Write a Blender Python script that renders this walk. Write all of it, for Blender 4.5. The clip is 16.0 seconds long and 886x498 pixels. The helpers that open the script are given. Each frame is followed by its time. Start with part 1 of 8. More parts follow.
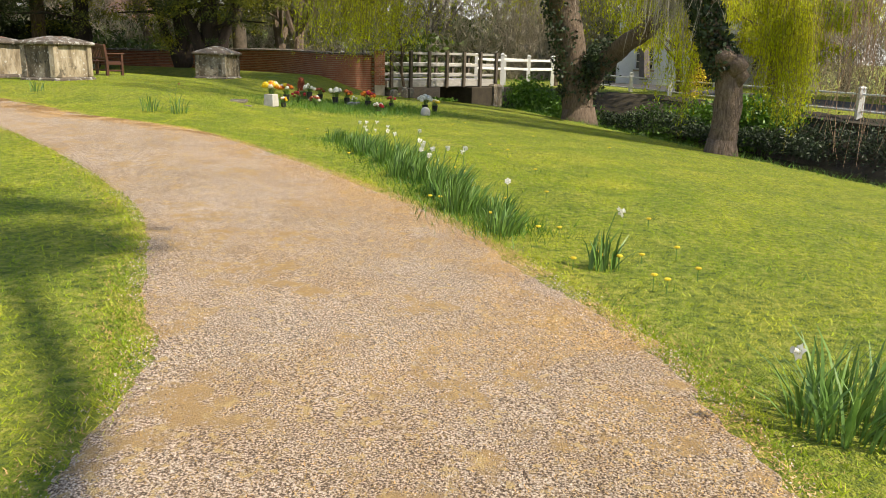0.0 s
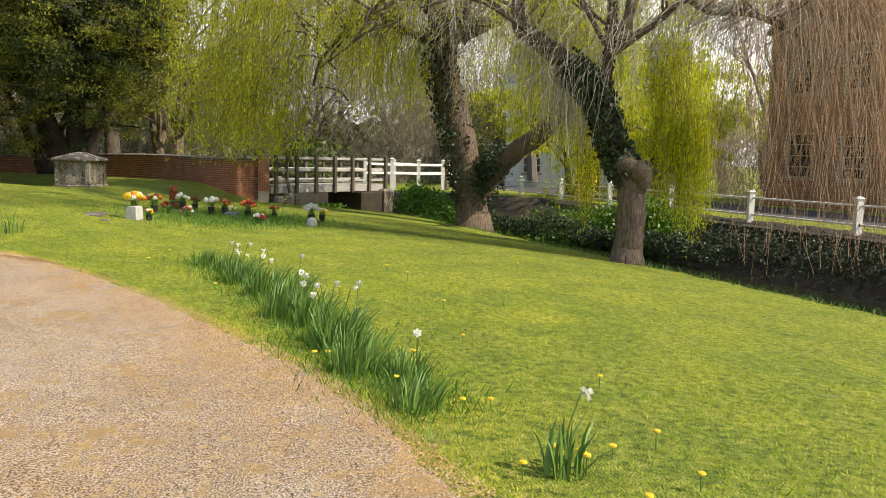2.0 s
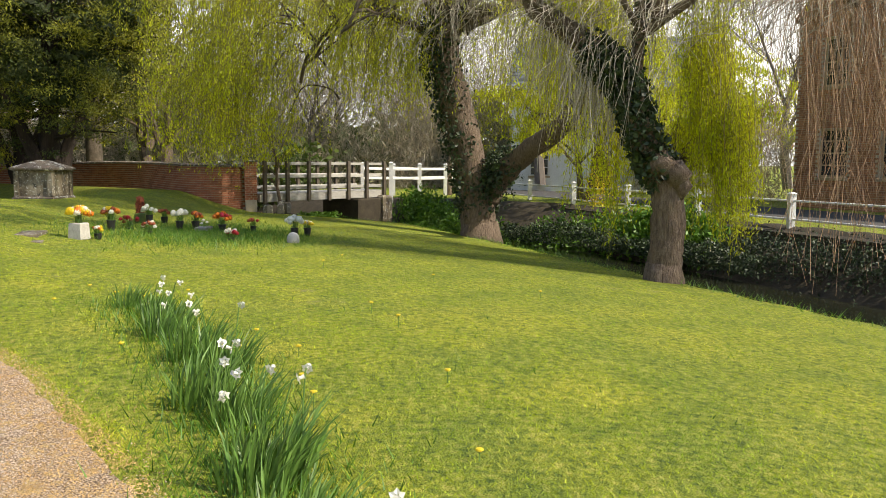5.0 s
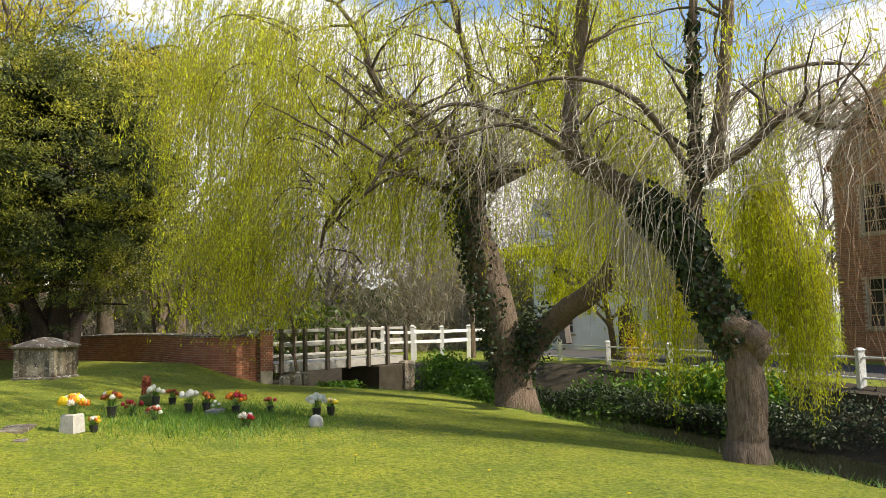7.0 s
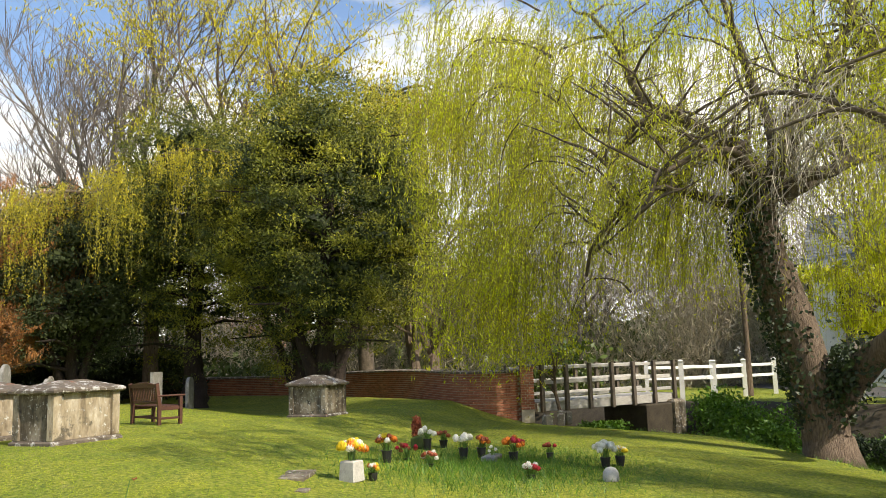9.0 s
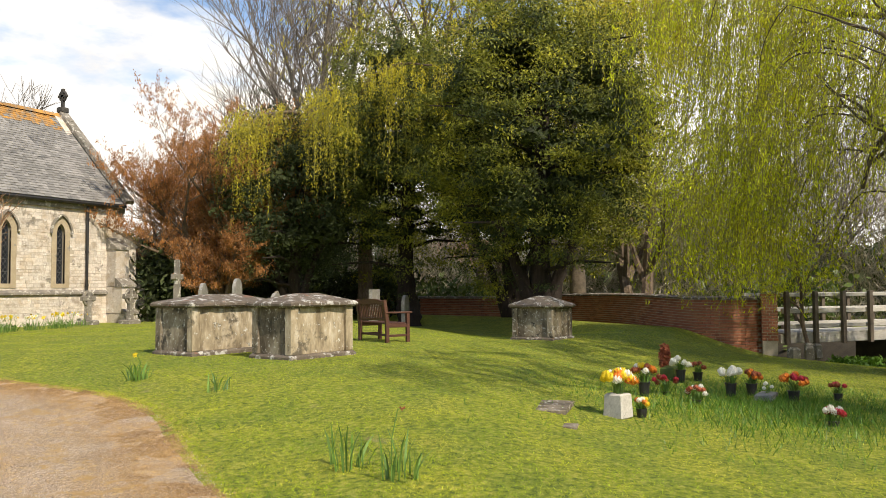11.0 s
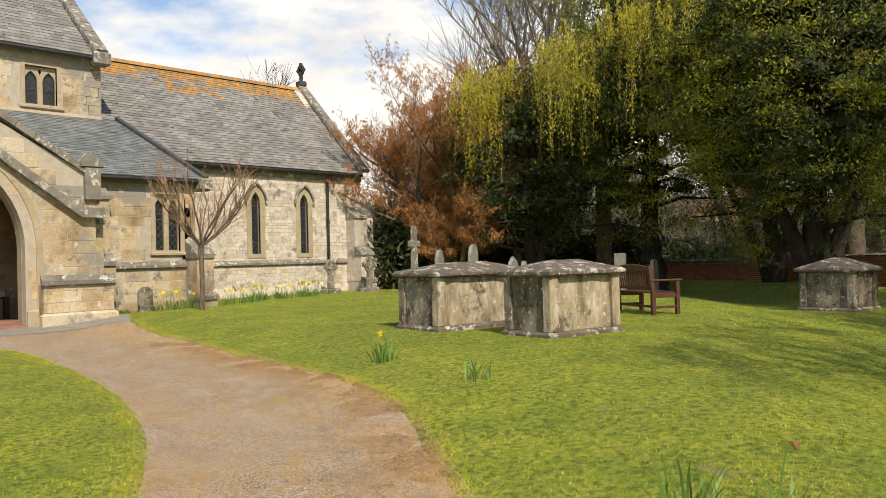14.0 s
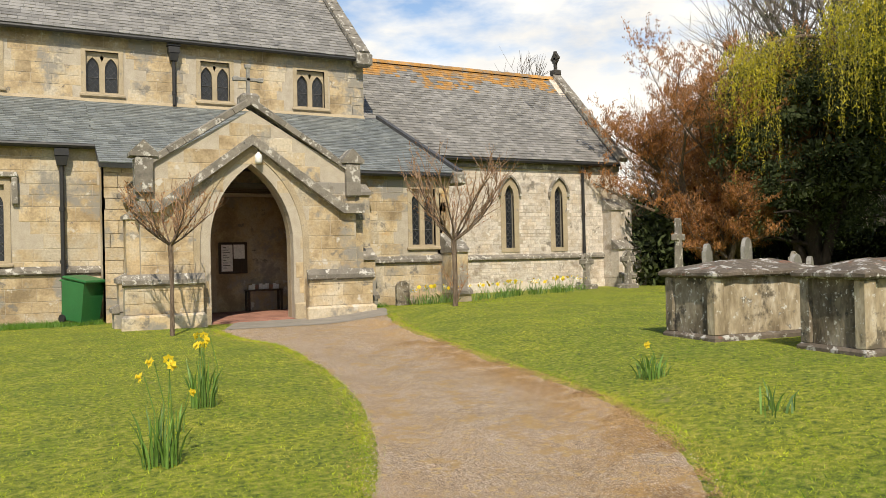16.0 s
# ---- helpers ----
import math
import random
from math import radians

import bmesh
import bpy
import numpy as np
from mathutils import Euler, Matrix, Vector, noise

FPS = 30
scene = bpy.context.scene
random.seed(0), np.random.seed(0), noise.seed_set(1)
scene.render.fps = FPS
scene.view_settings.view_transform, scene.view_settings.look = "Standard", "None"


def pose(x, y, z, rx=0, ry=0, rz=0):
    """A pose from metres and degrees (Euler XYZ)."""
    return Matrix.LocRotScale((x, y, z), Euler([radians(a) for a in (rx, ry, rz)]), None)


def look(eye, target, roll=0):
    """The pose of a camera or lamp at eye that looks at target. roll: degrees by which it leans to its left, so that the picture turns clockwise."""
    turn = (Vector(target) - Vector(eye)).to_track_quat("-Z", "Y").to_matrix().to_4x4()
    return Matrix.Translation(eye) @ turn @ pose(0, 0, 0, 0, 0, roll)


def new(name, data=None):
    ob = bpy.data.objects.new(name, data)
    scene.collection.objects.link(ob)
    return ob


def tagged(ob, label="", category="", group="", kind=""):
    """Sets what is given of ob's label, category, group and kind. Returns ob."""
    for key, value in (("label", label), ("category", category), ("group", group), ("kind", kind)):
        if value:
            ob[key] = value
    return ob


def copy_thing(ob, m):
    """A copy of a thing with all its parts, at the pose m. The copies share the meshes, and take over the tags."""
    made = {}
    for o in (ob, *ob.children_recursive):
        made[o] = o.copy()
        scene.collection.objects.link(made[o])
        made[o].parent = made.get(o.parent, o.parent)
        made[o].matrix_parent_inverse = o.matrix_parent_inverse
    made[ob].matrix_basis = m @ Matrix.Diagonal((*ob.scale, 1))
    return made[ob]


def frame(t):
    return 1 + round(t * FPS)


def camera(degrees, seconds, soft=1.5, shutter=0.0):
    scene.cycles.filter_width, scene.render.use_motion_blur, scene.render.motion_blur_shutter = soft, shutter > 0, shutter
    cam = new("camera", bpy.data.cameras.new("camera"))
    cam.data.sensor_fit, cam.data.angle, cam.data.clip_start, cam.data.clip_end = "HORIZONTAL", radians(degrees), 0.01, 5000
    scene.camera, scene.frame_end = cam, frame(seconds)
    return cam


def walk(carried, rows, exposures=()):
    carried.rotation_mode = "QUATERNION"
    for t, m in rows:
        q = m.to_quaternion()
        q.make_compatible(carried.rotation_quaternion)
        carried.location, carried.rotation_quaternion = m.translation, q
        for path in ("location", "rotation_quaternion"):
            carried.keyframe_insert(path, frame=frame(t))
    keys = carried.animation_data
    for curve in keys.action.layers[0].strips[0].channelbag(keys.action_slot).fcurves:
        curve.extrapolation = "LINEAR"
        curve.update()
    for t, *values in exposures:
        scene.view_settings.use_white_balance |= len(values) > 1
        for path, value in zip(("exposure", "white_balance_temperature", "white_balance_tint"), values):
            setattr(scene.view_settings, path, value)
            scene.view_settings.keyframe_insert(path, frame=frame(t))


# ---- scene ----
cam = camera(58.0, 16.0, soft=0.8)
PATH = [
    (0, (-12.823, -10.072, 1.077), (-10.885, -9.933, 0.603), 1.4),
    (0.5, (-12.344, -10.077, 1.091), (-10.387, -10.146, 0.683), 1.7),
    (1, (-11.942, -10.086, 1.086), (-9.977, -10.227, 0.744), 0.9),
    (1.5, (-11.575, -10.021, 1.114), (-9.596, -10.157, 0.858), 1.6),
    (2, (-11.257, -9.967, 1.15), (-9.273, -10.093, 0.927), 1.2),
    (2.5, (-10.899, -10.033, 1.141), (-8.915, -10.148, 0.919), 1.2),
    (3, (-10.539, -10.073, 1.126), (-8.556, -10.182, 0.896), 1.1),
    (3.2, (-10.389, -10.071, 1.142), (-8.406, -10.184, 0.904), 0.9),
    (5.3, (-8.714, -10.122, 1.143), (-6.728, -10.24, 0.942), 0.1),
    (5.5, (-8.56, -10.084, 1.163), (-6.57, -10.196, 0.993), 0.0),
    (6, (-8.131, -9.934, 1.216), (-6.134, -10.026, 1.175), -1.1),
    (6.5, (-7.793, -9.854, 1.27), (-5.798, -9.944, 1.386), -1.8),
    (7, (-7.472, -9.783, 1.307), (-5.482, -9.871, 1.486), -1.4),
    (7.5, (-7.128, -9.646, 1.332), (-5.138, -9.735, 1.518), -1.4),
    (8, (-6.715, -9.499, 1.353), (-4.732, -9.426, 1.609), -1.5),
    (8.5, (-6.341, -9.25, 1.348), (-4.405, -8.843, 1.643), -0.1),
    (9, (-5.999, -8.961, 1.363), (-4.08, -8.471, 1.642), -1.8),
    (9.5, (-5.625, -8.711, 1.342), (-3.748, -8.076, 1.609), -2.2),
    (9.7, (-5.514, -8.59, 1.348), (-3.662, -7.87, 1.577), -2.2),
    (11.8, (-4.602, -7.278, 1.295), (-2.935, -6.176, 1.354), 0.8),
    (12, (-4.525, -7.196, 1.299), (-2.911, -6.016, 1.352), 0.7),
    (12.5, (-4.28, -6.989, 1.292), (-2.787, -5.66, 1.335), 0.5),
    (13, (-4.078, -6.742, 1.297), (-2.612, -5.382, 1.331), 0.2),
    (13.5, (-3.906, -6.45, 1.333), (-2.458, -5.071, 1.357), -0.7),
    (14, (-3.709, -6.223, 1.335), (-2.275, -4.829, 1.355), -1.4),
    (14.5, (-3.542, -6.044, 1.354), (-2.219, -4.545, 1.37), -1.3),
    (15, (-3.367, -5.766, 1.365), (-2.088, -4.228, 1.381), -1.3),
    (15.5, (-3.209, -5.533, 1.368), (-2.099, -3.87, 1.387), -1.5),
    (16, (-3.048, -5.335, 1.384), (-2.119, -3.564, 1.401), -1.3),
]
walk(cam, [(t, look(e, g, r)) for t, e, g, r in PATH], [(0, 0.32, 7200, 10), (9.7, 0.36, 7100, 10), (12, 0.06, 7450, 11), (16, 0.0, 7200, 9)])

# ---- light ----
SUN_AZ, SUN_EL = 202.0, 46.0
world = bpy.data.worlds.new("sky")
scene.world = world
world.use_nodes = True
wn, wl = world.node_tree.nodes, world.node_tree.links
sky = wn.new("ShaderNodeTexSky")
sky.sky_type, sky.sun_disc = "NISHITA", False
sky.dust_density, sky.ozone_density = 0.4, 2.2
sky.sun_elevation, sky.sun_rotation = radians(SUN_EL), radians(SUN_AZ)
# broken cloud over the blue
wco = wn.new("ShaderNodeTexCoord")
wmap = wn.new("ShaderNodeMapping")
wmap.inputs["Scale"].default_value = (1.3, 1.3, 3.2)
wmap.inputs["Location"].default_value = (0.35, 0.1, 0.2)
wnoise = wn.new("ShaderNodeTexNoise")
wnoise.inputs["Scale"].default_value, wnoise.inputs["Detail"].default_value = 2.2, 7.0
wnoise.inputs["Roughness"].default_value = 0.55
wramp = wn.new("ShaderNodeValToRGB")
wramp.color_ramp.elements[0].position, wramp.color_ramp.elements[1].position = 0.44, 0.55
wmix = wn.new("ShaderNodeMix")
wmix.data_type = "RGBA"
wnoise2 = wn.new("ShaderNodeTexNoise")
wnoise2.inputs["Scale"].default_value, wnoise2.inputs["Detail"].default_value = 5.0, 5.0
wshade = wn.new("ShaderNodeValToRGB")
wshade.color_ramp.elements[0].position, wshade.color_ramp.elements[0].color = 0.3, (6.0, 6.2, 6.6, 1)
wshade.color_ramp.elements[1].position, wshade.color_ramp.elements[1].color = 0.62, (8.0, 8.05, 8.1, 1)
wl.new(wco.outputs["Generated"], wmap.inputs["Vector"])
wl.new(wmap.outputs["Vector"], wnoise.inputs["Vector"])
wl.new(wmap.outputs["Vector"], wnoise2.inputs["Vector"])
wsep = wn.new("ShaderNodeSeparateXYZ")
wlow = wn.new("ShaderNodeMath")
wlow.operation = "MULTIPLY_ADD"
wlow.inputs[1].default_value, wlow.inputs[2].default_value = -1.15, 0.36
wadd = wn.new("ShaderNodeMath")
wl.new(wco.outputs["Generated"], wsep.inputs["Vector"])
wl.new(wsep.outputs["Z"], wlow.inputs[0])
wl.new(wnoise.outputs["Fac"], wadd.inputs[0])
wl.new(wlow.outputs["Value"], wadd.inputs[1])
wl.new(wadd.outputs["Value"], wramp.inputs["Fac"])
wl.new(wnoise2.outputs["Fac"], wshade.inputs["Fac"])
wl.new(wramp.outputs["Color"], wmix.inputs["Factor"])
wblue = wn.new("ShaderNodeMix")
wblue.data_type, wblue.blend_type = "RGBA", "MULTIPLY"
wblue.inputs["Factor"].default_value, wblue.inputs["B"].default_value = 1.0, (1.22, 1.25, 1.3, 1)
wl.new(sky.outputs["Color"], wblue.inputs["A"])
wl.new(wblue.outputs["Result"], wmix.inputs["A"])
wl.new(wshade.outputs["Color"], wmix.inputs["B"])
wl.new(wmix.outputs["Result"], wn["Background"].inputs["Color"])
wn["Background"].inputs["Strength"].default_value = 0.14

sun = new("sun", bpy.data.lights.new("sun", "SUN"))
sun.data.energy, sun.data.angle, sun.data.color = 5.0, radians(0.6), (1.0, 0.93, 0.82)
az, el = radians(SUN_AZ), radians(SUN_EL)
sun.matrix_world = look((60 * math.sin(az) * math.cos(el), 60 * math.cos(az) * math.cos(el), 60 * math.sin(el)), (0, 0, 0))


# ---- materials ----
def mat(name, colours, scale=4.0, rough=0.85, bump=0.3, bump_scale=40.0, metal=0.0, spots=None, island=0.0, objrand=0.0, detail=6.0, bump_dist=0.01, stretch=(1, 1, 1), thin=0.0, stops=None, broad=None):
    """A surface: colours mixed by noise at one scale, broken up by a finer one, fine relief; spots: (colour, scale, threshold)."""
    m = bpy.data.materials.new(name)
    m.use_nodes = True
    n, l = m.node_tree.nodes, m.node_tree.links
    b = n["Principled BSDF"]
    b.inputs["Roughness"].default_value, b.inputs["Metallic"].default_value = rough, metal
    co = n.new("ShaderNodeTexCoord")
    mp = n.new("ShaderNodeMapping")
    mp.inputs["Scale"].default_value = stretch
    geo = n.new("ShaderNodeNewGeometry")
    l.new(geo.outputs["Position"], mp.inputs["Vector"])
    vec = mp.outputs["Vector"]
    big = n.new("ShaderNodeTexNoise")
    big.inputs["Scale"].default_value, big.inputs["Detail"].default_value = scale, detail
    big.inputs["Roughness"].default_value = 0.65
    l.new(vec, big.inputs["Vector"])
    ramp = n.new("ShaderNodeValToRGB")
    els = ramp.color_ramp.elements
    while len(els) < len(colours):
        els.new(0.5)
    for i, c in enumerate(colours):
        els[i].position = stops[i] if stops else 0.3 + 0.4 * i / max(1, len(colours) - 1)
        els[i].color = (*c, 1)
    l.new(big.outputs["Fac"], ramp.inputs["Fac"])
    col = ramp.outputs["Color"]
    fine = n.new("ShaderNodeTexNoise")
    fine.inputs["Scale"].default_value, fine.inputs["Detail"].default_value = bump_scale, 4.0
    l.new(vec, fine.inputs["Vector"])

    def vary(col, source, amount):
        mr = n.new("ShaderNodeMapRange")
        mr.inputs["To Min"].default_value, mr.inputs["To Max"].default_value = 1 - amount, 1 + amount
        l.new(source, mr.inputs["Value"])
        mx = n.new("ShaderNodeMix")
        mx.data_type, mx.blend_type = "RGBA", "MULTIPLY"
        mx.inputs["Factor"].default_value = 1
        l.new(col, mx.inputs["A"])
        l.new(mr.outputs["Result"], mx.inputs["B"])
        return mx.outputs["Result"]

    col = vary(col, fine.outputs["Fac"], 0.35)
    for bscale, amount, tint in broad or ():
        wide = n.new("ShaderNodeTexNoise")
        wide.inputs["Scale"].default_value, wide.inputs["Detail"].default_value = bscale, 4.0
        l.new(vec, wide.inputs["Vector"])
        wr = n.new("ShaderNodeMapRange")
        wr.inputs["From Min"].default_value, wr.inputs["From Max"].default_value = 0.35, 0.68
        wr.inputs["To Max"].default_value = amount
        l.new(wide.outputs["Fac"], wr.inputs["Value"])
        mx = n.new("ShaderNodeMix")
        mx.data_type, mx.blend_type = "RGBA", "MULTIPLY"
        l.new(wr.outputs["Result"], mx.inputs["Factor"])
        l.new(col, mx.inputs["A"])
        mx.inputs["B"].default_value = (*tint, 1)
        col = mx.outputs["Result"]
    if island:
        col = vary(col, geo.outputs["Random Per Island"], island)
    if objrand:
        oi = n.new("ShaderNodeObjectInfo")
        col = vary(col, oi.outputs["Random"], objrand)
    for colour, sscale, cut in spots or ():
        sp = n.new("ShaderNodeTexNoise")
        sp.inputs["Scale"].default_value, sp.inputs["Detail"].default_value = sscale, 5.0
        sp.inputs["Roughness"].default_value = 0.7
        l.new(geo.outputs["Position"], sp.inputs["Vector"])
        sr = n.new("ShaderNodeMapRange")
        sr.inputs["From Min"].default_value, sr.inputs["From Max"].default_value = cut, cut + 0.07
        l.new(sp.outputs["Fac"], sr.inputs["Value"])
        mx = n.new("ShaderNodeMix")
        mx.data_type = "RGBA"
        l.new(sr.outputs["Result"], mx.inputs["Factor"])
        l.new(col, mx.inputs["A"])
        mx.inputs["B"].default_value = (*colour, 1)
        col = mx.outputs["Result"]
    l.new(col, b.inputs["Base Color"])
    if bump:
        bp = n.new("ShaderNodeBump")
        bp.inputs["Strength"].default_value, bp.inputs["Distance"].default_value = bump, bump_dist
        l.new(fine.outputs["Fac"], bp.inputs["Height"])
        l.new(bp.outputs["Normal"], b.inputs["Normal"])
    if thin:
        out = n["Material Output"]
        tr = n.new("ShaderNodeBsdfTranslucent")
        l.new(col, tr.inputs["Color"])
        ms = n.new("ShaderNodeMixShader")
        ms.inputs["Fac"].default_value = thin
        l.new(b.outputs["BSDF"], ms.inputs[1])
        l.new(tr.outputs["BSDF"], ms.inputs[2])
        l.new(ms.outputs["Shader"], out.inputs["Surface"])
    return m


M = {}
M["grass"] = mat("grass", [(0.072, 0.122, 0.009), (0.225, 0.29, 0.018), (0.41, 0.41, 0.075)], 17, 0.95, 1.0, 85, spots=[((0.30, 0.27, 0.10), 0.9, 0.66), ((0.045, 0.07, 0.008), 42, 0.62), ((0.36, 0.34, 0.11), 30, 0.66)], bump_dist=0.05, detail=9, stops=[0.34, 0.5, 0.66], broad=[(1.3, 0.8, (1.55, 1.32, 1.2)), (3.4, 0.55, (0.74, 0.80, 0.7))])
M["blades"] = mat("grass_blades", [(0.22, 0.36, 0.013), (0.38, 0.485, 0.022), (0.54, 0.535, 0.085)], 1.6, 0.6, 0, 14, island=0.45, thin=0.45, stops=[0.36, 0.5, 0.68], spots=[((0.50, 0.44, 0.17), 0.9, 0.66)], broad=[(1.3, 0.8, (1.6, 1.34, 1.2)), (3.4, 0.55, (0.74, 0.80, 0.7))])
M["lush"] = mat("lush_leaves", [(0.07, 0.18, 0.014), (0.14, 0.27, 0.025)], 3, 0.5, 0, 30, island=0.35, thin=0.3)
M["gravel"] = mat("gravel", [(0.12, 0.08, 0.048), (0.43, 0.30, 0.185), (0.78, 0.65, 0.50)], 110, 0.95, 1.0, 140, spots=[((0.46, 0.30, 0.13), 3.6, 0.54), ((0.60, 0.42, 0.18), 17.0, 0.56), ((0.72, 0.66, 0.58), 105, 0.62), ((0.09, 0.062, 0.045), 90, 0.65), ((0.80, 0.74, 0.66), 48, 0.63), ((0.13, 0.09, 0.06), 40, 0.64)], bump_dist=0.025, detail=3, stops=[0.42, 0.5, 0.58], broad=[(0.8, 0.8, (1.16, 1.16, 1.22)), (2.6, 0.9, (0.84, 0.78, 0.70))])
M["soil"] = mat("soil", [(0.028, 0.022, 0.014), (0.06, 0.048, 0.03)], 3, 0.95, 0.7, 30, bump_dist=0.03)
M["ashlar"] = mat("ashlar", [(0.27, 0.20, 0.115), (0.44, 0.34, 0.205), (0.47, 0.41, 0.31)], 1.1, 0.92, 0.9, 20, objrand=0.15, stops=[0.36, 0.48, 0.62], spots=[((0.26, 0.24, 0.205), 0.8, 0.53), ((0.19, 0.17, 0.14), 1.9, 0.60), ((0.50, 0.32, 0.14), 0.9, 0.66), ((0.54, 0.50, 0.43), 2.6, 0.61), ((0.12, 0.105, 0.09), 5.0, 0.64)])
M["rubble"] = mat("rubble_stone", [(0.34, 0.285, 0.225), (0.55, 0.50, 0.44), (0.46, 0.385, 0.30)], 1.8, 0.92, 0.9, 25, stops=[0.36, 0.48, 0.62], objrand=0.14, island=0.15, spots=[((0.22, 0.195, 0.16), 1.4, 0.60), ((0.13, 0.12, 0.10), 6, 0.68), ((0.68, 0.65, 0.60), 4, 0.58)])
M["mortar"] = mat("mortar", [(0.36, 0.31, 0.24), (0.46, 0.41, 0.33)], 5, 0.95, 0.5, 60)
M["dressing"] = mat("dressed_stone", [(0.32, 0.26, 0.17), (0.43, 0.355, 0.245)], 2.5, 0.9, 0.4, 40, spots=[((0.22, 0.205, 0.18), 4, 0.60)])
M["coping"] = mat("coping_stone", [(0.13, 0.118, 0.10), (0.25, 0.225, 0.185)], 4, 0.95, 0.7, 40, spots=[((0.52, 0.50, 0.45), 6, 0.545), ((0.075, 0.07, 0.06), 3, 0.62)], objrand=0.15)
M["slate"] = mat("slate", [(0.135, 0.15, 0.15), (0.20, 0.215, 0.205)], 1.2, 0.6, 0.3, 30, island=0.28, spots=[((0.27, 0.26, 0.23), 2.2, 0.64)])
M["slate_old"] = mat("weathered_slate", [(0.165, 0.16, 0.148), (0.25, 0.24, 0.225)], 0.9, 0.75, 0.4, 30, island=0.25, spots=[((0.10, 0.10, 0.098), 1.5, 0.60), ((0.37, 0.33, 0.25), 6, 0.66)])
M["lichen"] = mat("lichen_slate", [(0.20, 0.175, 0.14), (0.36, 0.19, 0.055), (0.46, 0.22, 0.045)], 4.0, 0.9, 0.4, 30, island=0.2, stops=[0.36, 0.52, 0.7])
M["iron_stone"] = mat("blackened_stone", [(0.03, 0.028, 0.025), (0.07, 0.065, 0.058)], 6, 0.9, 0.5, 40)
M["iron"] = mat("cast_iron", [(0.012, 0.012, 0.013), (0.025, 0.024, 0.023)], 6, 0.5, 0.2, 60)
M["glass_dark"] = mat("leaded_glass", [(0.012, 0.014, 0.017), (0.03, 0.034, 0.04)], 8, 0.12, 0.25, 18)
M["lead"] = mat("lead", [(0.045, 0.047, 0.05), (0.08, 0.08, 0.085)], 6, 0.6, 0.2, 40)
M["oak"] = mat("dark_oak", [(0.03, 0.02, 0.012), (0.06, 0.04, 0.024)], 3, 0.7, 0.4, 30, stretch=(8, 8, 1))
M["bench"] = mat("stained_wood", [(0.055, 0.020, 0.012), (0.10, 0.038, 0.022)], 6, 0.55, 0.3, 40, stretch=(1, 1, 6))
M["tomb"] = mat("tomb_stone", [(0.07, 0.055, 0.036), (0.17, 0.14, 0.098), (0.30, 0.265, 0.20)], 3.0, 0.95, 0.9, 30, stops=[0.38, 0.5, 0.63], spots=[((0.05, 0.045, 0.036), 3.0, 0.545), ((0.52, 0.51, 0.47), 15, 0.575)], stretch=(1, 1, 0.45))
# paler tomb stone for south faces: sunlight put into the colour, over real stains
M["tomb_sunlit"] = mat("sunlit_tomb_stone", [(0.15, 0.115, 0.072), (0.33, 0.27, 0.18), (0.52, 0.46, 0.36)], 3.0, 0.95, 0.9, 30, stops=[0.36, 0.5, 0.64], spots=[((0.12, 0.10, 0.07), 2.2, 0.54), ((0.07, 0.06, 0.045), 7, 0.62), ((0.56, 0.55, 0.50), 14, 0.60)], stretch=(1, 1, 0.35))
M["tomb_lid"] = mat("lichened_lid", [(0.075, 0.06, 0.045), (0.16, 0.13, 0.10)], 4, 0.95, 0.8, 30, spots=[((0.44, 0.43, 0.40), 6.5, 0.54), ((0.20, 0.085, 0.05), 3, 0.60)], bump_dist=0.02)
M["headstone"] = mat("headstone", [(0.17, 0.165, 0.15), (0.29, 0.28, 0.26)], 5, 0.92, 0.5, 40, spots=[((0.44, 0.44, 0.41), 8, 0.62)])
M["brick"] = mat("brick", [(0.20, 0.075, 0.045), (0.30, 0.115, 0.065), (0.36, 0.16, 0.09)], 2.2, 0.92, 0.5, 50, island=0.3, spots=[((0.36, 0.28, 0.22), 3, 0.66)])
M["house_brick"] = mat("house_brick", [(0.26, 0.12, 0.07), (0.37, 0.185, 0.105)], 1.4, 0.92, 0.5, 40, island=0.25)
M["white_paint"] = mat("white_paint", [(0.70, 0.70, 0.68), (0.80, 0.80, 0.78)], 5, 0.6, 0.2, 50, spots=[((0.42, 0.42, 0.38), 6, 0.66)])
M["render"] = mat("white_render", [(0.68, 0.68, 0.66), (0.78, 0.78, 0.76)], 1.5, 0.9, 0.3, 60)
M["grey_wood"] = mat("grey_wood", [(0.33, 0.315, 0.29), (0.50, 0.485, 0.45)], 4, 0.85, 0.4, 30, stretch=(1, 1, 5), objrand=0.15)
M["dark_wood"] = mat("dark_wood", [(0.075, 0.06, 0.045), (0.13, 0.105, 0.08)], 4, 0.85, 0.4, 30)
M["bark"] = mat("willow_bark", [(0.075, 0.052, 0.035), (0.16, 0.115, 0.08), (0.24, 0.185, 0.135)], 7, 0.95, 1.0, 16, stretch=(3.5, 3.5, 0.6), bump_dist=0.05)
M["bough"] = mat("bough_bark", [(0.045, 0.034, 0.024), (0.10, 0.078, 0.055), (0.15, 0.12, 0.088)], 6, 0.95, 0.8, 20, bump_dist=0.03)
M["yew_bark"] = mat("yew_bark", [(0.016, 0.011, 0.008), (0.04, 0.027, 0.02)], 5, 0.95, 0.8, 16, stretch=(3, 3, 0.5), bump_dist=0.04)
M["twig"] = mat("grey_twig", [(0.27, 0.235, 0.185), (0.54, 0.485, 0.41)], 3, 0.85, 0, 30, island=0.4)
M["twig_brown"] = mat("brown_twig", [(0.24, 0.145, 0.085), (0.42, 0.28, 0.175)], 1.5, 0.85, 0, 30, island=0.3)
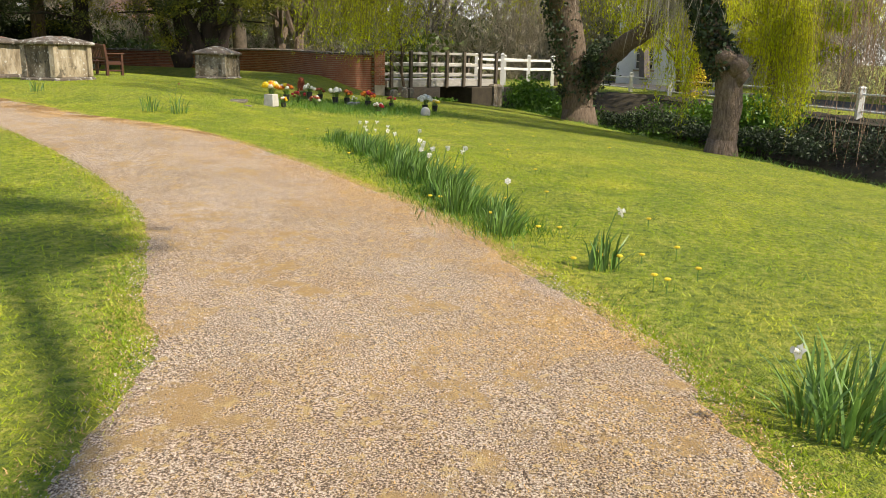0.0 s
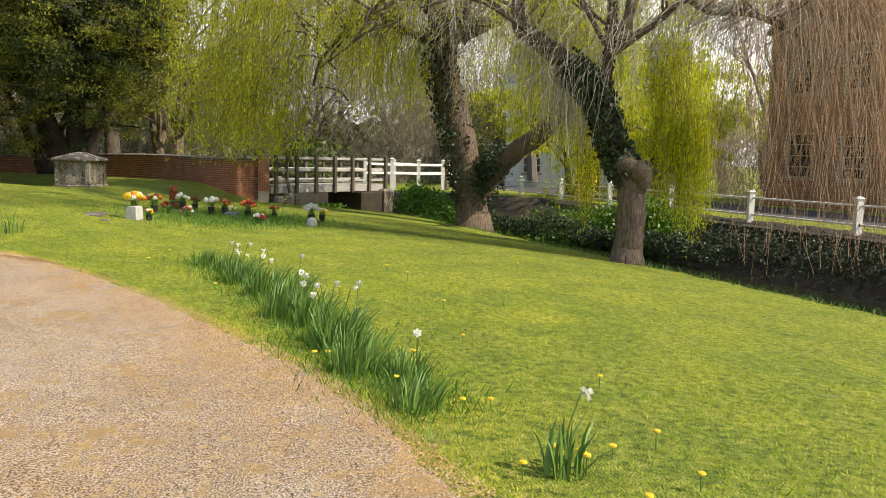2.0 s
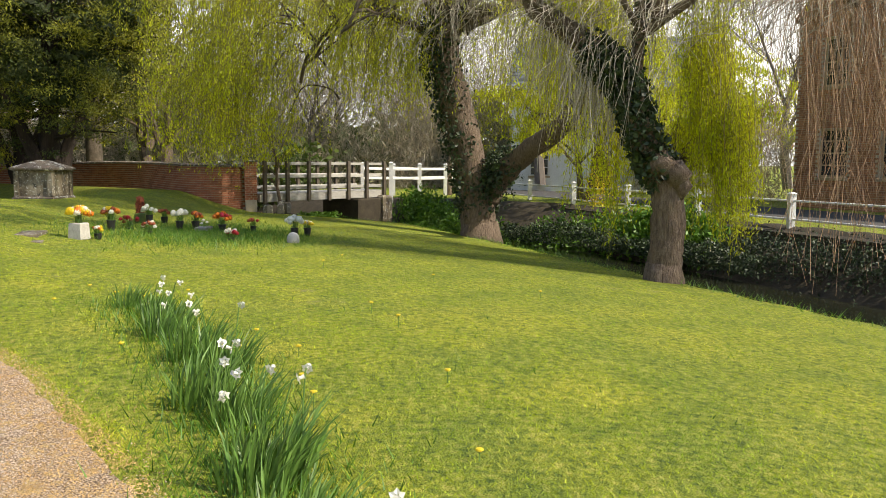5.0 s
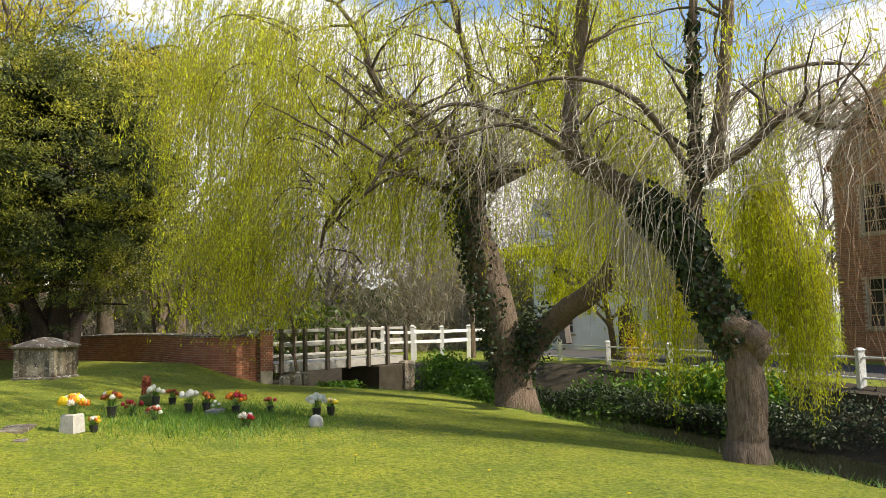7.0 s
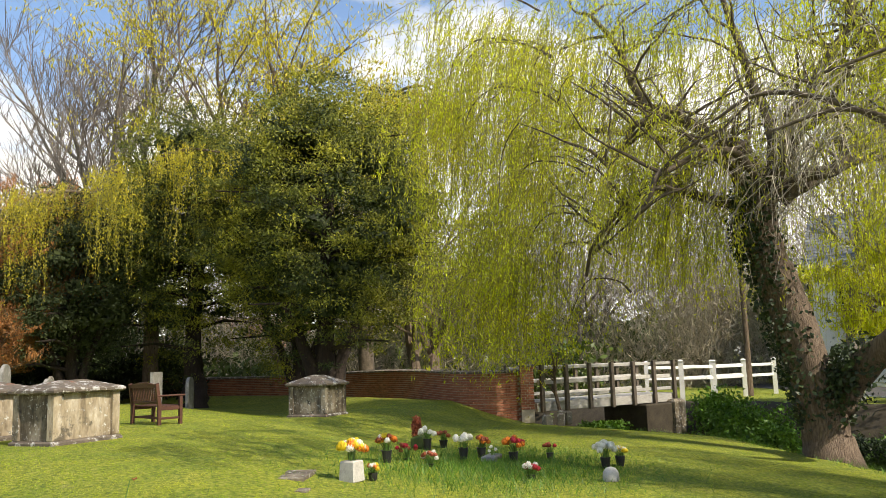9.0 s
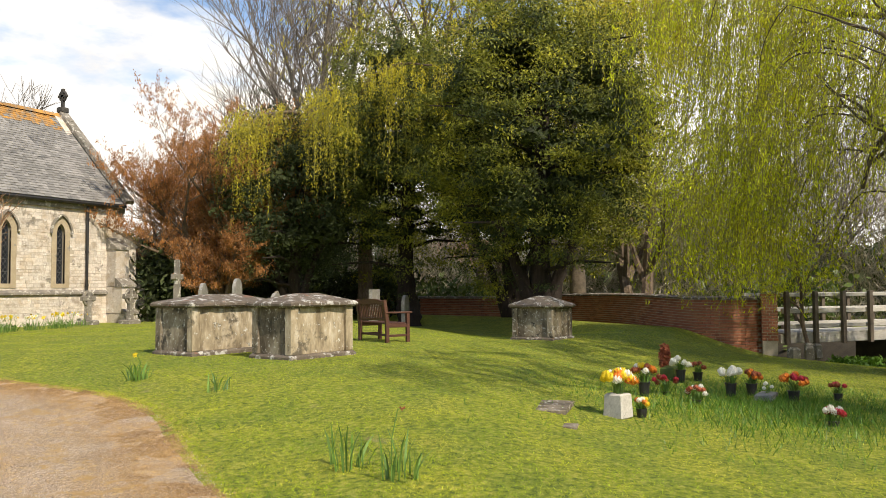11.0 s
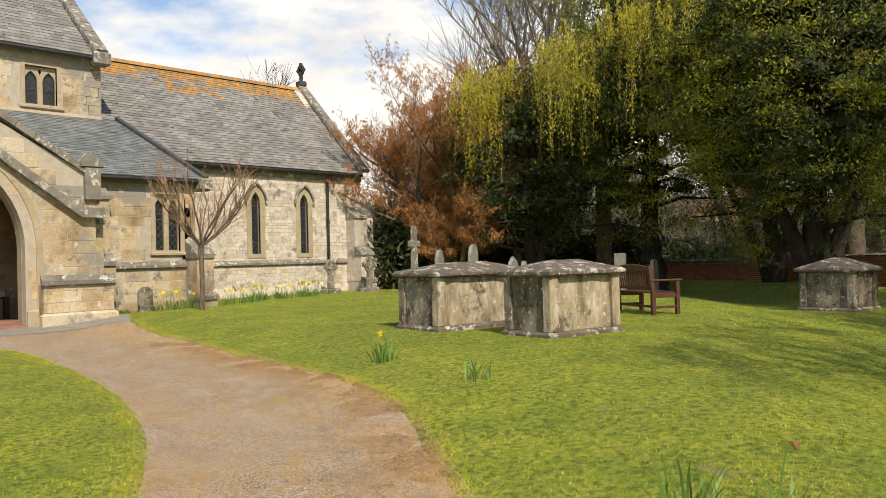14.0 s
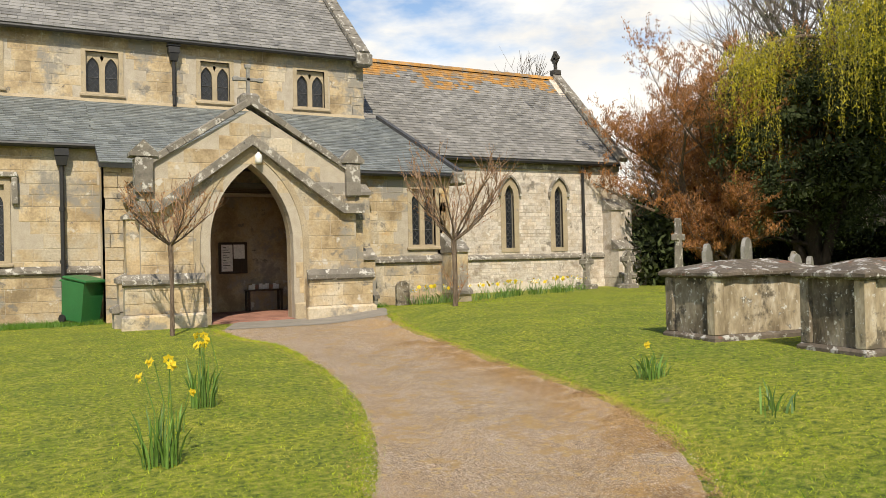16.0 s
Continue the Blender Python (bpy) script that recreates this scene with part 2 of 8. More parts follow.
M["withy"] = mat("green_withy", [(0.19, 0.18, 0.04), (0.30, 0.28, 0.06)], 3, 0.7, 0, 30, island=0.25)
M["far_twig"] = mat("far_twig", [(0.115, 0.098, 0.085), (0.20, 0.17, 0.145)], 3, 0.9, 0, 30, island=0.25)
M["thicket"] = mat("thicket_twig", [(0.36, 0.31, 0.23), (0.54, 0.48, 0.37)], 0.6, 0.9, 0, 30, island=0.35, thin=0.4)
M["willow_leaf"] = mat("willow_leaf", [(0.46, 0.54, 0.018), (0.64, 0.67, 0.028), (0.76, 0.70, 0.045)], 0.7, 0.55, 0, 30, island=0.4, thin=0.55)
M["willow_gold"] = mat("willow_gold_leaf", [(0.52, 0.47, 0.025), (0.66, 0.56, 0.04)], 0.7, 0.55, 0, 30, island=0.3, thin=0.45)
M["yew_leaf"] = mat("yew_leaf", [(0.04, 0.062, 0.014), (0.18, 0.195, 0.022), (0.40, 0.38, 0.028)], 0.55, 0.75, 0, 3, island=0.5, thin=0.2, stops=[0.42, 0.52, 0.66])
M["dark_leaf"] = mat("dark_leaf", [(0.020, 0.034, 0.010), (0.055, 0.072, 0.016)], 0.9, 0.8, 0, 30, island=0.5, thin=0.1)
M["ivy"] = mat("ivy_leaf", [(0.014, 0.030, 0.010), (0.045, 0.072, 0.022)], 6, 0.55, 0, 30, island=0.5, thin=0.05)
M["copper"] = mat("copper_leaf", [(0.30, 0.12, 0.034), (0.48, 0.225, 0.07)], 1.5, 0.6, 0, 30, island=0.4, thin=0.3)
M["hedge"] = mat("hedge_leaf", [(0.05, 0.085, 0.015), (0.11, 0.15, 0.025)], 1.0, 0.5, 0, 30, island=0.4, thin=0.25)
M["daff_leaf"] = mat("daffodil_leaf", [(0.075, 0.17, 0.03), (0.18, 0.30, 0.06)], 4, 0.45, 0, 30, island=0.35, thin=0.25)
M["white_petal"] = mat("white_petal", [(0.78, 0.77, 0.66), (0.85, 0.84, 0.76)], 30, 0.6, 0, 30, thin=0.25)
M["yellow_petal"] = mat("yellow_petal", [(0.78, 0.56, 0.02), (0.85, 0.68, 0.05)], 30, 0.6, 0, 30, thin=0.25)
M["orange_petal"] = mat("orange_petal", [(0.62, 0.16, 0.02), (0.75, 0.26, 0.03)], 30, 0.6, 0, 30, island=0.3, thin=0.2)
M["red_petal"] = mat("red_petal", [(0.40, 0.02, 0.03), (0.60, 0.04, 0.07)], 30, 0.6, 0, 30, island=0.3, thin=0.2)
M["rust_petal"] = mat("rust_petal", [(0.28, 0.06, 0.03), (0.42, 0.13, 0.06)], 30, 0.7, 0, 30, island=0.4, thin=0.2)
M["bin"] = mat("green_plastic", [(0.018, 0.12, 0.035), (0.024, 0.15, 0.045)], 2, 0.45, 0.1, 90)
M["pot_black"] = mat("black_pot", [(0.012, 0.012, 0.014), (0.03, 0.03, 0.032)], 9, 0.4, 0.1, 60)
M["vase_stone"] = mat("vase_stone", [(0.36, 0.34, 0.30), (0.52, 0.50, 0.46)], 9, 0.8, 0.3, 60)
M["tile"] = mat("red_floor_tile", [(0.26, 0.12, 0.085), (0.36, 0.19, 0.14)], 6, 0.8, 0.3, 60, objrand=0.2)
M["lane"] = mat("lane_asphalt", [(0.05, 0.048, 0.045), (0.09, 0.086, 0.08)], 3, 0.95, 0.6, 120)
M["asphalt"] = mat("asphalt", [(0.20, 0.18, 0.15), (0.30, 0.27, 0.225)], 3, 0.95, 0.6, 120)
M["roof_tile"] = mat("clay_roof_tile", [(0.26, 0.12, 0.075), (0.38, 0.21, 0.15)], 1.5, 0.9, 0.4, 40, island=0.3)
M["paper"] = mat("paper", [(0.75, 0.75, 0.73), (0.82, 0.82, 0.80)], 20, 0.8, 0, 30)
M["water"] = mat("water", [(0.012, 0.014, 0.008), (0.022, 0.024, 0.014)], 2, 0.06, 0.25, 6, bump_dist=0.02)


# ---- building helpers ----
def link(name, mesh, material, parent=None, label=""):
    ob = new(name, mesh)
    if material and not mesh.materials:
        mesh.materials.append(material)
    if parent:
        ob.parent = parent
    if label:
        ob["label"] = label
    return ob


class Build:
    """Collects vertices and faces of one mesh."""

    def __init__(self):
        self.v, self.f = [], []

    def box(self, x0, x1, y0, y1, z0, z1, m=None, taper=1.0, bevel=0.0):
        cx, cy = (x0 + x1) / 2, (y0 + y1) / 2
        k = len(self.v)
        b = min(bevel, (x1 - x0) / 3, (y1 - y0) / 3, (z1 - z0) / 3)
        if b <= 0:
            pts = [(x, y, z) for z in (z0, z1) for x, y in ((x0, y0), (x1, y0), (x1, y1), (x0, y1))]
            pts = [p if p[2] == z0 else (cx + (p[0] - cx) * taper, cy + (p[1] - cy) * taper, p[2]) for p in pts]
            faces = [(3, 2, 1, 0), (4, 5, 6, 7), (0, 1, 5, 4), (1, 2, 6, 5), (2, 3, 7, 6), (3, 0, 4, 7)]
        else:
            pts = []
            for z, inset in ((z0, b), (z0 + b, 0), (z1 - b, 0), (z1, b)):
                s = 1 + (taper - 1) * (z - z0) / (z1 - z0)
                for x, y in ((x0 + inset, y0 + inset), (x1 - inset, y0 + inset), (x1 - inset, y1 - inset), (x0 + inset, y1 - inset)):
                    pts.append((cx + (x - cx) * s, cy + (y - cy) * s, z))
            faces = [(3, 2, 1, 0), (12, 13, 14, 15)]
            for r in range(3):
                for i in range(4):
                    j = (i + 1) % 4
                    faces.append((4 * r + i, 4 * r + j, 4 * r + 4 + j, 4 * r + 4 + i))
        if m is not None:
            pts = [tuple(m @ Vector(p)) for p in pts]
        self.v += pts
        self.f += [tuple(i + k for i in f) for f in faces]
        return self

    def tube(self, path, radii, sides=8, cap=True, wob=0.0, rnd=None):
        path = [Vector(p) for p in path]
        k, side = len(self.v), Vector((0.31, 0.95, 0.07))
        for i, p in enumerate(path):
            way = (path[min(i + 1, len(path) - 1)] - path[max(i - 1, 0)]).normalized()
            a = side - way * side.dot(way)
            a = (a if a.length > 0.05 else way.orthogonal()).normalized()
            side = a
            c = way.cross(a)
            for j in range(sides):
                t = 2 * math.pi * j / sides
                r = radii[i] * (1 + (wob * (rnd.random() - 0.5) if rnd else 0))
                self.v.append(tuple(p + (a * math.cos(t) + c * math.sin(t)) * r))
        for i in range(len(path) - 1):
            for j in range(sides):
                q = (j + 1) % sides
                self.f.append((k + i * sides + j, k + i * sides + q, k + (i + 1) * sides + q, k + (i + 1) * sides + j))
        if cap:
            self.f.append(tuple(k + j for j in reversed(range(sides))))
            self.f.append(tuple(k + (len(path) - 1) * sides + j for j in range(sides)))
        return self

    def lathe(self, profile, sides=16, m=None):
        k = len(self.v)
        for r, z in profile:
            for j in range(sides):
                t = 2 * math.pi * j / sides
                p = (r * math.cos(t), r * math.sin(t), z)
                self.v.append(tuple(m @ Vector(p)) if m is not None else p)
        for i in range(len(profile) - 1):
            for j in range(sides):
                q = (j + 1) % sides
                self.f.append((k + i * sides + j, k + i * sides + q, k + (i + 1) * sides + q, k + (i + 1) * sides + j))
        self.f.append(tuple(k + j for j in reversed(range(sides))))
        self.f.append(tuple(k + (len(profile) - 1) * sides + j for j in range(sides)))
        return self

    def poly(self, pts, m=None):
        k = len(self.v)
        self.v += [tuple(m @ Vector(p)) if m is not None else tuple(p) for p in pts]
        self.f.append(tuple(range(k, k + len(pts))))
        return self

    def prism(self, outline, depth, m):
        """outline in the local XZ plane, pushed along local +y by depth."""
        k, n = len(self.v), len(outline)
        for y in (0.0, depth):
            self.v += [tuple(m @ Vector((u, y, w))) for u, w in outline]
        self.f.append(tuple(k + i for i in range(n)))
        self.f.append(tuple(k + n + i for i in reversed(range(n))))
        for i in range(n):
            j = (i + 1) % n
            self.f.append((k + j, k + i, k + n + i, k + n + j))
        return self

    def mesh(self, name, smooth=False):
        me = bpy.data.meshes.new(name)
        me.from_pydata(self.v, [], self.f)
        if smooth:
            me.polygons.foreach_set("use_smooth", [True] * len(me.polygons))
        me.update()
        return me

    def part(self, name, material, parent=None, label="", smooth=False):
        return link(name, self.mesh(name, smooth), material, parent, label)


def part(name, bm, material, parent, label=""):
    me = bpy.data.meshes.new(name)
    bmesh.ops.recalc_face_normals(bm, faces=bm.faces)
    bm.to_mesh(me)
    bm.free()
    return link(name, me, material, parent, label)


def solid(outline, holes, depth, m):
    """A wall as a bmesh: outline and holes in the local XZ plane, pushed along local +y."""
    bm = bmesh.new()
    edges, loops = [], []
    for ring in (outline, *holes):
        vs = [bm.verts.new((u, 0, w)) for u, w in ring]
        loops.append(vs)
        edges += [bm.edges.new((vs[i], vs[(i + 1) % len(vs)])) for i in range(len(vs))]
    made = bmesh.ops.triangle_fill(bm, use_beauty=True, use_dissolve=False, edges=edges)
    faces = [g for g in made["geom"] if isinstance(g, bmesh.types.BMFace)]
    ext = bmesh.ops.extrude_face_region(bm, geom=faces, use_keep_orig=True)
    bmesh.ops.translate(bm, vec=(0, depth, 0), verts=[g for g in ext["geom"] if isinstance(g, bmesh.types.BMVert)])
    bmesh.ops.transform(bm, matrix=m, verts=bm.verts)
    return bm


def thing(name, m, label, category, group="", kind=""):
    ob = new(name)
    ob.matrix_world = m
    return tagged(ob, label, category, group, kind)


def cards(name, centres, axes_u, axes_v, material, parent=None, label=""):
    """Many small four-cornered leaves as one mesh, from arrays of centres and half axes."""
    n = len(centres)
    v = np.empty((n, 4, 3), np.float32)
    v[:, 0], v[:, 1], v[:, 2], v[:, 3] = centres - axes_v, centres + axes_u * 0.8, centres + axes_v, centres - axes_u * 0.8
    me = bpy.data.meshes.new(name)
    me.vertices.add(n * 4)
    me.vertices.foreach_set("co", v.ravel())
    me.loops.add(n * 4)
    me.loops.foreach_set("vertex_index", np.arange(n * 4, dtype=np.int32))
    me.polygons.add(n)
    me.polygons.foreach_set("loop_start", np.arange(0, n * 4, 4, dtype=np.int32))
    me.update(calc_edges=True)
    return link(name, me, material, parent, label)


def rand_dirs(rng, n):
    d = rng.normal(size=(n, 3))
    return d / np.linalg.norm(d, axis=1)[:, None]


def leaves(name, pts, size, rng, material, parent=None, droop=0.0, longness=2.0, label=""):
    n = len(pts)
    d = rand_dirs(rng, n)
    d[:, 2] -= droop
    d /= np.linalg.norm(d, axis=1)[:, None]
    u = np.cross(d, rand_dirs(rng, n))
    u /= np.linalg.norm(u, axis=1)[:, None] + 1e-6
    s = size * rng.uniform(0.6, 1.4, n)[:, None]
    return cards(name, pts, u * s / longness, d * s, material, parent, label)


# ---- the lie of the land ----
BANK, ALONG, ACROSS = np.array([3.58, -14.95]), np.array([0.948, 0.318]), np.array([-0.318, 0.948])


def smooth(a, b, x):
    t = np.clip((x - a) / (b - a), 0, 1)
    return t * t * (3 - 2 * t)


def river_side(x, y):
    """Metres from the near bank's edge, positive on the lawn; the stream bends north at the bridge."""
    s = (x - BANK[0]) * ACROSS[0] + (y - BANK[1]) * ACROSS[1]
    bend = (x - 20.0) * -0.74 + (y + 6.6) * 0.67
    return np.minimum(s, np.where(x > 8, bend, 99))


def path_middle(y):
    return -1.0 + 0.32 * (y + 1.0) - 0.010 * (y + 1.0) ** 2


def ground_z(x, y):
    x, y = np.asarray(x, float), np.asarray(y, float)
    s = river_side(x, y)
    z = np.interp(s, [0.0, 2.5, 5.6, 7.0, 9.0, 10.5, 13.0], [-0.80, -0.52, -0.26, -0.19, -0.12, 0.0, 0.05])
    west = smooth(-6.0, -2.0, x)
    z = np.where((s > 7), z * west + np.minimum(z, -0.19 + 0.012 * (s - 7)) * (1 - west), z)
    east = smooth(0.9, 4.0, x - path_middle(np.clip(y, -6, 9)))
    z = z + 0.27 * east * smooth(7.5, 13.0, s) * (1 - 0.65 * smooth(9.0, 14.0, y))
    z = z + 0.05 * smooth(2, 5, s) * (np.sin(x * 0.7 + 1) * np.cos(y * 0.9)) * 0.4
    # low rise under the yew and along the churchyard wall
    rise = np.full(np.shape(z), 99.0)
    for (ax, ay), (bx_, by_) in (((12.0, -1.2), (18.4, -2.4)), ((18.4, -2.4), (24.5, 5.0)), ((24.5, 5.0), (27.0, 14.0))):
        f = np.clip(((x - ax) * (bx_ - ax) + (y - ay) * (by_ - ay)) / ((bx_ - ax) ** 2 + (by_ - ay) ** 2), 0, 1)
        rise = np.minimum(rise, np.hypot(x - ax - f * (bx_ - ax), y - ay - f * (by_ - ay)))
    z = z + np.maximum(0, 0.17 - z) * (1 - smooth(0.3, 3.0, rise)) * smooth(0.3, 2.2, s)
    # stream bed, far bank
    w = -s
    bed = np.interp(w, [0.0, 0.5, 1.2, 4.2, 5.0, 6.2], [-0.80, -1.35, -1.75, -1.75, -1.0, -0.30])
    z = np.where(s < 0, bed, z)
    return z


def gz(x, y):
    return float(ground_z(x, y))


# ---- ground ----
def grid_sheet(name, xs, ys, material):
    gx, gy = np.meshgrid(xs, ys, indexing="ij")
    gzz = ground_z(gx, gy)
    far = np.maximum(0, np.hypot(gx, gy) - 60)
    gzz = gzz * np.exp(-far / 60)
    v = np.stack([gx, gy, gzz], -1).reshape(-1, 3)
    nx, ny = len(xs), len(ys)
    a = (np.arange(nx - 1)[:, None] * ny + np.arange(ny - 1)[None, :]).ravel()
    f = np.stack([a, a + ny, a + ny + 1, a + 1], -1)
    me = bpy.data.meshes.new(name)
    me.from_pydata(v.tolist(), [], f.tolist())
    me.polygons.foreach_set("use_smooth", [True] * len(me.polygons))
    return link(name, me, material)


xs = np.concatenate([[-900, -400, -180, -90, -50, -32], np.arange(-24, 34, 0.4), [36, 40, 48, 60, 90, 180, 400, 900]])
ys = np.concatenate([[-900, -400, -180, -90, -60, -45, -36], np.arange(-30, 32, 0.4), [34, 40, 50, 70, 100, 180, 400, 900]])
land = grid_sheet("ground", xs, ys, M["grass"])
land.data.materials.append(M["soil"])
mid_x, mid_y = np.meshgrid((xs[1:] + xs[:-1]) / 2, (ys[1:] + ys[:-1]) / 2, indexing="ij")
side_ = river_side(mid_x, mid_y).ravel()
land.data.polygons.foreach_set("material_index", ((side_ < -0.1) & (side_ > -6.4)).astype(np.int32))
tagged(land, "mown churchyard lawn with pale dry patches sloping to the stream", "lawn", kind="structure")

rng = np.random.default_rng(5)


def bez(p, n):
    """A smooth line through the points p."""
    p = np.array(p, float)
    q = np.vstack([2 * p[0] - p[1], p, 2 * p[-1] - p[-2]])
    out = []
    for i in range(1, len(q) - 2):
        for t in np.linspace(0, 1, n, endpoint=False):
            out.append(0.5 * (2 * q[i] + (q[i + 1] - q[i - 1]) * t + (2 * q[i - 1] - 5 * q[i] + 4 * q[i + 1] - q[i + 2]) * t * t + (3 * q[i] - q[i - 1] - 3 * q[i + 1] + q[i + 2]) * t ** 3))
    out.append(p[-1])
    return np.array(out)


PATH_L = bez([(-26, -9.6), (-16, -9.0), (-10.7, -8.75), (-9.2, -8.25), (-7.0, -7.2), (-4.6, -5.3), (-2.3, -2.6), (-1.05, -0.4), (-0.1, 2.8), (0.35, 6.3), (0.15, 8.3), (0.2, 10.5)], 60)
PATH_R = bez([(-26, -11.9), (-16, -11.6), (-10.5, -11.05), (-9.0, -10.7), (-7.4, -10.05), (-5.7, -9.1), (-3.0, -7.0), (-0.9, -3.85), (1.0, -0.9), (2.1, 3.3), (2.9, 7.2), (3.7, 9.9)], 60)


def strip(name, left, right, lift, material, across=16, ragged=0.05):
    n = min(len(left), len(right))
    v, f = [], []
    for i in range(n):
        wl_ = ragged * noise.noise((left[i][0] * 1.3, left[i][1] * 1.3, 0)) + ragged * 0.7 * noise.noise((left[i][0] * 9, left[i][1] * 9, 4))
        wr_ = ragged * noise.noise((right[i][0] * 1.3, right[i][1] * 1.3, 7)) + ragged * 0.7 * noise.noise((right[i][0] * 9, right[i][1] * 9, 2))
        d = (right[i] - left[i]) / np.linalg.norm(right[i] - left[i])
        a, b = left[i] + d * wl_, right[i] + d * wr_
        for j in range(across + 1):
            t = j / across
            p = a + (b - a) * t
            edge = min(t, 1 - t)
            v.append((p[0], p[1], gz(*p) + (lift if edge > 0.01 else -0.03)))
    for i in range(n - 1):
        for j in range(across):
            k = i * (across + 1) + j
            f.append((k, k + across + 1, k + across + 2, k + 1))
    me = bpy.data.meshes.new(name)
    me.from_pydata(v, [], f)
    me.polygons.foreach_set("use_smooth", [True] * len(f))
    return link(name, me, material)


tagged(strip("path", PATH_L, PATH_R, 0.012, M["gravel"], across=20, ragged=0.07), "gravel path with straw-coloured dead moss curving through the lawn", "path", kind="structure")
APR_L = np.linspace((0.2, 10.4), (0.75, 11.9), 14)
APR_R = np.linspace((3.75, 9.85), (4.6, 11.9), 14)
tagged(strip("pavement", APR_L, APR_R, 0.018, M["asphalt"], ragged=0.05), "worn grey tarmac apron before the church porch", "pavement", kind="structure")

# stream
wv = []
wa = np.array([(-40, -31.2), (-10, -21.4), (3.58, -16.9), (11.6, -14.2), (16.4, -12.0), (20.5, -8.6), (25.0, -3.6), (34, 6.0)])
wline = bez(wa, 10)
wat = Build()
for i, p in enumerate(wline):
    d = wline[min(i + 1, len(wline) - 1)] - wline[max(i - 1, 0)]
    nrm = np.array([-d[1], d[0]]) / np.linalg.norm(d)
    wat.v += [(*(p + nrm * 2.3), -1.45), (*(p - nrm * 2.3), -1.45)]
    if i:
        k = 2 * i
        wat.f.append((k - 2, k - 1, k + 1, k))
tagged(wat.part("water", M["water"]), "dark still water of the shaded stream", "water", kind="structure")


# ---- church ----
I4 = Matrix.Identity(4)


def face(x, y, z, ang=0):
    """Local x along the wall, local y into it, z up; ang turns it about z."""
    return pose(x, y, z, 0, 0, ang)


def pointed(cx, half, z0, spring, apex, n=7):
    """A pointed arch as a ring, counter-clockwise from the bottom left."""
    h = apex - spring
    r = (h * h + half * half) / (2 * half)
    a1 = math.asin(min(1, h / r))
    right = [(cx + half - r + r * math.cos(a1 * i / n), spring + r * math.sin(a1 * i / n)) for i in range(n + 1)]
    left = [(2 * cx - u, w) for u, w in reversed(right[:-1])]
    return [(cx - half, z0), (cx + half, z0)] + right + left


def inside(ring, u, w):
    hit = False
    for i in range(len(ring)):
        (x1, y1), (x2, y2) = ring[i], ring[i - 1]
        if (y1 > w) != (y2 > w) and u < (x2 - x1) * (w - y1) / (y2 - y1) + x1:
            hit = not hit
    return hit


def band(ring, width, closed=False):
    """The outline of a strip of that width outside an open line of points."""
    out = []
    for i, (u, w) in enumerate(ring):
        a, b = ring[max(i - 1, 0)], ring[min(i + 1, len(ring) - 1)]
        d = Vector((b[0] - a[0], b[1] - a[1])).normalized()
        out.append((u + d.y * width, w - d.x * width))
    return out


church = thing("church", I4, "honey limestone parish church with slate roofs and an arched porch", "church")

BLOCK = Build()
for (a, y) in ((0.5, 0.9), (0.5, 0.12), (0.475, 0.0)):
    BLOCK.v += [(-a, y, -a), (a, y, -a), (a, y, a), (-a, y, a)]
BLOCK.f = [(8, 9, 10, 11)] + [(4 * r + i, 4 * r + (i + 1) % 4, 4 * r + 4 + (i + 1) % 4, 4 * r + 4 + i) for r in range(2) for i in range(4)]
BLOCK = BLOCK.mesh("block")
BLOCK_STONE, BLOCK_RUBBLE = BLOCK, BLOCK.copy()
BLOCK_STONE.materials.append(M["ashlar"])
BLOCK_RUBBLE.materials.append(M["rubble"])
later = []


def blocks(parent, m, outline, holes, course, length, mesh, seed, name="stone", limit=300, proud=0.008):
    """Lays courses of stone over a wall's face: the first of them as parts, the rest as one joined part."""
    later.append((parent, m, outline, holes, course, length, mesh, seed, name, limit, proud))


def lay(parent, m, outline, holes, course, length, mesh, seed, name, limit, proud):
    rnd = random.Random(seed)
    us, ws = [p[0] for p in outline], [p[1] for p in outline]
    w, spots = min(ws), []
    while w < max(ws) - 0.05:
        h = min(rnd.uniform(*course), max(ws) - w)
        u = min(us) - rnd.uniform(0, length[1])
        while u < max(us):
            ln = rnd.uniform(*length)
            a, b = max(u, min(us)), min(u + ln, max(us))
            u += ln
            if b - a < 0.06:
                continue
            test = [(a + 0.02, w + 0.02), (b - 0.02, w + 0.02), (b - 0.02, w + h - 0.02), (a + 0.02, w + h - 0.02), ((a + b) / 2, w + h / 2)]
            if all(inside(outline, *t) for t in test) and not any(inside(hole, *t) for hole in holes for t in test):
                spots.append(((a + b) / 2, w + h / 2, b - a - 0.009, h - 0.009))
        w += h
    rest = Build()
    for i, (cu, cw, lu, lw) in enumerate(spots):
        dp = proud * rnd.uniform(0.5, 1.3)
        mm = m @ Matrix.LocRotScale((cu, -dp, cw), None, (lu, 0.03, lw))
        if i < limit:
            ob = new(name, mesh)
            ob.parent = parent
            ob.matrix_world = mm
        else:
            k = len(rest.v)
            rest.v += [tuple(mm @ v.co) for v in mesh.vertices]
            rest.f += [tuple(k + q for q in p.vertices) for p in mesh.polygons]
    if rest.v:
        ob = rest.part("stonework", mesh.materials[0], parent)
        ob["kind"] = "stuff"


def wall_part(name, outline, holes, depth, m, material=None, label="", stone=None, seed=1, parent=None):
    ob = part(name, solid(outline, holes, depth, m), material or M["mortar"], parent or church, label)
    if stone:
        blocks(ob, m, outline, holes, *stone, seed)
    return ob


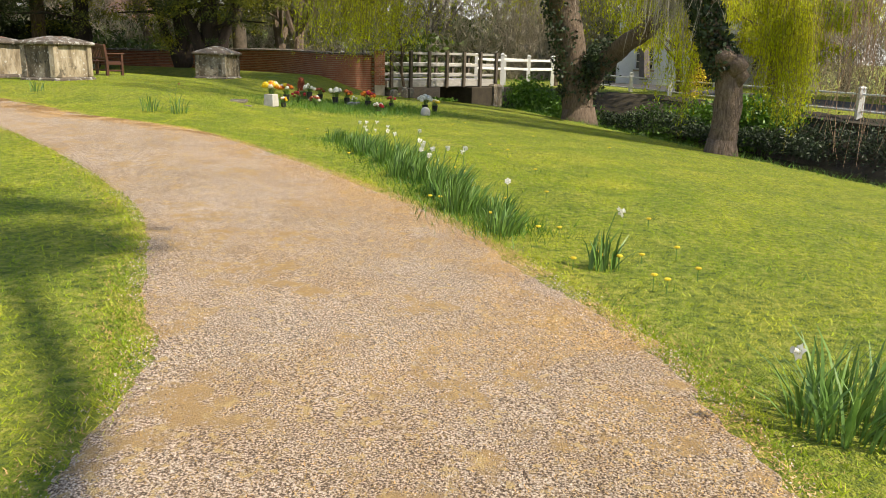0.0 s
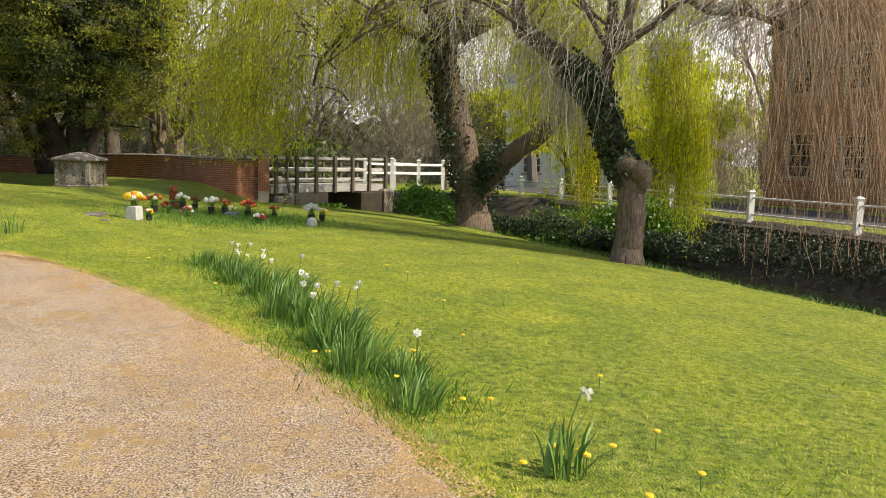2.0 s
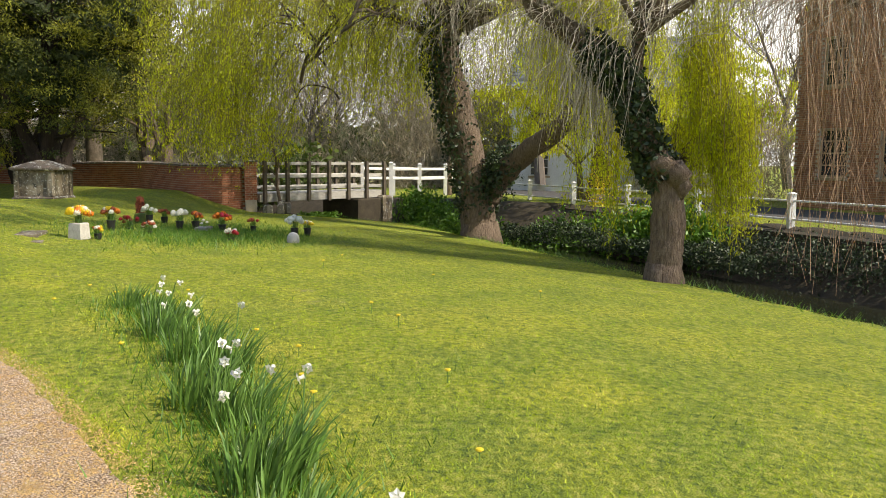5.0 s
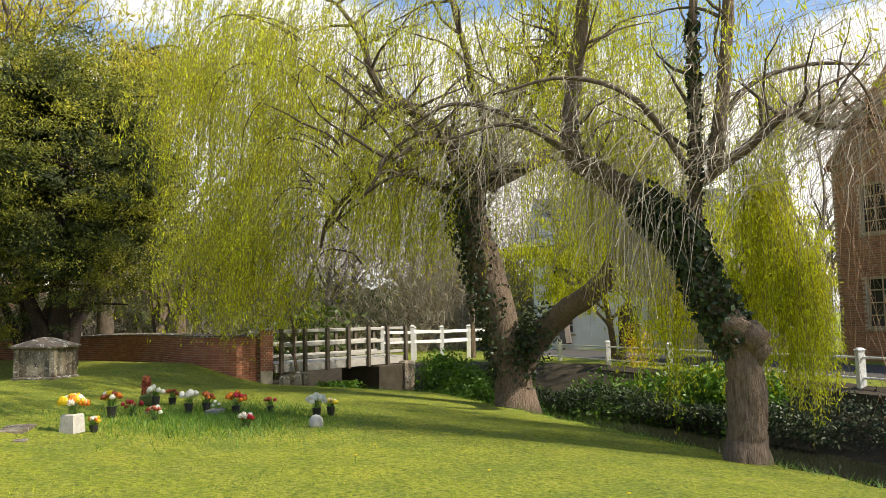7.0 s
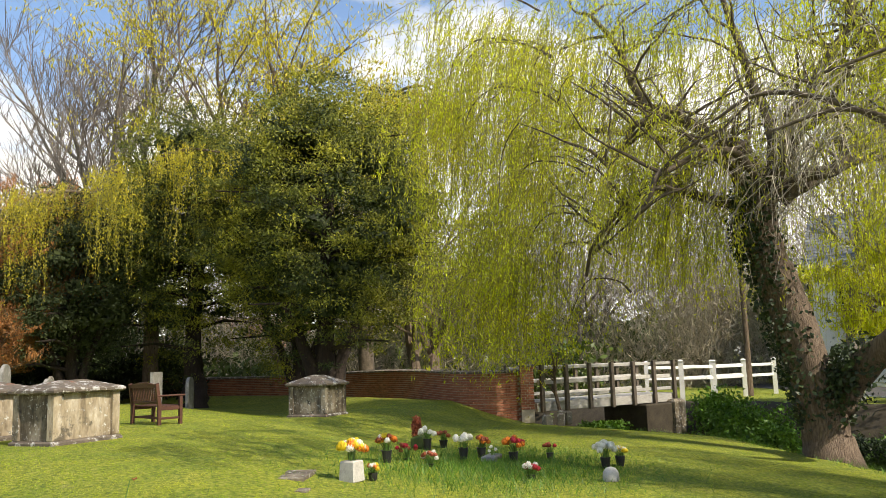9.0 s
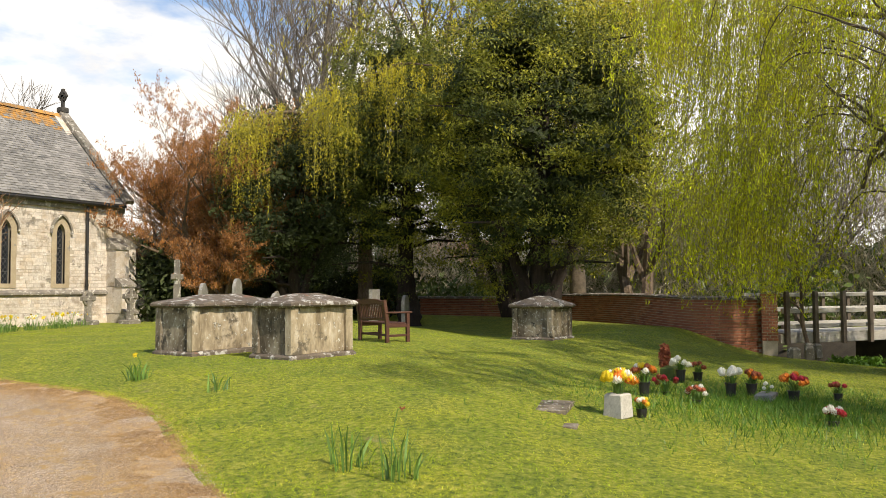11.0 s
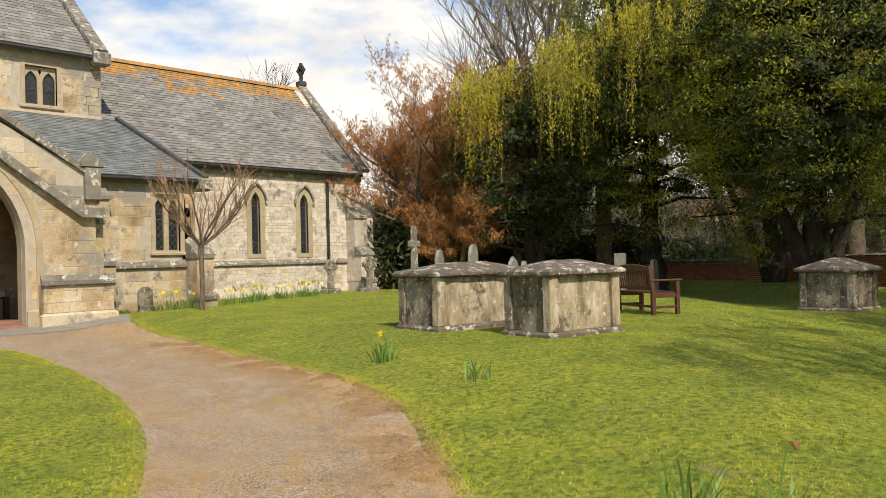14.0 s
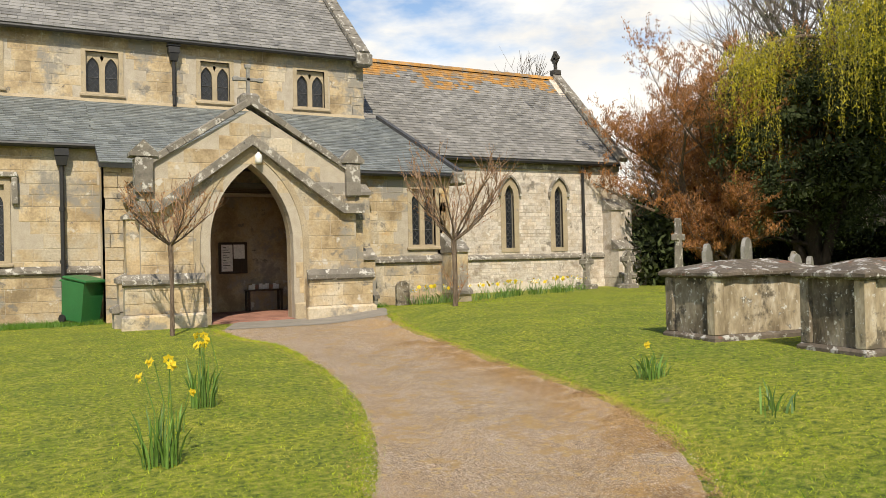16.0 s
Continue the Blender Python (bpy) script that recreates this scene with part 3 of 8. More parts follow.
ASH = ((0.24, 0.36), (0.35, 0.85), BLOCK_STONE)
RUB = ((0.085, 0.15), (0.14, 0.40), BLOCK_RUBBLE)


def rect(u0, u1, w0, w1):
    return [(u0, w0), (u1, w0), (u1, w1), (u0, w1)]


def leaded(parent, m, ring, depth=0.16, bars=True):
    """Leaded glazing in an opening: the pane, with its lattice of cames."""
    us, ws = [p[0] for p in ring], [p[1] for p in ring]
    pane = Build().prism(ring, 0.02, m @ Matrix.Translation((0, depth, 0))).part("pane", M["glass_dark"], parent)
    b = Build()
    n = 0
    step = 0.15
    c = min(us) - (max(ws) - min(ws))
    while c < max(us) + 0.1:
        for sgn in (1, -1):
            pts = []
            for k in range(41):
                w = min(ws) + (max(ws) - min(ws)) * k / 40
                u = c + sgn * (w - min(ws)) * 0.75 if sgn > 0 else max(us) + min(us) - c - (w - min(ws)) * 0.75
                if inside(ring, u, w):
                    pts.append((u, w))
            if len(pts) > 2:
                (u0, w0), (u1, w1) = pts[0], pts[-1]
                b.tube([m @ Vector((u0, depth - 0.006, w0)), m @ Vector((u1, depth - 0.006, w1))], [0.007, 0.007], 4, False)
        c += step
    w = min(ws) + 0.4
    while w < max(ws) - 0.2:
        b.tube([m @ Vector((min(us) + 0.01, depth - 0.012, w)), m @ Vector((max(us) - 0.01, depth - 0.012, w))], [0.012, 0.012], 4, False)
        w += 0.42
    if b.v:
        b.part("leading", M["lead"], parent)["kind"] = "stuff"
    return pane


def two_light(m, u0, u1, w0, w1, name="window"):
    """A square-headed window of two cusped lights: surround, mullion, tracery, sill, glass."""
    ob = new(name)
    ob.parent = church
    mid, fr, mu = (u0 + u1) / 2, 0.12, 0.055
    lights = [pointed((u0 + mid - mu) / 2, (mid - mu - u0) / 2 - 0.015, w0 + 0.04, w1 - 0.46, w1 - 0.14), pointed((u1 + mid + mu) / 2, (u1 - mid - mu) / 2 - 0.015, w0 + 0.04, w1 - 0.46, w1 - 0.14)]
    eyes = [[(mid - 0.05, w1 - 0.13), (mid, w1 - 0.26), (mid + 0.05, w1 - 0.13), (mid, w1 - 0.07)]]
    part("surround", solid(rect(u0 - fr, u1 + fr, w0 - 0.02, w1 + fr), [rect(u0, u1, w0 + 0.02, w1)], 0.2, m @ Matrix.Translation((0, -0.02, 0))), M["dressing"], ob)
    part("tracery", solid(rect(u0, u1, w0 + 0.02, w1), lights + eyes, 0.10, m @ Matrix.Translation((0, 0.09, 0))), M["dressing"], ob)
    Build().box(u0 - fr - 0.04, u1 + fr + 0.04, -0.07, 0.16, w0 - 0.11, w0 - 0.02, m, bevel=0.02).part("window_sill", M["dressing"], ob)
    for ring in lights:
        leaded(ob, m, ring)
    return ob


def string_course(pts, z, parent, depth=0.09, h=0.11, material=None, name="string_course"):
    """A moulded band along wall faces."""
    b = Build()
    for (x0, y0), (x1, y1) in zip(pts, pts[1:]):
        ln, ang = math.hypot(x1 - x0, y1 - y0), math.degrees(math.atan2(y1 - y0, x1 - x0))
        k = len(b.v)
        mm = face(x0, y0, z, ang)
        b.v += [tuple(mm @ Vector(q)) for q in ((0, -depth, 0), (ln, -depth, 0), (ln, 0.0, -0.05), (0, 0.0, -0.05), (0, -depth, h * 0.6), (ln, -depth, h * 0.6), (ln, 0, h + 0.06), (0, 0, h + 0.06))]
        b.f += [tuple(k + i for i in q) for q in ((0, 1, 2, 3), (4, 7, 6, 5), (0, 4, 5, 1), (0, 3, 7, 4), (1, 5, 6, 2))]
    return b.part(name, material or M["coping"], parent)


def slates(parent, name, origin, along, up, width, height, course, wid, seed, material, skew=0.0, lichen=0.0):
    """Lapped slates over a roof slope: along and up are unit vectors."""
    rnd = random.Random(seed)
    along, up, origin = Vector(along), Vector(up), Vector(origin)
    nrm = along.cross(up)
    b, bl, r = Build(), Build(), 0
    while r * course < height:
        u, reach = -rnd.uniform(0, wid), width + skew * r * course / height
        while u < reach:
            w = wid * rnd.uniform(0.75, 1.25)
            a, c = max(u, 0), min(u + w - 0.006, reach)
            u += w
            if c - a < 0.04:
                continue
            v0, v1 = r * course - rnd.uniform(0, 0.012), min(r * course + course * 1.25, height)
            t = 0.006 + rnd.uniform(0, 0.012)
            tgt = bl if lichen and v1 > height - lichen * (0.35 + 1.1 * noise.noise((a * 0.7, 3, r * 0.2)) + 0.75 * rnd.random()) else b
            k = len(tgt.v)
            o = origin
            tgt.v += [tuple(o + along * a + up * v0 + nrm * (0.012 + t)), tuple(o + along * c + up * v0 + nrm * (0.012 + t)), tuple(o + along * c + up * v1 + nrm * 0.006), tuple(o + along * a + up * v1 + nrm * 0.006),
                      tuple(o + along * a + up * v0 + nrm * 0.001), tuple(o + along * c + up * v0 + nrm * 0.001)]
            tgt.f += [(k, k + 1, k + 2, k + 3), (k + 4, k + 5, k + 1, k), (k + 4, k, k + 3), (k + 1, k + 5, k + 2)]
        r += 1
    ob = b.part(name, material, parent)
    ob["kind"] = "stuff"
    if bl.v:
        o2 = bl.part("lichened_" + name, M["lichen"], parent, "slates under orange lichen")
        o2["kind"] = "stuff"


# nave with its clerestory
NV_Y, NV_X0, NV_X1, NV_E, RIDGE_Y, NV_R = 17.98, -18.0, 6.48, 7.62, 21.6, 10.95
mN = face(0, NV_Y, 0)
cwins = [(-4.4, -3.55), (-1.5, -0.68), (1.5, 2.32), (4.33, 5.2)]
choles = [rect(a, b, 5.98, 7.1) for a, b in cwins]
nave = wall_part("nave_wall", rect(NV_X0, NV_X1, 5.0, NV_E), choles, 0.5, mN, stone=ASH, seed=3)
for a, b in cwins:
    two_light(mN, a, b, 5.98, 7.1, "clerestory_window")
string_course([(NV_X0, NV_Y), (NV_X1, NV_Y)], 5.68, nave, 0.07, 0.10, M["dressing"])
gable = [(0, 0), (2 * (RIDGE_Y - NV_Y), 0), (2 * (RIDGE_Y - NV_Y), NV_E), (RIDGE_Y - NV_Y, NV_R + 0.1), (0, NV_E)]
wall_part("gable_wall", gable, [], 0.5, face(NV_X1, NV_Y, 0, 90), stone=RUB, seed=4)
wall_part("west_wall", gable, [], 0.5, face(NV_X0 + 0.5, NV_Y, 0, 90))
wall_part("north_wall", rect(NV_X0, NV_X1, 0, NV_E), [], 0.5, face(0, 2 * RIDGE_Y - NV_Y - 0.5, 0))


def roof_slope(name, x0, x1, y0, z0, y1, z1, thick=0.12, x1_top=None):
    k = Vector((0, y1 - y0, z1 - z0)).normalized()
    b = Build()
    n = Vector((1, 0, 0)).cross(k)
    for off in (0, -thick):
        b.v += [(x0, y0 + n.y * off, z0 + n.z * off), (x1, y0 + n.y * off, z0 + n.z * off), (x1 if x1_top is None else x1_top, y1 + n.y * off, z1 + n.z * off), (x0, y1 + n.y * off, z1 + n.z * off)]
    b.f = [(0, 1, 2, 3), (7, 6, 5, 4), (0, 4, 5, 1), (1, 5, 6, 2), (2, 6, 7, 3), (3, 7, 4, 0)]
    return b.part(name, M["lead"], church)


nr = roof_slope("nave_roof", NV_X0, NV_X1 - 0.1, NV_Y - 0.28, NV_E - 0.03, RIDGE_Y, NV_R)
roof_slope("nave_north_roof", NV_X0, NV_X1 - 0.1, 2 * RIDGE_Y - NV_Y + 0.28, NV_E - 0.03, RIDGE_Y, NV_R)
kn = Vector((0, RIDGE_Y - NV_Y + 0.28, NV_R - NV_E + 0.03))
slates(nr, "slating", (NV_X0 + 8, NV_Y - 0.28, NV_E - 0.03), (1, 0, 0), kn.normalized(), NV_X1 - NV_X0 - 8.1, kn.length, 0.19, 0.29, 11, M["slate_old"])


def gutter(pts, parent):
    b = Build()
    b.tube(pts, [0.06] * len(pts), 8)
    return b.part("gutter", M["iron"], parent)


gutter([(NV_X0, NV_Y - 0.27, NV_E - 0.10), (NV_X1 - 0.1, NV_Y - 0.27, NV_E - 0.10)], nr)


def coping(name, a, b, width=0.34, thick=0.14, parent=None, pieces=9, outward=(1, 0, 0)):
    """A raking coping of separate stones from a to b."""
    a, b, o = Vector(a), Vector(b), Vector(outward)
    d = (b - a).normalized()
    n = d.cross(o).normalized()
    n = n if n.z > 0 else -n
    rnd = random.Random(len(name) + pieces)
    ob = new(name)
    ob.parent = parent or church
    for i in range(pieces):
        p, q = a + (b - a) * (i / pieces + 0.002), a + (b - a) * ((i + 1) / pieces - 0.002)
        k = Build()
        t = thick * rnd.uniform(0.92, 1.08)
        for e in (p, q):
            k.v += [tuple(e + o * s * width / 2 + n * h) for s, h in ((-1, 0), (1, 0), (1, t * 0.8), (0.8, t), (-0.8, t), (-1, t * 0.8))]
        k.f = [(5, 4, 3, 2, 1, 0), (6, 7, 8, 9, 10, 11)] + [(j, (j + 1) % 6, 6 + (j + 1) % 6, 6 + j) for j in range(6)]
        k.part("coping_stone", M["coping"], ob)
    return ob


coping("nave_coping", (NV_X1 - 0.1, NV_Y - 0.3, NV_E + 0.02), (NV_X1 - 0.1, RIDGE_Y, NV_R + 0.08), 0.4, 0.16)
coping("nave_coping", (NV_X1 - 0.1, 2 * RIDGE_Y - NV_Y + 0.3, NV_E + 0.02), (NV_X1 - 0.1, RIDGE_Y, NV_R + 0.08), 0.4, 0.16)
Build().box(NV_X1 - 0.35, NV_X1 + 0.16, NV_Y - 0.42, NV_Y - 0.02, NV_E - 0.3, NV_E + 0.1, bevel=0.05).part("kneeler", M["coping"], church)

# chancel
CH_Y, CH_X1, CH_E, CH_R, CHR_Y = 17.5, 16.2, 4.62, 8.42, 21.1
mC = face(0, CH_Y, 0)
lancets = [pointed(11.5, 0.17, 1.6, 3.35, 3.72), pointed(13.52, 0.17, 1.6, 3.35, 3.72)]
chancel = wall_part("chancel_wall", rect(NV_X1, CH_X1, -0.3, CH_E), lancets, 0.6, mC, stone=RUB, seed=7)
for ring in lancets:
    ob = new("lancet_window")
    ob.parent = church
    cx = (ring[0][0] + ring[1][0]) / 2
    outer = pointed(cx, 0.36, 1.45, 3.35, 3.98)
    part("surround", solid(outer, [ring], 0.10, mC @ Matrix.Translation((0, -0.025, 0))), M["dressing"], ob)
    arc = [p for p in pointed(cx, 0.38, 1.45, 3.35, 4.0)[2:]]
    hood = band(arc, 0.06)
    part("hood_mould", solid(arc + hood[::-1], [], 0.12, mC @ Matrix.Translation((0, -0.11, 0))), M["coping"], ob)
    leaded(ob, mC, ring, 0.14)
string_course([(NV_X1, CH_Y), (CH_X1, CH_Y)], 1.22, chancel)
part("plinth", solid(rect(NV_X1, CH_X1, -0.3, 0.42), [], 0.06, mC @ Matrix.Translation((0, -0.06, 0))), M["rubble"], chancel)
chg = [(0, -0.3), (2 * (CHR_Y - CH_Y), -0.3), (2 * (CHR_Y - CH_Y), CH_E), (CHR_Y - CH_Y, CH_R + 0.1), (0, CH_E)]
wall_part("chancel_gable", chg, [], 0.5, face(CH_X1, CH_Y, 0, 90), M["rubble"])
wall_part("chancel_north", rect(NV_X1, CH_X1, 0, CH_E), [], 0.5, face(0, 2 * CHR_Y - CH_Y - 0.5, 0), M["rubble"])
cr = roof_slope("chancel_roof", NV_X1, CH_X1 - 0.1, CH_Y - 0.25, CH_E - 0.03, CHR_Y, CH_R)
roof_slope("chancel_north_roof", NV_X1, CH_X1 - 0.1, 2 * CHR_Y - CH_Y + 0.25, CH_E - 0.03, CHR_Y, CH_R)
kc = Vector((0, CHR_Y - CH_Y + 0.25, CH_R - CH_E + 0.03))
slates(cr, "slating", (NV_X1, CH_Y - 0.25, CH_E - 0.03), (1, 0, 0), kc.normalized(), CH_X1 - NV_X1 - 0.1, kc.length, 0.145, 0.23, 12, M["slate_old"], lichen=0.95)
rid = Build()
for i in range(22):
    x0 = NV_X1 + i * (CH_X1 - NV_X1) / 22
    rid.prism([(-0.16, -0.10), (0, 0.06), (0.16, -0.10), (0, -0.02)], (CH_X1 - NV_X1) / 22 - 0.01, face(x0, CHR_Y, CH_R + 0.04, -90))
rid.part("ridge_tiles", M["lichen"], cr, "ridge tiles crusted with orange lichen")
gutter([(NV_X1 + 0.6, CH_Y - 0.24, CH_E - 0.10), (CH_X1 - 0.1, CH_Y - 0.24, CH_E - 0.10)], cr)
part("cornice", solid(rect(NV_X1, CH_X1, CH_E - 0.34, CH_E - 0.12), [], 0.08, mC @ Matrix.Translation((0, -0.08, 0))), M["coping"], chancel)
coping("chancel_coping", (CH_X1 - 0.05, CH_Y - 0.35, CH_E + 0.0), (CH_X1 - 0.05, CHR_Y, CH_R + 0.08), 0.38, 0.16)
coping("chancel_coping", (CH_X1 - 0.05, 2 * CHR_Y - CH_Y + 0.3, CH_E), (CH_X1 - 0.05, CHR_Y, CH_R + 0.08), 0.38, 0.16)


def gable_cross(x, y, z, h, ring=True, arm=None):
    ob = new("gable_cross")
    ob.parent = church
    b = Build()
    b.box(x - 0.16, x + 0.16, y - 0.16, y + 0.16, z - 0.05, z + 0.18, bevel=0.03)
    b.box(x - 0.05, x + 0.05, y - 0.06, y + 0.06, z + 0.18, z + h, bevel=0.015)
    a = arm or h * 0.27
    b.box(x - 0.05, x + 0.05, y - a, y + a, z + h * 0.62, z + h * 0.62 + 0.11, bevel=0.015)
    b.part("cross_shaft", M["iron_stone"], ob)
    if ring:
        pts = [(x, y + a * 0.75 * math.cos(t), z + h * 0.68 + a * 0.75 * math.sin(t)) for t in [2 * math.pi * i / 18 for i in range(19)]]
        Build().tube(pts, [0.05] * 19, 6, False).part("cross_ring", M["iron_stone"], ob)
    return ob


gable_cross(CH_X1 - 0.05, CHR_Y, CH_R + 0.2, 0.95)


def buttress(x, y, w, d, stages, ang=0, material=None):
    """A stepped buttress with sloped weatherings; stages of (height, depth share)."""
    m = face(x, y, 0, ang)
    ob = new("buttress")
    ob.parent = church
    z = -0.35
    for i, (h, share) in enumerate(stages):
        dep = d * share
        nxt = d * stages[i + 1][1] if i + 1 < len(stages) else 0.02
        outline = [(-w / 2, z), (w / 2, z), (w / 2, h), (-w / 2, h)]
        b = Build().box(-w / 2, w / 2, -dep, 0.05, z, h, m)
        b.part("buttress_stage", material or M["ashlar"], ob)
        t = Build()
        mm = m @ pose(w / 2 + 0.03, 0, h, 0, 0, 90)
        t.prism([(-dep - 0.05, -0.03), (-nxt + 0.0, -0.03), (-nxt + 0.0, (dep - nxt) * 0.75 + 0.06), (-dep - 0.05, 0.06)], w + 0.06, m @ pose(w / 2 + 0.03, 0, h, 0, 0, 90))
        t.part("weathering", M["coping"], ob)
        z = h - 0.02
    return ob


buttress(15.75, CH_Y, 0.6, 1.0, [(0.5, 1.0), (1.5, 0.85), (2.9, 0.5)], 0, M["rubble"])
buttress(CH_X1, CH_Y + 0.35, 0.6, 1.3, [(0.5, 1.0), (1.6, 0.85), (3.0, 0.5)], 90, M["rubble"])

PY, PX0, PX1, PC = 11.85, -0.95, 3.72, 1.335
IN_Y = 15.3
# aisle: a western part set back, the eastern part further out
AW_Y, AE_Y, JOG_X, AE_X1 = 15.0, 13.95, -1.45, 7.3
SL = (5.75 - 3.62) / (NV_Y - (AE_Y - 0.22))
eave_z = lambda y: 3.62 + SL * (y - (AE_Y - 0.22))
mA = face(0, AE_Y, 0)
whole = rect(5.98 + 0.32, 7.0, 1.66, 3.22)
EZ = eave_z(AE_Y)
aisle = wall_part("aisle_wall", rect(JOG_X, AE_X1, -0.3, EZ), [rect(6.15, 6.85, 1.66, 3.2), rect(PX0 + 0.5, PX1 - 0.5, 0.02, 2.95)], 0.5, mA, stone=ASH, seed=9)
two_light(mA, 6.15, 6.85, 1.66, 3.2, "aisle_window")
mW = face(0, AW_Y, 0)
wwin = rect(-4.45, -3.42, 1.45, 3.2)
WZ = eave_z(AW_Y)
awest = wall_part("aisle_west_wall", rect(NV_X0, JOG_X, -0.3, WZ), [wwin], 0.5, mW, stone=((0.24, 0.36), (0.35, 0.8), BLOCK_STONE), seed=10)
two_light(mW, -4.45, -3.42, 1.45, 3.2, "aisle_window")
for u0_, u1_, w0_, w1_ in ((-4.72, -3.15, 3.36, 3.48), (-3.27, -3.15, 2.75, 3.36), (-4.72, -4.60, 2.75, 3.36)):
    Build().box(u0_, u1_, -0.11, 0.02, w0_, w1_, mW, bevel=0.02).part("hood_mould", M["coping"], awest)
wall_part("aisle_return", [(0, -0.3), (AW_Y - AE_Y, -0.3), (AW_Y - AE_Y, EZ - 0.14), (0, WZ - 0.14)], [], 0.4, face(JOG_X, AW_Y, 0, -90), M["ashlar"])
wall_part("aisle_end", [(0, -0.3), (NV_Y - AE_Y, -0.3), (NV_Y - AE_Y, 5.7), (0, EZ)], [], 0.4, face(AE_X1, AE_Y, 0, 90), M["ashlar"])
ar = roof_slope("aisle_roof", JOG_X - 0.1, 7.5, AE_Y - 0.22, 3.62, NV_Y + 0.1, 5.75 + SL * 0.1, x1_top=6.93)
aw = roof_slope("aisle_west_roof", NV_X0, JOG_X - 0.1, AW_Y - 0.22, eave_z(AW_Y - 0.22), NV_Y + 0.1, 5.75 + SL * 0.1)
ka = Vector((0, NV_Y - AE_Y + 0.22, 5.75 - 3.62))
slates(ar, "slating", (JOG_X - 0.1, AE_Y - 0.22, 3.62), (1, 0, 0), ka.normalized(), 7.6 - JOG_X, ka.length, 0.14, 0.22, 13, M["slate"], skew=-0.56)
kw = Vector((0, NV_Y - AW_Y + 0.22, 5.75 - eave_z(AW_Y - 0.22)))
slates(aw, "slating", (NV_X0 + 10, AW_Y - 0.22, eave_z(AW_Y - 0.22)), (1, 0, 0), kw.normalized(), JOG_X - NV_X0 - 10.1, kw.length, 0.14, 0.22, 14, M["slate"])
gutter([(NV_X0, AW_Y - 0.22, WZ - 0.15), (JOG_X - 0.1, AW_Y - 0.22, WZ - 0.15)], aw)
gutter([(3.5, AE_Y - 0.22, 3.55), (AE_X1, AE_Y - 0.22, 3.55)], ar)
Build().tube([(7.52, AE_Y - 0.27, 3.65), (6.95, NV_Y, 5.82)], [0.085, 0.085], 4).part("verge_flashing", M["lead"], ar)
Build().box(7.28, 7.66, AE_Y - 0.34, AE_Y + 0.16, 3.30, 3.66, bevel=0.06).part("kneeler", M["coping"], aisle)
string_course([(3.8, AE_Y), (AE_X1, AE_Y)], 1.24, aisle)
string_course([(NV_X0, AW_Y), (JOG_X, AW_Y)], 1.18, awest)
part("plinth", solid(rect(3.7, AE_X1, -0.3, 0.34), [], 0.08, mA @ Matrix.Translation((0, -0.08, 0))), M["ashlar"], aisle)
part("plinth", solid(rect(NV_X0, JOG_X, -0.3, 0.10), [], 0.08, mW @ Matrix.Translation((0, -0.08, 0))), M["ashlar"], awest)
buttress(4.55, AE_Y, 0.5, 0.75, [(0.38, 1.0), (1.35, 0.85), (3.0, 0.45)])
buttress(AE_X1 - 0.05, AE_Y, 0.5, 0.75, [(0.38, 1.0), (1.5, 0.8)])


def downpipe(x, y, z0, z1, hopper=True):
    ob = new("downpipe")
    ob.parent = church
    b = Build().tube([(x, y, z0), (x, y, z1)], [0.05, 0.05], 10)
    z = z0 + 0.3
    while z < z1:
        b.tube([(x, y, z), (x, y, z + 0.09)], [0.066, 0.066], 10)
        z += 1.2
    b.part("pipe", M["iron"], ob)
    if hopper:
        h = Build().box(x - 0.15, x + 0.15, y - 0.12, y + 0.1, z1 + 0.1, z1 + 0.3, bevel=0.02)
        h.box(x - 0.10, x + 0.10, y - 0.09, y + 0.08, z1 - 0.1, z1 + 0.1, taper=1.35)
        h.box(x - 0.18, x + 0.18, y - 0.14, y + 0.1, z1 + 0.3, z1 + 0.35, bevel=0.01)
        h.part("hopper", M["iron"], ob)
    return ob


downpipe(14.52, CH_Y - 0.12, 0.0, CH_E - 0.2, False)
downpipe(0.75, NV_Y - 0.12, 5.75, 7.1)
downpipe(-2.25, AW_Y - 0.12, -0.1, 3.75)
downpipe(JOG_X + 0.45, AE_Y - 1.2, -0.1, 2.7, False)

# porch
PY, PX0, PX1, PC = 11.85, -0.95, 3.72, 1.335
mP = face(0, PY, 0)
PE, PA = 3.12, 4.62
arch = pointed(PC, 0.90, -0.3, 1.75, 3.46, 10)
front = [(PX0, -0.3), (PX1, -0.3), (PX1, PE + 0.15), (PC, PA), (PX0, PE + 0.15)]
porch = wall_part("porch_front", front, [arch], 0.5, mP, stone=ASH, seed=15)
for step, (grow, back, dep) in enumerate(((0.0, 0.22, 0.24), (0.10, 0.08, 0.14), (0.22, -0.03, 0.11))):
    ring_o = pointed(PC, 0.90 + grow + 0.13, -0.02, 1.75, 3.46 + (grow + 0.13) * 1.15, 10)
    ring_i = pointed(PC, 0.90 + grow - 0.005, -0.02, 1.75, 3.46 + grow * 1.15 - 0.005, 10)
    part("arch_order", solid(ring_i[1:] + ring_i[:1] + ring_o[:1] + ring_o[:0:-1], [], dep, mP @ Matrix.Translation((0, back, 0))), M["dressing"], porch)
arc = pointed(PC, 1.24, -0.02, 1.75, 3.85, 10)
for sgn in (-1, 1):
    Build().box(PC + sgn * 1.08 - 0.17, PC + sgn * 1.08 + 0.17, -0.06, 0.3, -0.3, 0.42, mP, bevel=0.03).part("jamb_foot", M["dressing"], porch)
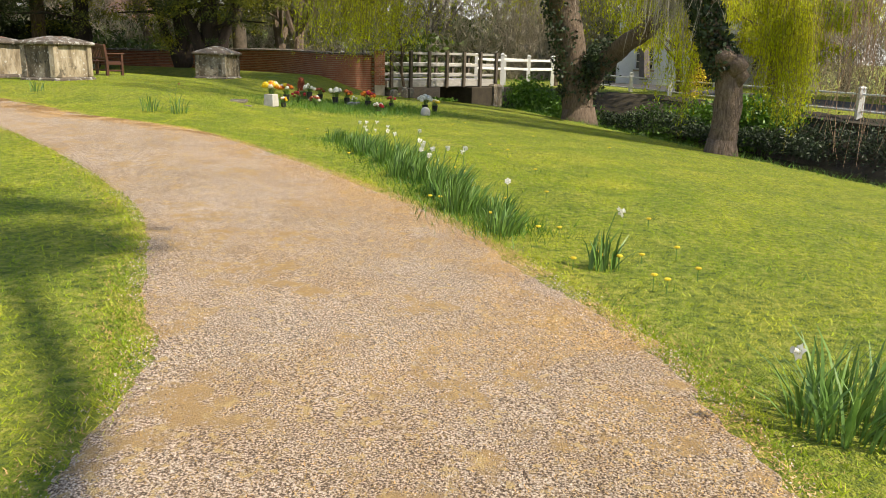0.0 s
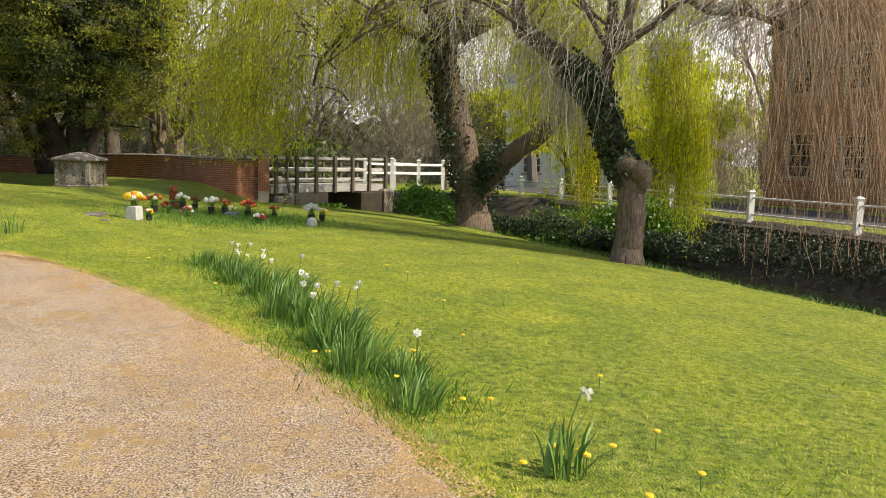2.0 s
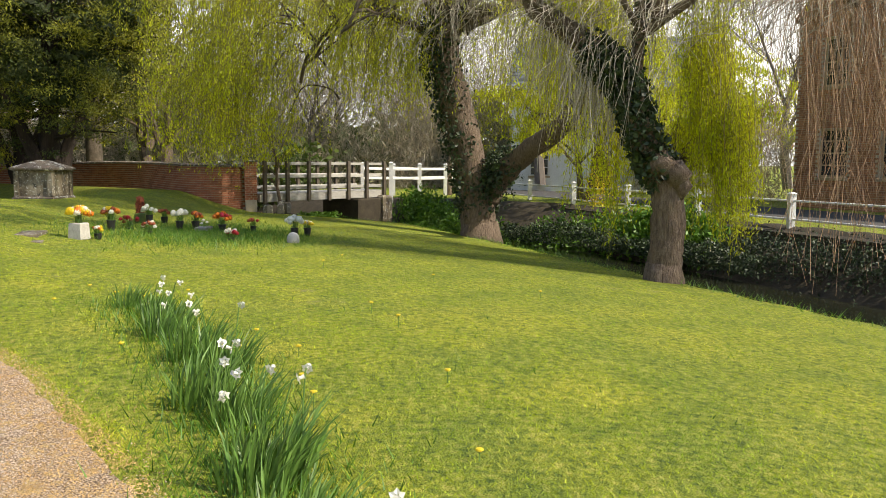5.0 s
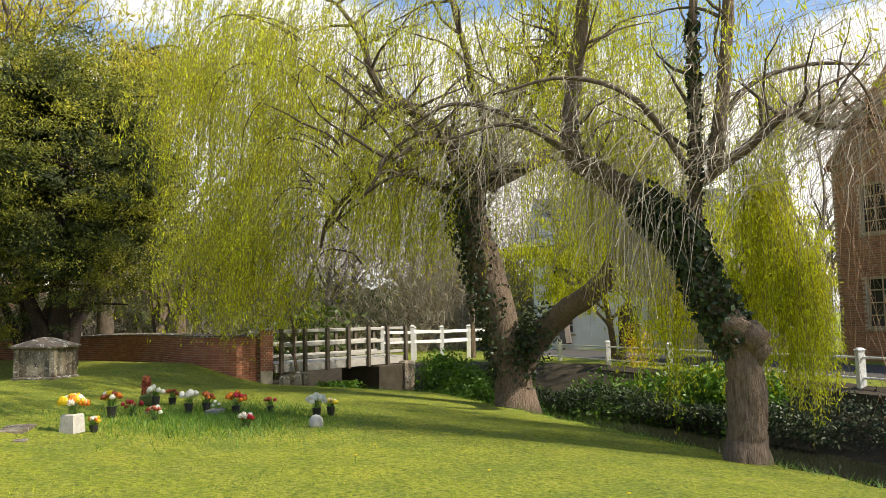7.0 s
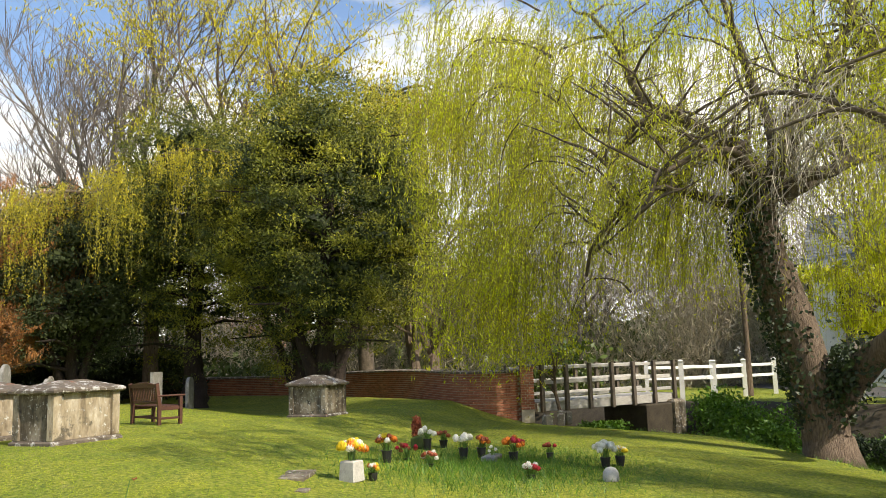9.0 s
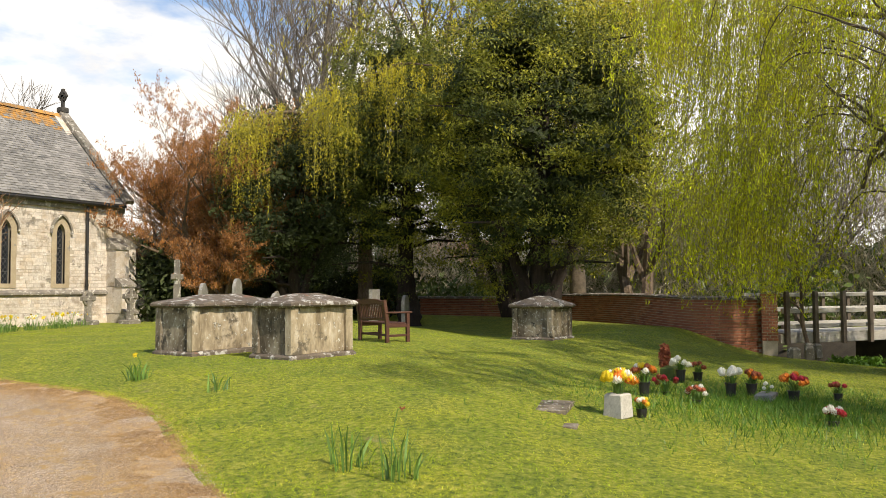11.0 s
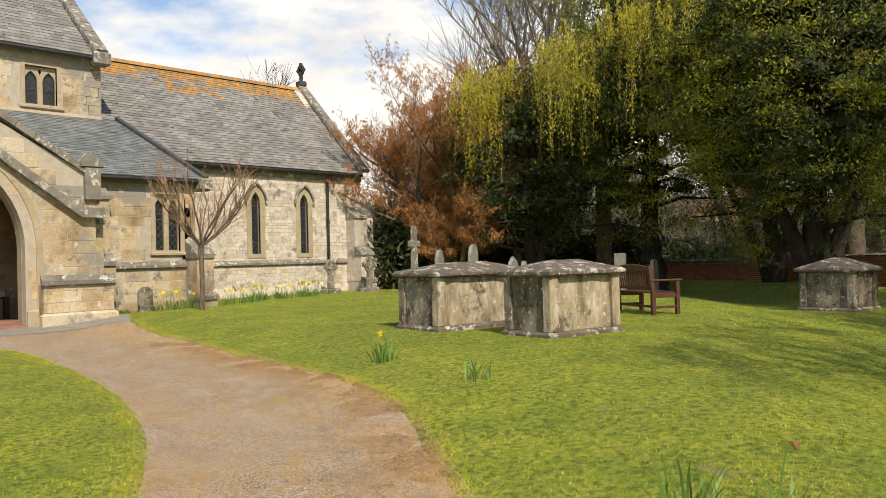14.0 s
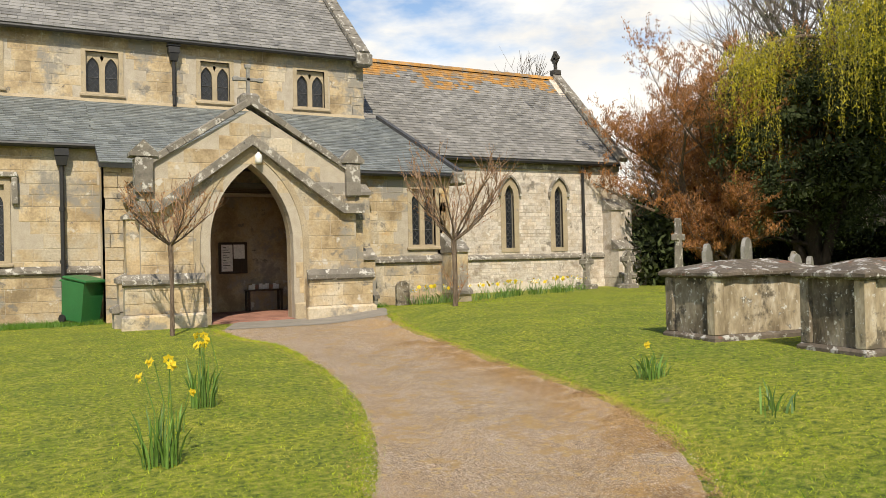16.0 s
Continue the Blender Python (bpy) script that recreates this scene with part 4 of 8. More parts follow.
# gable mouldings: the label under the parapet, and the coping with its kneelers
hoodline = [(PX0 - 0.15, 2.62), (PX0 + 0.35, 2.62), (PC, 4.08), (PX1 - 0.35, 2.62), (PX1 + 0.15, 2.62)]
low = [(u, w - 0.22) for u, w in hoodline]
part("label_mould", solid(hoodline[::-1] + low, [], 0.2, mP @ Matrix.Translation((0, -0.19, 0))), M["coping"], porch)
for sgn, xe in ((-1, PX0), (1, PX1)):
    coping("porch_coping", (xe - sgn * 0.25, PY + 0.16, PE + 0.28), (PC, PY + 0.16, PA + 0.12), 0.5, 0.15, porch, 6, (0, 1, 0))
    k = Build().box(xe - sgn * 0.08 - 0.17, xe - sgn * 0.08 + 0.17, PY - 0.12, PY + 0.3, PE - 0.35, PE + 0.42, bevel=0.04)
    mk = face(xe - sgn * 0.08 - 0.22, PY - 0.14, PE + 0.42)
    k.prism([(-0.05, 0), (0.49, 0), (0.49, 0.08), (0.22, 0.34), (-0.05, 0.08)], 0.52, mk)
    k.part("kneeler", M["coping"], porch)
Build().box(PC - 0.2, PC + 0.2, PY - 0.05, PY + 0.35, PA + 0.1, PA + 0.38, bevel=0.06).part("apex_stone", M["coping"], porch)
pc = new("gable_cross")
pc.parent = church
b = Build().box(PC - 0.035, PC + 0.035, PY + 0.1, PY + 0.17, PA + 0.3, PA + 0.98, bevel=0.01)
b.box(PC - 0.27, PC + 0.27, PY + 0.1, PY + 0.17, PA + 0.66, PA + 0.73, bevel=0.01)
for du, dw in ((-0.27, 0.695), (0.27, 0.695), (0, 0.98)):
    b.box(PC + du - 0.06, PC + du + 0.06, PY + 0.09, PY + 0.18, PA + dw - 0.05, PA + dw + 0.05, bevel=0.015)
b.part("cross_shaft", M["headstone"], pc)
# sides, roof, floor, inner wall with door
for x, nm in ((PX0, "porch_west_wall"), (PX1 - 0.45, "porch_east_wall")):
    wall_part(nm, rect(0, AE_Y - PY - 0.505, -0.3, PE - 0.1), [], 0.45, face(x + 0.45, PY + 0.5, 0, 90), M["ashlar"])
    string_course([(x if x < 1 else x + 0.45, AE_Y), (x if x < 1 else x + 0.45, PY)] if x < 1 else [(x + 0.45, PY), (x + 0.45, AE_Y)], 2.72, porch, 0.1, 0.12)
for sgn, xe in ((-1, PX0), (1, PX1)):
    b = Build()
    b.v = [(xe, PY + 0.5, PE), (PC, PY + 0.5, PA - 0.1), (PC, AE_Y + 1.3, PA - 0.1), (xe, AE_Y + 1.3, PE), (xe, PY + 0.5, PE - 0.12), (PC, PY + 0.5, PA - 0.22), (PC, AE_Y + 1.3, PA - 0.22), (xe, AE_Y + 1.3, PE - 0.12)]
    b.f = [(0, 1, 2, 3), (7, 6, 5, 4), (0, 4, 5, 1), (3, 2, 6, 7), (0, 3, 7, 4)]
    pr = b.part("porch_roof", M["oak"], church)
    dv = Vector((PC - xe, 0, PA - 0.1 - PE))
    if sgn < 0:
        slates(pr, "slating", (xe, AE_Y + 1.2, PE), (0, -1, 0), dv.normalized(), AE_Y + 0.7 - PY, dv.length, 0.18, 0.28, 17, M["slate"])
    else:
        slates(pr, "slating", (xe, PY + 0.5, PE), (0, 1, 0), dv.normalized(), AE_Y + 0.7 - PY, dv.length, 0.18, 0.28, 18, M["slate"])
for i in range(4):
    y = PY + 0.75 + i * 0.45
    b = Build()
    for sgn, xe in ((-1, PX0 + 0.4), (1, PX1 - 0.4)):
        b.tube([(xe, y, PE - 0.25), (PC, y, PA - 0.32)], [0.06, 0.06], 4)
    b.box(PX0 + 0.4, PX1 - 0.4, y - 0.05, y + 0.05, PE - 0.12, PE, bevel=0.01)
    b.part("rafter", M["oak"], church)
pf = Build().box(PX0 + 0.45, PX1 - 0.45, PY + 0.0, IN_Y, -0.3, gz(PC, PY) + 0.03).part("porch_floor", M["tile"], church)
tb = Build().box(-0.145, 0.145, -0.145, 0.145, 0, 0.012, bevel=0.004).mesh("floor_tile")
tb.materials.append(M["tile"])
for i in range(12):
    for j in range(11):
        o = new("floor_tile", tb)
        o.parent = pf
        o.location = (PX0 + 0.62 + i * 0.30, PY + 0.16 + j * 0.30, gz(PC, PY) + 0.03)
for sgn, xe in ((-1, PX0 + 0.45), (1, PX1 - 0.45)):
    b = Build().box(min(xe, xe - sgn * 0.38), max(xe, xe - sgn * 0.38), PY + 0.6, AE_Y - 0.02, 0.0, 0.52, bevel=0.02)
    b.part("stone_seat", M["ashlar"], church)
dr = pointed(PC - 0.75, 0.5, 0.02, 1.55, 2.35)
door = new("church_door")
door.parent = church
part("door_leaf", solid(dr, [], 0.06, face(0, IN_Y - 0.07, 0)), M["oak"], door)
part("door_arch", solid(pointed(PC - 0.75, 0.66, 0.02, 1.55, 2.6), [dr], 0.1, face(0, IN_Y - 0.1, 0)), M["dressing"], door)
wall_part("porch_inner_wall", rect(PX0 + 0.1, PX1 - 0.1, -0.3, 4.3), [], 0.3, face(0, IN_Y, 0), M["ashlar"])
for x in (PX0 + 0.1, PX1 - 0.45):
    wall_part("porch_inner_side", rect(0, IN_Y - AE_Y - 0.51, -0.3, 3.3), [], 0.35, face(x + 0.35, AE_Y + 0.505, 0, 90), M["ashlar"])
# low buttresses and the band at the porch corners
for x0, x1 in ((PX0 - 0.35, PC - 1.12), (PC + 1.14, PX1 + 0.25)):
    b = Build().box(x0, x1, -0.32, 0.02, -0.3, 0.98, mP, bevel=0.03)
    b.part("porch_plinth", M["ashlar"], porch)
    string_course([(x0 - 0.05, PY - 0.30), (x1 + 0.03, PY - 0.30)], 0.94, porch, 0.10, 0.15)
    b = Build().box(x0 - 0.08, x1 + 0.04, -0.46, -0.30, -0.3, 0.34, mP, bevel=0.05)
    b.part("porch_footing", M["ashlar"], porch)
    blocks(porch, mP @ Matrix.Translation((0, -0.32, 0)), rect(x0, x1, 0.34, 0.94), [], (0.2, 0.3), (0.3, 0.6), BLOCK_STONE, 21)
buttress(PX1, PY + 0.45, 0.5, 0.5, [(0.4, 1.0), (1.0, 0.8), (2.3, 0.5)], 90)
buttress(PX0, PY + 0.45, 0.5, 0.5, [(0.4, 1.0), (1.0, 0.8), (2.3, 0.5)], -90)


# ---- tombs, seat, headstones ----
def chest_tomb(name, x, y, length, width, h, ang, label, pale=True, lid_rise=0.22, lid_over=0.1):
    """A chest tomb: base slab, panelled sides, corner pilasters and a hipped lid."""
    z = min(gz(x + a, y + b_) for a in (-0.6, 0, 0.6) for b_ in (-0.4, 0, 0.4))
    t = thing(name, pose(x, y, z, 0, 0, ang), label, "tomb", "chest tombs")
    L, W = length / 2, width / 2
    Build().box(-L - 0.05, L + 0.06, -W - 0.05, W + 0.05, -0.15, 0.072, bevel=0.03).part("base_slab", M["tomb_lid"], t)
    b = 0.0
    # south side in the sunlit stone colour, other sides darker as if shaded
    Build().box(-L + 0.03, L - 0.03, -W + 0.03, -W + 0.12, 0.07, h, bevel=0.006).part("side_panel", M["tomb_sunlit" if pale else "tomb"], t, "rain-stained south panel with its sunlit paleness in the stone colour")
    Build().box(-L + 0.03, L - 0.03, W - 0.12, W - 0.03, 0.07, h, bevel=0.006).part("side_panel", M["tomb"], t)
    Build().box(-L + 0.02, -L + 0.11, -W + 0.12, W - 0.12, 0.07, h, bevel=0.006).part("end_panel", M["tomb"], t, "lichen-blotched end panel with its shade in the darker stone colour")
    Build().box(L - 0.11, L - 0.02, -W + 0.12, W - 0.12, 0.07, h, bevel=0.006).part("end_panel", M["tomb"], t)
    for sx in (-1, 1):
        for sy in (-1, 1):
            Build().box(sx * L - 0.075, sx * L + 0.075, sy * W - 0.06, sy * W + 0.06, 0.07, h, Matrix.Translation((-sx * 0.055, -sy * 0.045, 0)), bevel=0.012).part("pilaster", M["tomb_sunlit" if pale and sy < 0 else "tomb"], t)
    lid = bmesh.new()
    o = lid_over
    o = o * 0.8
    rows = [(L + o * 0.5, W + o * 0.5, h), (L + o, W + o, h + 0.025), (L + o, W + o, h + 0.06), (L + o * 0.6, W + o * 0.6, h + 0.085), (L * 0.42, W * 0.12, h + 0.09 + lid_rise)]
    rings = []
    nseg = 10
    for k, (a, c, zz) in enumerate(rows):
        ring = []
        for q in range(4):
            (ax, ay), (bx, by) = [((-a, -c), (a, -c)), ((a, -c), (a, c)), ((a, c), (-a, c)), ((-a, c), (-a, -c))][q]
            for s in range(nseg):
                f = s / nseg
                px, py = ax + (bx - ax) * f, ay + (by - ay) * f
                j = noise.noise((px * 5 + x, py * 5, zz * 4)) * 0.022
                ring.append(lid.verts.new((px + j, py + j, zz + j * (0.3 if k < 3 else 0.9))))
        rings.append(ring)
    n = 4 * nseg
    for a, c in zip(rings, rings[1:]):
        for i in range(n):
            lid.faces.new((a[i], a[(i + 1) % n], c[(i + 1) % n], c[i]))
    lid.faces.new(rings[-1])
    lid.faces.new(rings[0][::-1])
    part("lid", lid, M["tomb_lid"], t, "hipped stone lid mottled with white lichen")
    return t


chest_tomb("chest_tomb", 4.88, -0.03, 1.26, 0.80, 0.76, -8, "lichened limestone chest tomb with hipped lid beside the bench", True, 0.11)
chest_tomb("chest_tomb", 4.93, 1.75, 1.75, 0.84, 0.74, -5, "weathered limestone chest tomb with reddish hipped lid behind another tomb", True, 0.11)
chest_tomb("chest_tomb", 12.25, -1.06, 1.0, 0.96, 0.72, -6, "square grey chest tomb with rust-coloured hipped lid under the yew", False, 0.17)


def park_bench(m):
    """A slatted garden seat; local x along it, it faces local -y."""
    t = thing("garden_bench", m, "dark red stained wooden garden bench standing on the lawn", "bench")
    L = 0.62
    for sx in (-1, 1):
        Build().box(sx * L - 0.035, sx * L + 0.035, -0.56, -0.49, 0, 0.64, bevel=0.008).part("front_leg", M["bench"], t)
        b = Build()
        b.prism([(-0.045, 0), (0.03, 0), (0.03, 0.42), (0.10, 0.92), (0.03, 0.94), (-0.045, 0.46)], 0.07, pose(sx * L + 0.035, 0, 0, 0, 0, 90))
        b.part("back_leg", M["bench"], t)
        b = Build().box(sx * L - 0.045, sx * L + 0.045, -0.62, 0.05, 0.635, 0.675, bevel=0.012)
        b.part("armrest", M["bench"], t)
        Build().box(sx * L - 0.02, sx * L + 0.02, -0.49, -0.04, 0.13, 0.18, bevel=0.006).part("stretcher", M["bench"], t)
        Build().box(sx * L - 0.022, sx * L + 0.022, -0.49, -0.04, 0.33, 0.41, bevel=0.006).part("seat_rail", M["bench"], t)
    for i in range(6):
        Build().box(-L, L, -0.555 + i * 0.088, -0.48 + i * 0.088, 0.41, 0.435, bevel=0.006).part("seat_slat", M["bench"], t)
    lean = pose(0, 0.0, 0.46, -8)
    Build().box(-L, L, -0.02, 0.02, 0.02, 0.08, lean, bevel=0.006).part("lower_rail", M["bench"], t)
    b = Build()
    b.prism([(-L, 0.38), (L, 0.38), (L, 0.45), (0.2, 0.50), (-0.2, 0.50), (-L, 0.45)], 0.045, lean @ Matrix.Translation((0, -0.02, 0)))
    b.part("top_rail", M["bench"], t)
    for i in range(15):
        x = -L + 0.08 + i * (2 * L - 0.16) / 14
        Build().box(x - 0.02, x + 0.02, -0.008, 0.008, 0.08, 0.39, lean).part("back_slat", M["bench"], t)
    Build().box(-L, L, -0.045, -0.02, 0.14, 0.19, bevel=0.006).part("long_stretcher", M["bench"], t)
    return t


bx, by = 8.0, 0.75
park_bench(pose(bx, by, gz(bx, by) - 0.01, 0, 0, 62) @ Matrix.Scale(0.86, 4))


def headstone(x, y, w, h, top, ang, label, lean=0, material="headstone"):
    t = thing("headstone", pose(x, y, gz(x, y) - 0.05, lean, 0, ang), label, "headstone", "headstones")
    a = w / 2
    if top == "round":
        ring = [(-a, 0), (a, 0), (a, h - a)] + [(a * math.cos(i * math.pi / 10), h - a + a * math.sin(i * math.pi / 10)) for i in range(1, 10)] + [(-a, h - a)]
    elif top == "shoulder":
        ring = [(-a, 0), (a, 0), (a, h - 0.22), (a * 0.72, h - 0.2)] + [(a * 0.72 * math.cos(i * math.pi / 8), h - 0.2 + 0.2 * math.sin(i * math.pi / 8)) for i in range(1, 8)] + [(-a * 0.72, h - 0.2), (-a, h - 0.22)]
    elif top == "flat":
        ring = [(-a, 0), (a, 0), (a, h), (-a, h)]
    else:
        ring = None
    if ring:
        Build().prism(ring, 0.11, Matrix.Translation((0, -0.055, 0))).part("slab", M[material], t)
    else:
        b = Build().box(-0.30, 0.30, -0.22, 0.22, 0, 0.2, bevel=0.03)
        b.part("plinth", M[material], t)
        s = Build().box(-0.11, 0.11, -0.08, 0.08, 0.2, h, taper=0.7, bevel=0.02)
        s.box(-a, a, -0.06, 0.06, h * 0.70, h * 0.70 + 0.18, bevel=0.02)
        s.part("cross", M[material], t)
        if top == "wheel":
            r = a * 0.72
            pts = [(r * math.cos(q * 2 * math.pi / 16), 0, h * 0.70 + 0.09 + r * math.sin(q * 2 * math.pi / 16)) for q in range(17)]
            Build().tube(pts, [0.05] * 17, 6, False).part("ring", M[material], t)
    return t


def ray_spot(ex, ey, heading, d):
    return ex + d * math.sin(radians(heading)), ey + d * math.cos(radians(heading))


for hx, hy, w, h, top, ang, lab in (
        (12.2, 10.4, 0.55, 2.0, "cross", 20, "tall lichened stone cross on a plinth beside the trees"),
        (14.1, 11.25, 0.75, 1.35, "shoulder", 30, "grey shouldered headstone standing in the grass"),
        (15.45, 11.05, 0.75, 1.5, "round", 25, "pale round-topped headstone under the trees"),
        (15.2, 9.2, 0.7, 0.95, "round", 20, "low lichened round-topped headstone"),
        (14.6, 8.3, 0.7, 0.9, "shoulder", 30, "brownish shouldered headstone leaning a little"),
        (16.4, 6.2, 0.8, 1.15, "flat", 15, "flat-topped red sandstone headstone under the yews"),
        (18.3, 6.2, 0.6, 1.1, "round", 15, "narrow round-topped headstone by the bench"),
        (18.0, 11.5, 0.6, 1.1, "wheel", 20, "small wheel cross headstone in the shade"),
        (13.9, 16.5, 0.62, 1.25, "wheel", 10, "wheel cross headstone against the chancel wall"),
        (15.2, 15.9, 0.7, 1.35, "wheel", 10, "grey wheel cross headstone beside the buttress"),
        (16.0, 14.5, 0.5, 0.55, "round", 10, "small low headstone by the chancel corner"),
        (16.9, 14.2, 0.5, 0.5, "round", 0, "small round headstone by the chancel corner"),
        (5.55, 13.35, 0.36, 0.68, "round", 0, "small dark disc-headed grave marker against the aisle wall")):
    headstone(hx, hy, w, h, top, ang, lab, 0, "tomb" if w < 0.4 else "coping" if top in ("wheel", "cross") else "headstone")

# flat grave slabs in the turf
for sx, sy, w, d, lab in ((3.15, -4.65, 0.75, 0.45, "flat grey ledger slab sunk in the turf"), (2.25, -5.2, 0.22, 0.14, "small flat stone set in the grass")):
    t = thing("ledger_slab", pose(sx, sy, gz(sx, sy), 0, 0, 12), lab, "grave slab")
    Build().box(-w / 2, w / 2, -d / 2, d / 2, -0.04, 0.016, bevel=0.008).part("slab", M["tomb"], t)


# ---- churchyard wall ----
WALL = bez([(18.5, -4.99), (18.05, -4.6), (17.8, -3.95), (18.15, -3.05), (20.0, -1.6), (23.0, 0.4), (25.6, 4.0), (27.2, 9.0), (28.0, 16.0), (28.5, 26.0)], 8)
cum = np.concatenate([[0], np.cumsum(np.hypot(*np.diff(WALL, axis=0).T))])


def on_wall(s):
    return np.array([np.interp(s, cum, WALL[:, 0]), np.interp(s, cum, WALL[:, 1])])


def wall_base(s):
    return -0.085 + 0.07 * float(smooth(0.5, 6, s)) - 0.15 * float(smooth(9, 17, s))


H_WALL = 1.06
wall_ob = Build()
core = []
for s in np.linspace(0, cum[-1], 90):
    p, q = on_wall(s), on_wall(min(s + 0.1, cum[-1]))
    d = (q - p) if np.linalg.norm(q - p) > 0 else d
    nrm = np.array([-d[1], d[0]]) / np.linalg.norm(d)
    zb = wall_base(s)
    k = len(wall_ob.v)
    for off in (0.0, -0.26):
        wall_ob.v += [(*(p + nrm * off), zb - 0.5), (*(p + nrm * off), zb + H_WALL)]
    if k:
        wall_ob.f += [(k - 4, k, k + 1, k - 3), (k - 2, k - 1, k + 3, k + 2), (k - 3, k + 1, k + 3, k - 1), (k - 4, k - 2, k + 2, k)]
wall_ob.f += [(0, 1, 3, 2), (k, k + 2, k + 3, k + 1)]
yard_wall = tagged(wall_ob.part("wall_churchyard", M["mortar"]), "old red brick churchyard wall with stone coping", "wall", kind="structure")
BRICK = Build().box(-0.107, 0.107, -0.012, 0.03, -0.031, 0.031, bevel=0.006).mesh("brick")
BRICK.materials.append(M["brick"])
joined, rndb, made = Build(), random.Random(8), 0
for row in range(-6, 14):
    s = 0.11 + (row % 2) * 0.11
    while s < min(cum[-1] - 0.2, 34):
        p, q = on_wall(s), on_wall(s + 0.05)
        d = q - p
        nrm = np.array([-d[1], d[0]]) / np.linalg.norm(d)
        mm = Matrix.LocRotScale((*(p + nrm * rndb.uniform(0.000, 0.008)), wall_base(s) + 0.03 + row * 0.075), Euler((0, 0, math.atan2(d[1], d[0]) + math.pi)), None)
        if s < 3.6 and made < 300:
            ob = new("brick", BRICK)
            ob.parent, ob.matrix_world = yard_wall, mm
            made += 1
        else:
            k = len(joined.v)
            joined.v += [tuple(mm @ v.co) for v in BRICK.vertices]
            joined.f += [tuple(k + i for i in pl.vertices) for pl in BRICK.polygons]
        s += 0.225
ob = joined.part("brickwork", M["brick"], yard_wall)
ob["kind"] = "stuff"
s = 0.15
while s < cum[-1] - 0.4:
    p, q = on_wall(s), on_wall(s + 0.3)
    mid = (p + q) / 2
    d = q - p
    nrm = np.array([-d[1], d[0]]) / np.linalg.norm(d)
    mid = mid - nrm * 0.13
    m = pose(mid[0], mid[1], wall_base(s + 0.3) + H_WALL, 0, 0, math.degrees(math.atan2(d[1], d[0])))
    Build().prism([(-0.2, -0.01), (0.2, -0.01), (0.2, 0.035), (0.0, 0.085), (-0.2, 0.035)], 0.6, m @ pose(0.3, 0, 0, 0, 0, 90)).part("coping_stone", M["tomb_lid"], yard_wall)
    s += 0.62

pier = thing("brick_pier", pose(18.5, -5.2, -0.15, 0, 0, 12), "square red brick gate pier at the footbridge end", "pier")
Build().box(-0.19, 0.19, -0.19, 0.19, -0.4, 1.28, bevel=0.01).part("shaft", M["mortar"], pier)
for row in range(17):
    for side in range(4):
        for j in range(2 if row % 2 else 3):
            u = (-0.096 + j * 0.192) if row % 2 else (-0.138 + j * 0.138)
            w = 0.18 if row % 2 else 0.127
            ob = new("brick", BRICK)
            ob.parent = pier
            ob.matrix_basis = pose(0, 0, 0.04 + row * 0.075, 0, 0, 90 * side) @ Matrix.LocRotScale((u, -0.19 - random.random() * 0.006, 0), None, (w / 0.23, 1, 1))
Build().box(-0.235, 0.235, -0.235, 0.235, 1.28, 1.35, bevel=0.03).part("cap", M["coping"], pier)
for i, (dx, dy, sx, sy, sz) in enumerate(((-0.1, -0.5, 0.5, 0.3, 0.22), (0.35, -0.45, 0.35, 0.3, 0.3), (-0.55, -0.15, 0.4, 0.35, 0.2), (0.6, -0.6, 0.35, 0.4, 0.25))):
    t = thing("footing_stone", pose(18.5 + dx, -5.7 + dy, -0.42, 0, 0, 20 * i), "rough pale footing stone beside the brick pier", "stone", "footing stones")
    Build().box(-sx * 0.32, sx * 0.32, -sy * 0.32, sy * 0.32, -0.25, sz * 0.7, bevel=0.05).part("rock", M["coping"], t)

# ---- footbridge ----
BA, BB = Vector((18.75, -5.5, 0)), Vector((23.4, -9.6, 0))
bd = (BB - BA)
bl_, bang = bd.length, math.degrees(math.atan2(bd.y, bd.x))
bridge = thing("footbridge", pose(BA.x, BA.y, -0.02, 0, 0, bang), "weathered wooden footbridge with post and rail sides over the stream", "bridge")
for side, sy in ((0, 0.0), (1, 1.5)):
    Build().box(-0.1, bl_, sy - 0.05, sy + 0.05, -0.22, 0.03, bevel=0.01).part("beam", M["grey_wood"], bridge)
    npost = 7
    for i in range(npost):
        x = 0.08 + i * (bl_ - 0.16) / (npost - 1)
        y = sy - 0.11 if side == 0 else sy + 0.11
        Build().box(x - 0.06, x + 0.06, y - 0.05, y + 0.05, -0.26, 1.2, bevel=0.01).part("post", M["dark_wood"], bridge)
    for z, h in ((1.10, 0.10), (0.66, 0.13), (0.24, 0.11)):
        Build().box(0, bl_, sy - 0.04, sy + 0.03, z - h / 2, z + h / 2, bevel=0.01).part("rail", M["grey_wood"], bridge)
for i in range(38):
    x = i * bl_ / 38
    Build().box(x + 0.005, x + bl_ / 38 - 0.005, -0.05, 1.55, 0.03, 0.07, bevel=0.004).part("deck_plank", M["grey_wood"], bridge)
ab = thing("bridge_abutment", pose(BB.x - 0.3, BB.y + 0.35, -1.9, 0, 0, bang), "dark mossy stone abutment under the footbridge end", "abutment")
Build().box(-1.3, 0.0, -0.35, 1.6, 0, 1.64, bevel=0.04).part("pier_wall", M["soil"], ab)
Build().box(0.0, 0.55, -0.45, 1.7, 0, 1.75, bevel=0.08).part("stone_end", M["tomb"], ab)


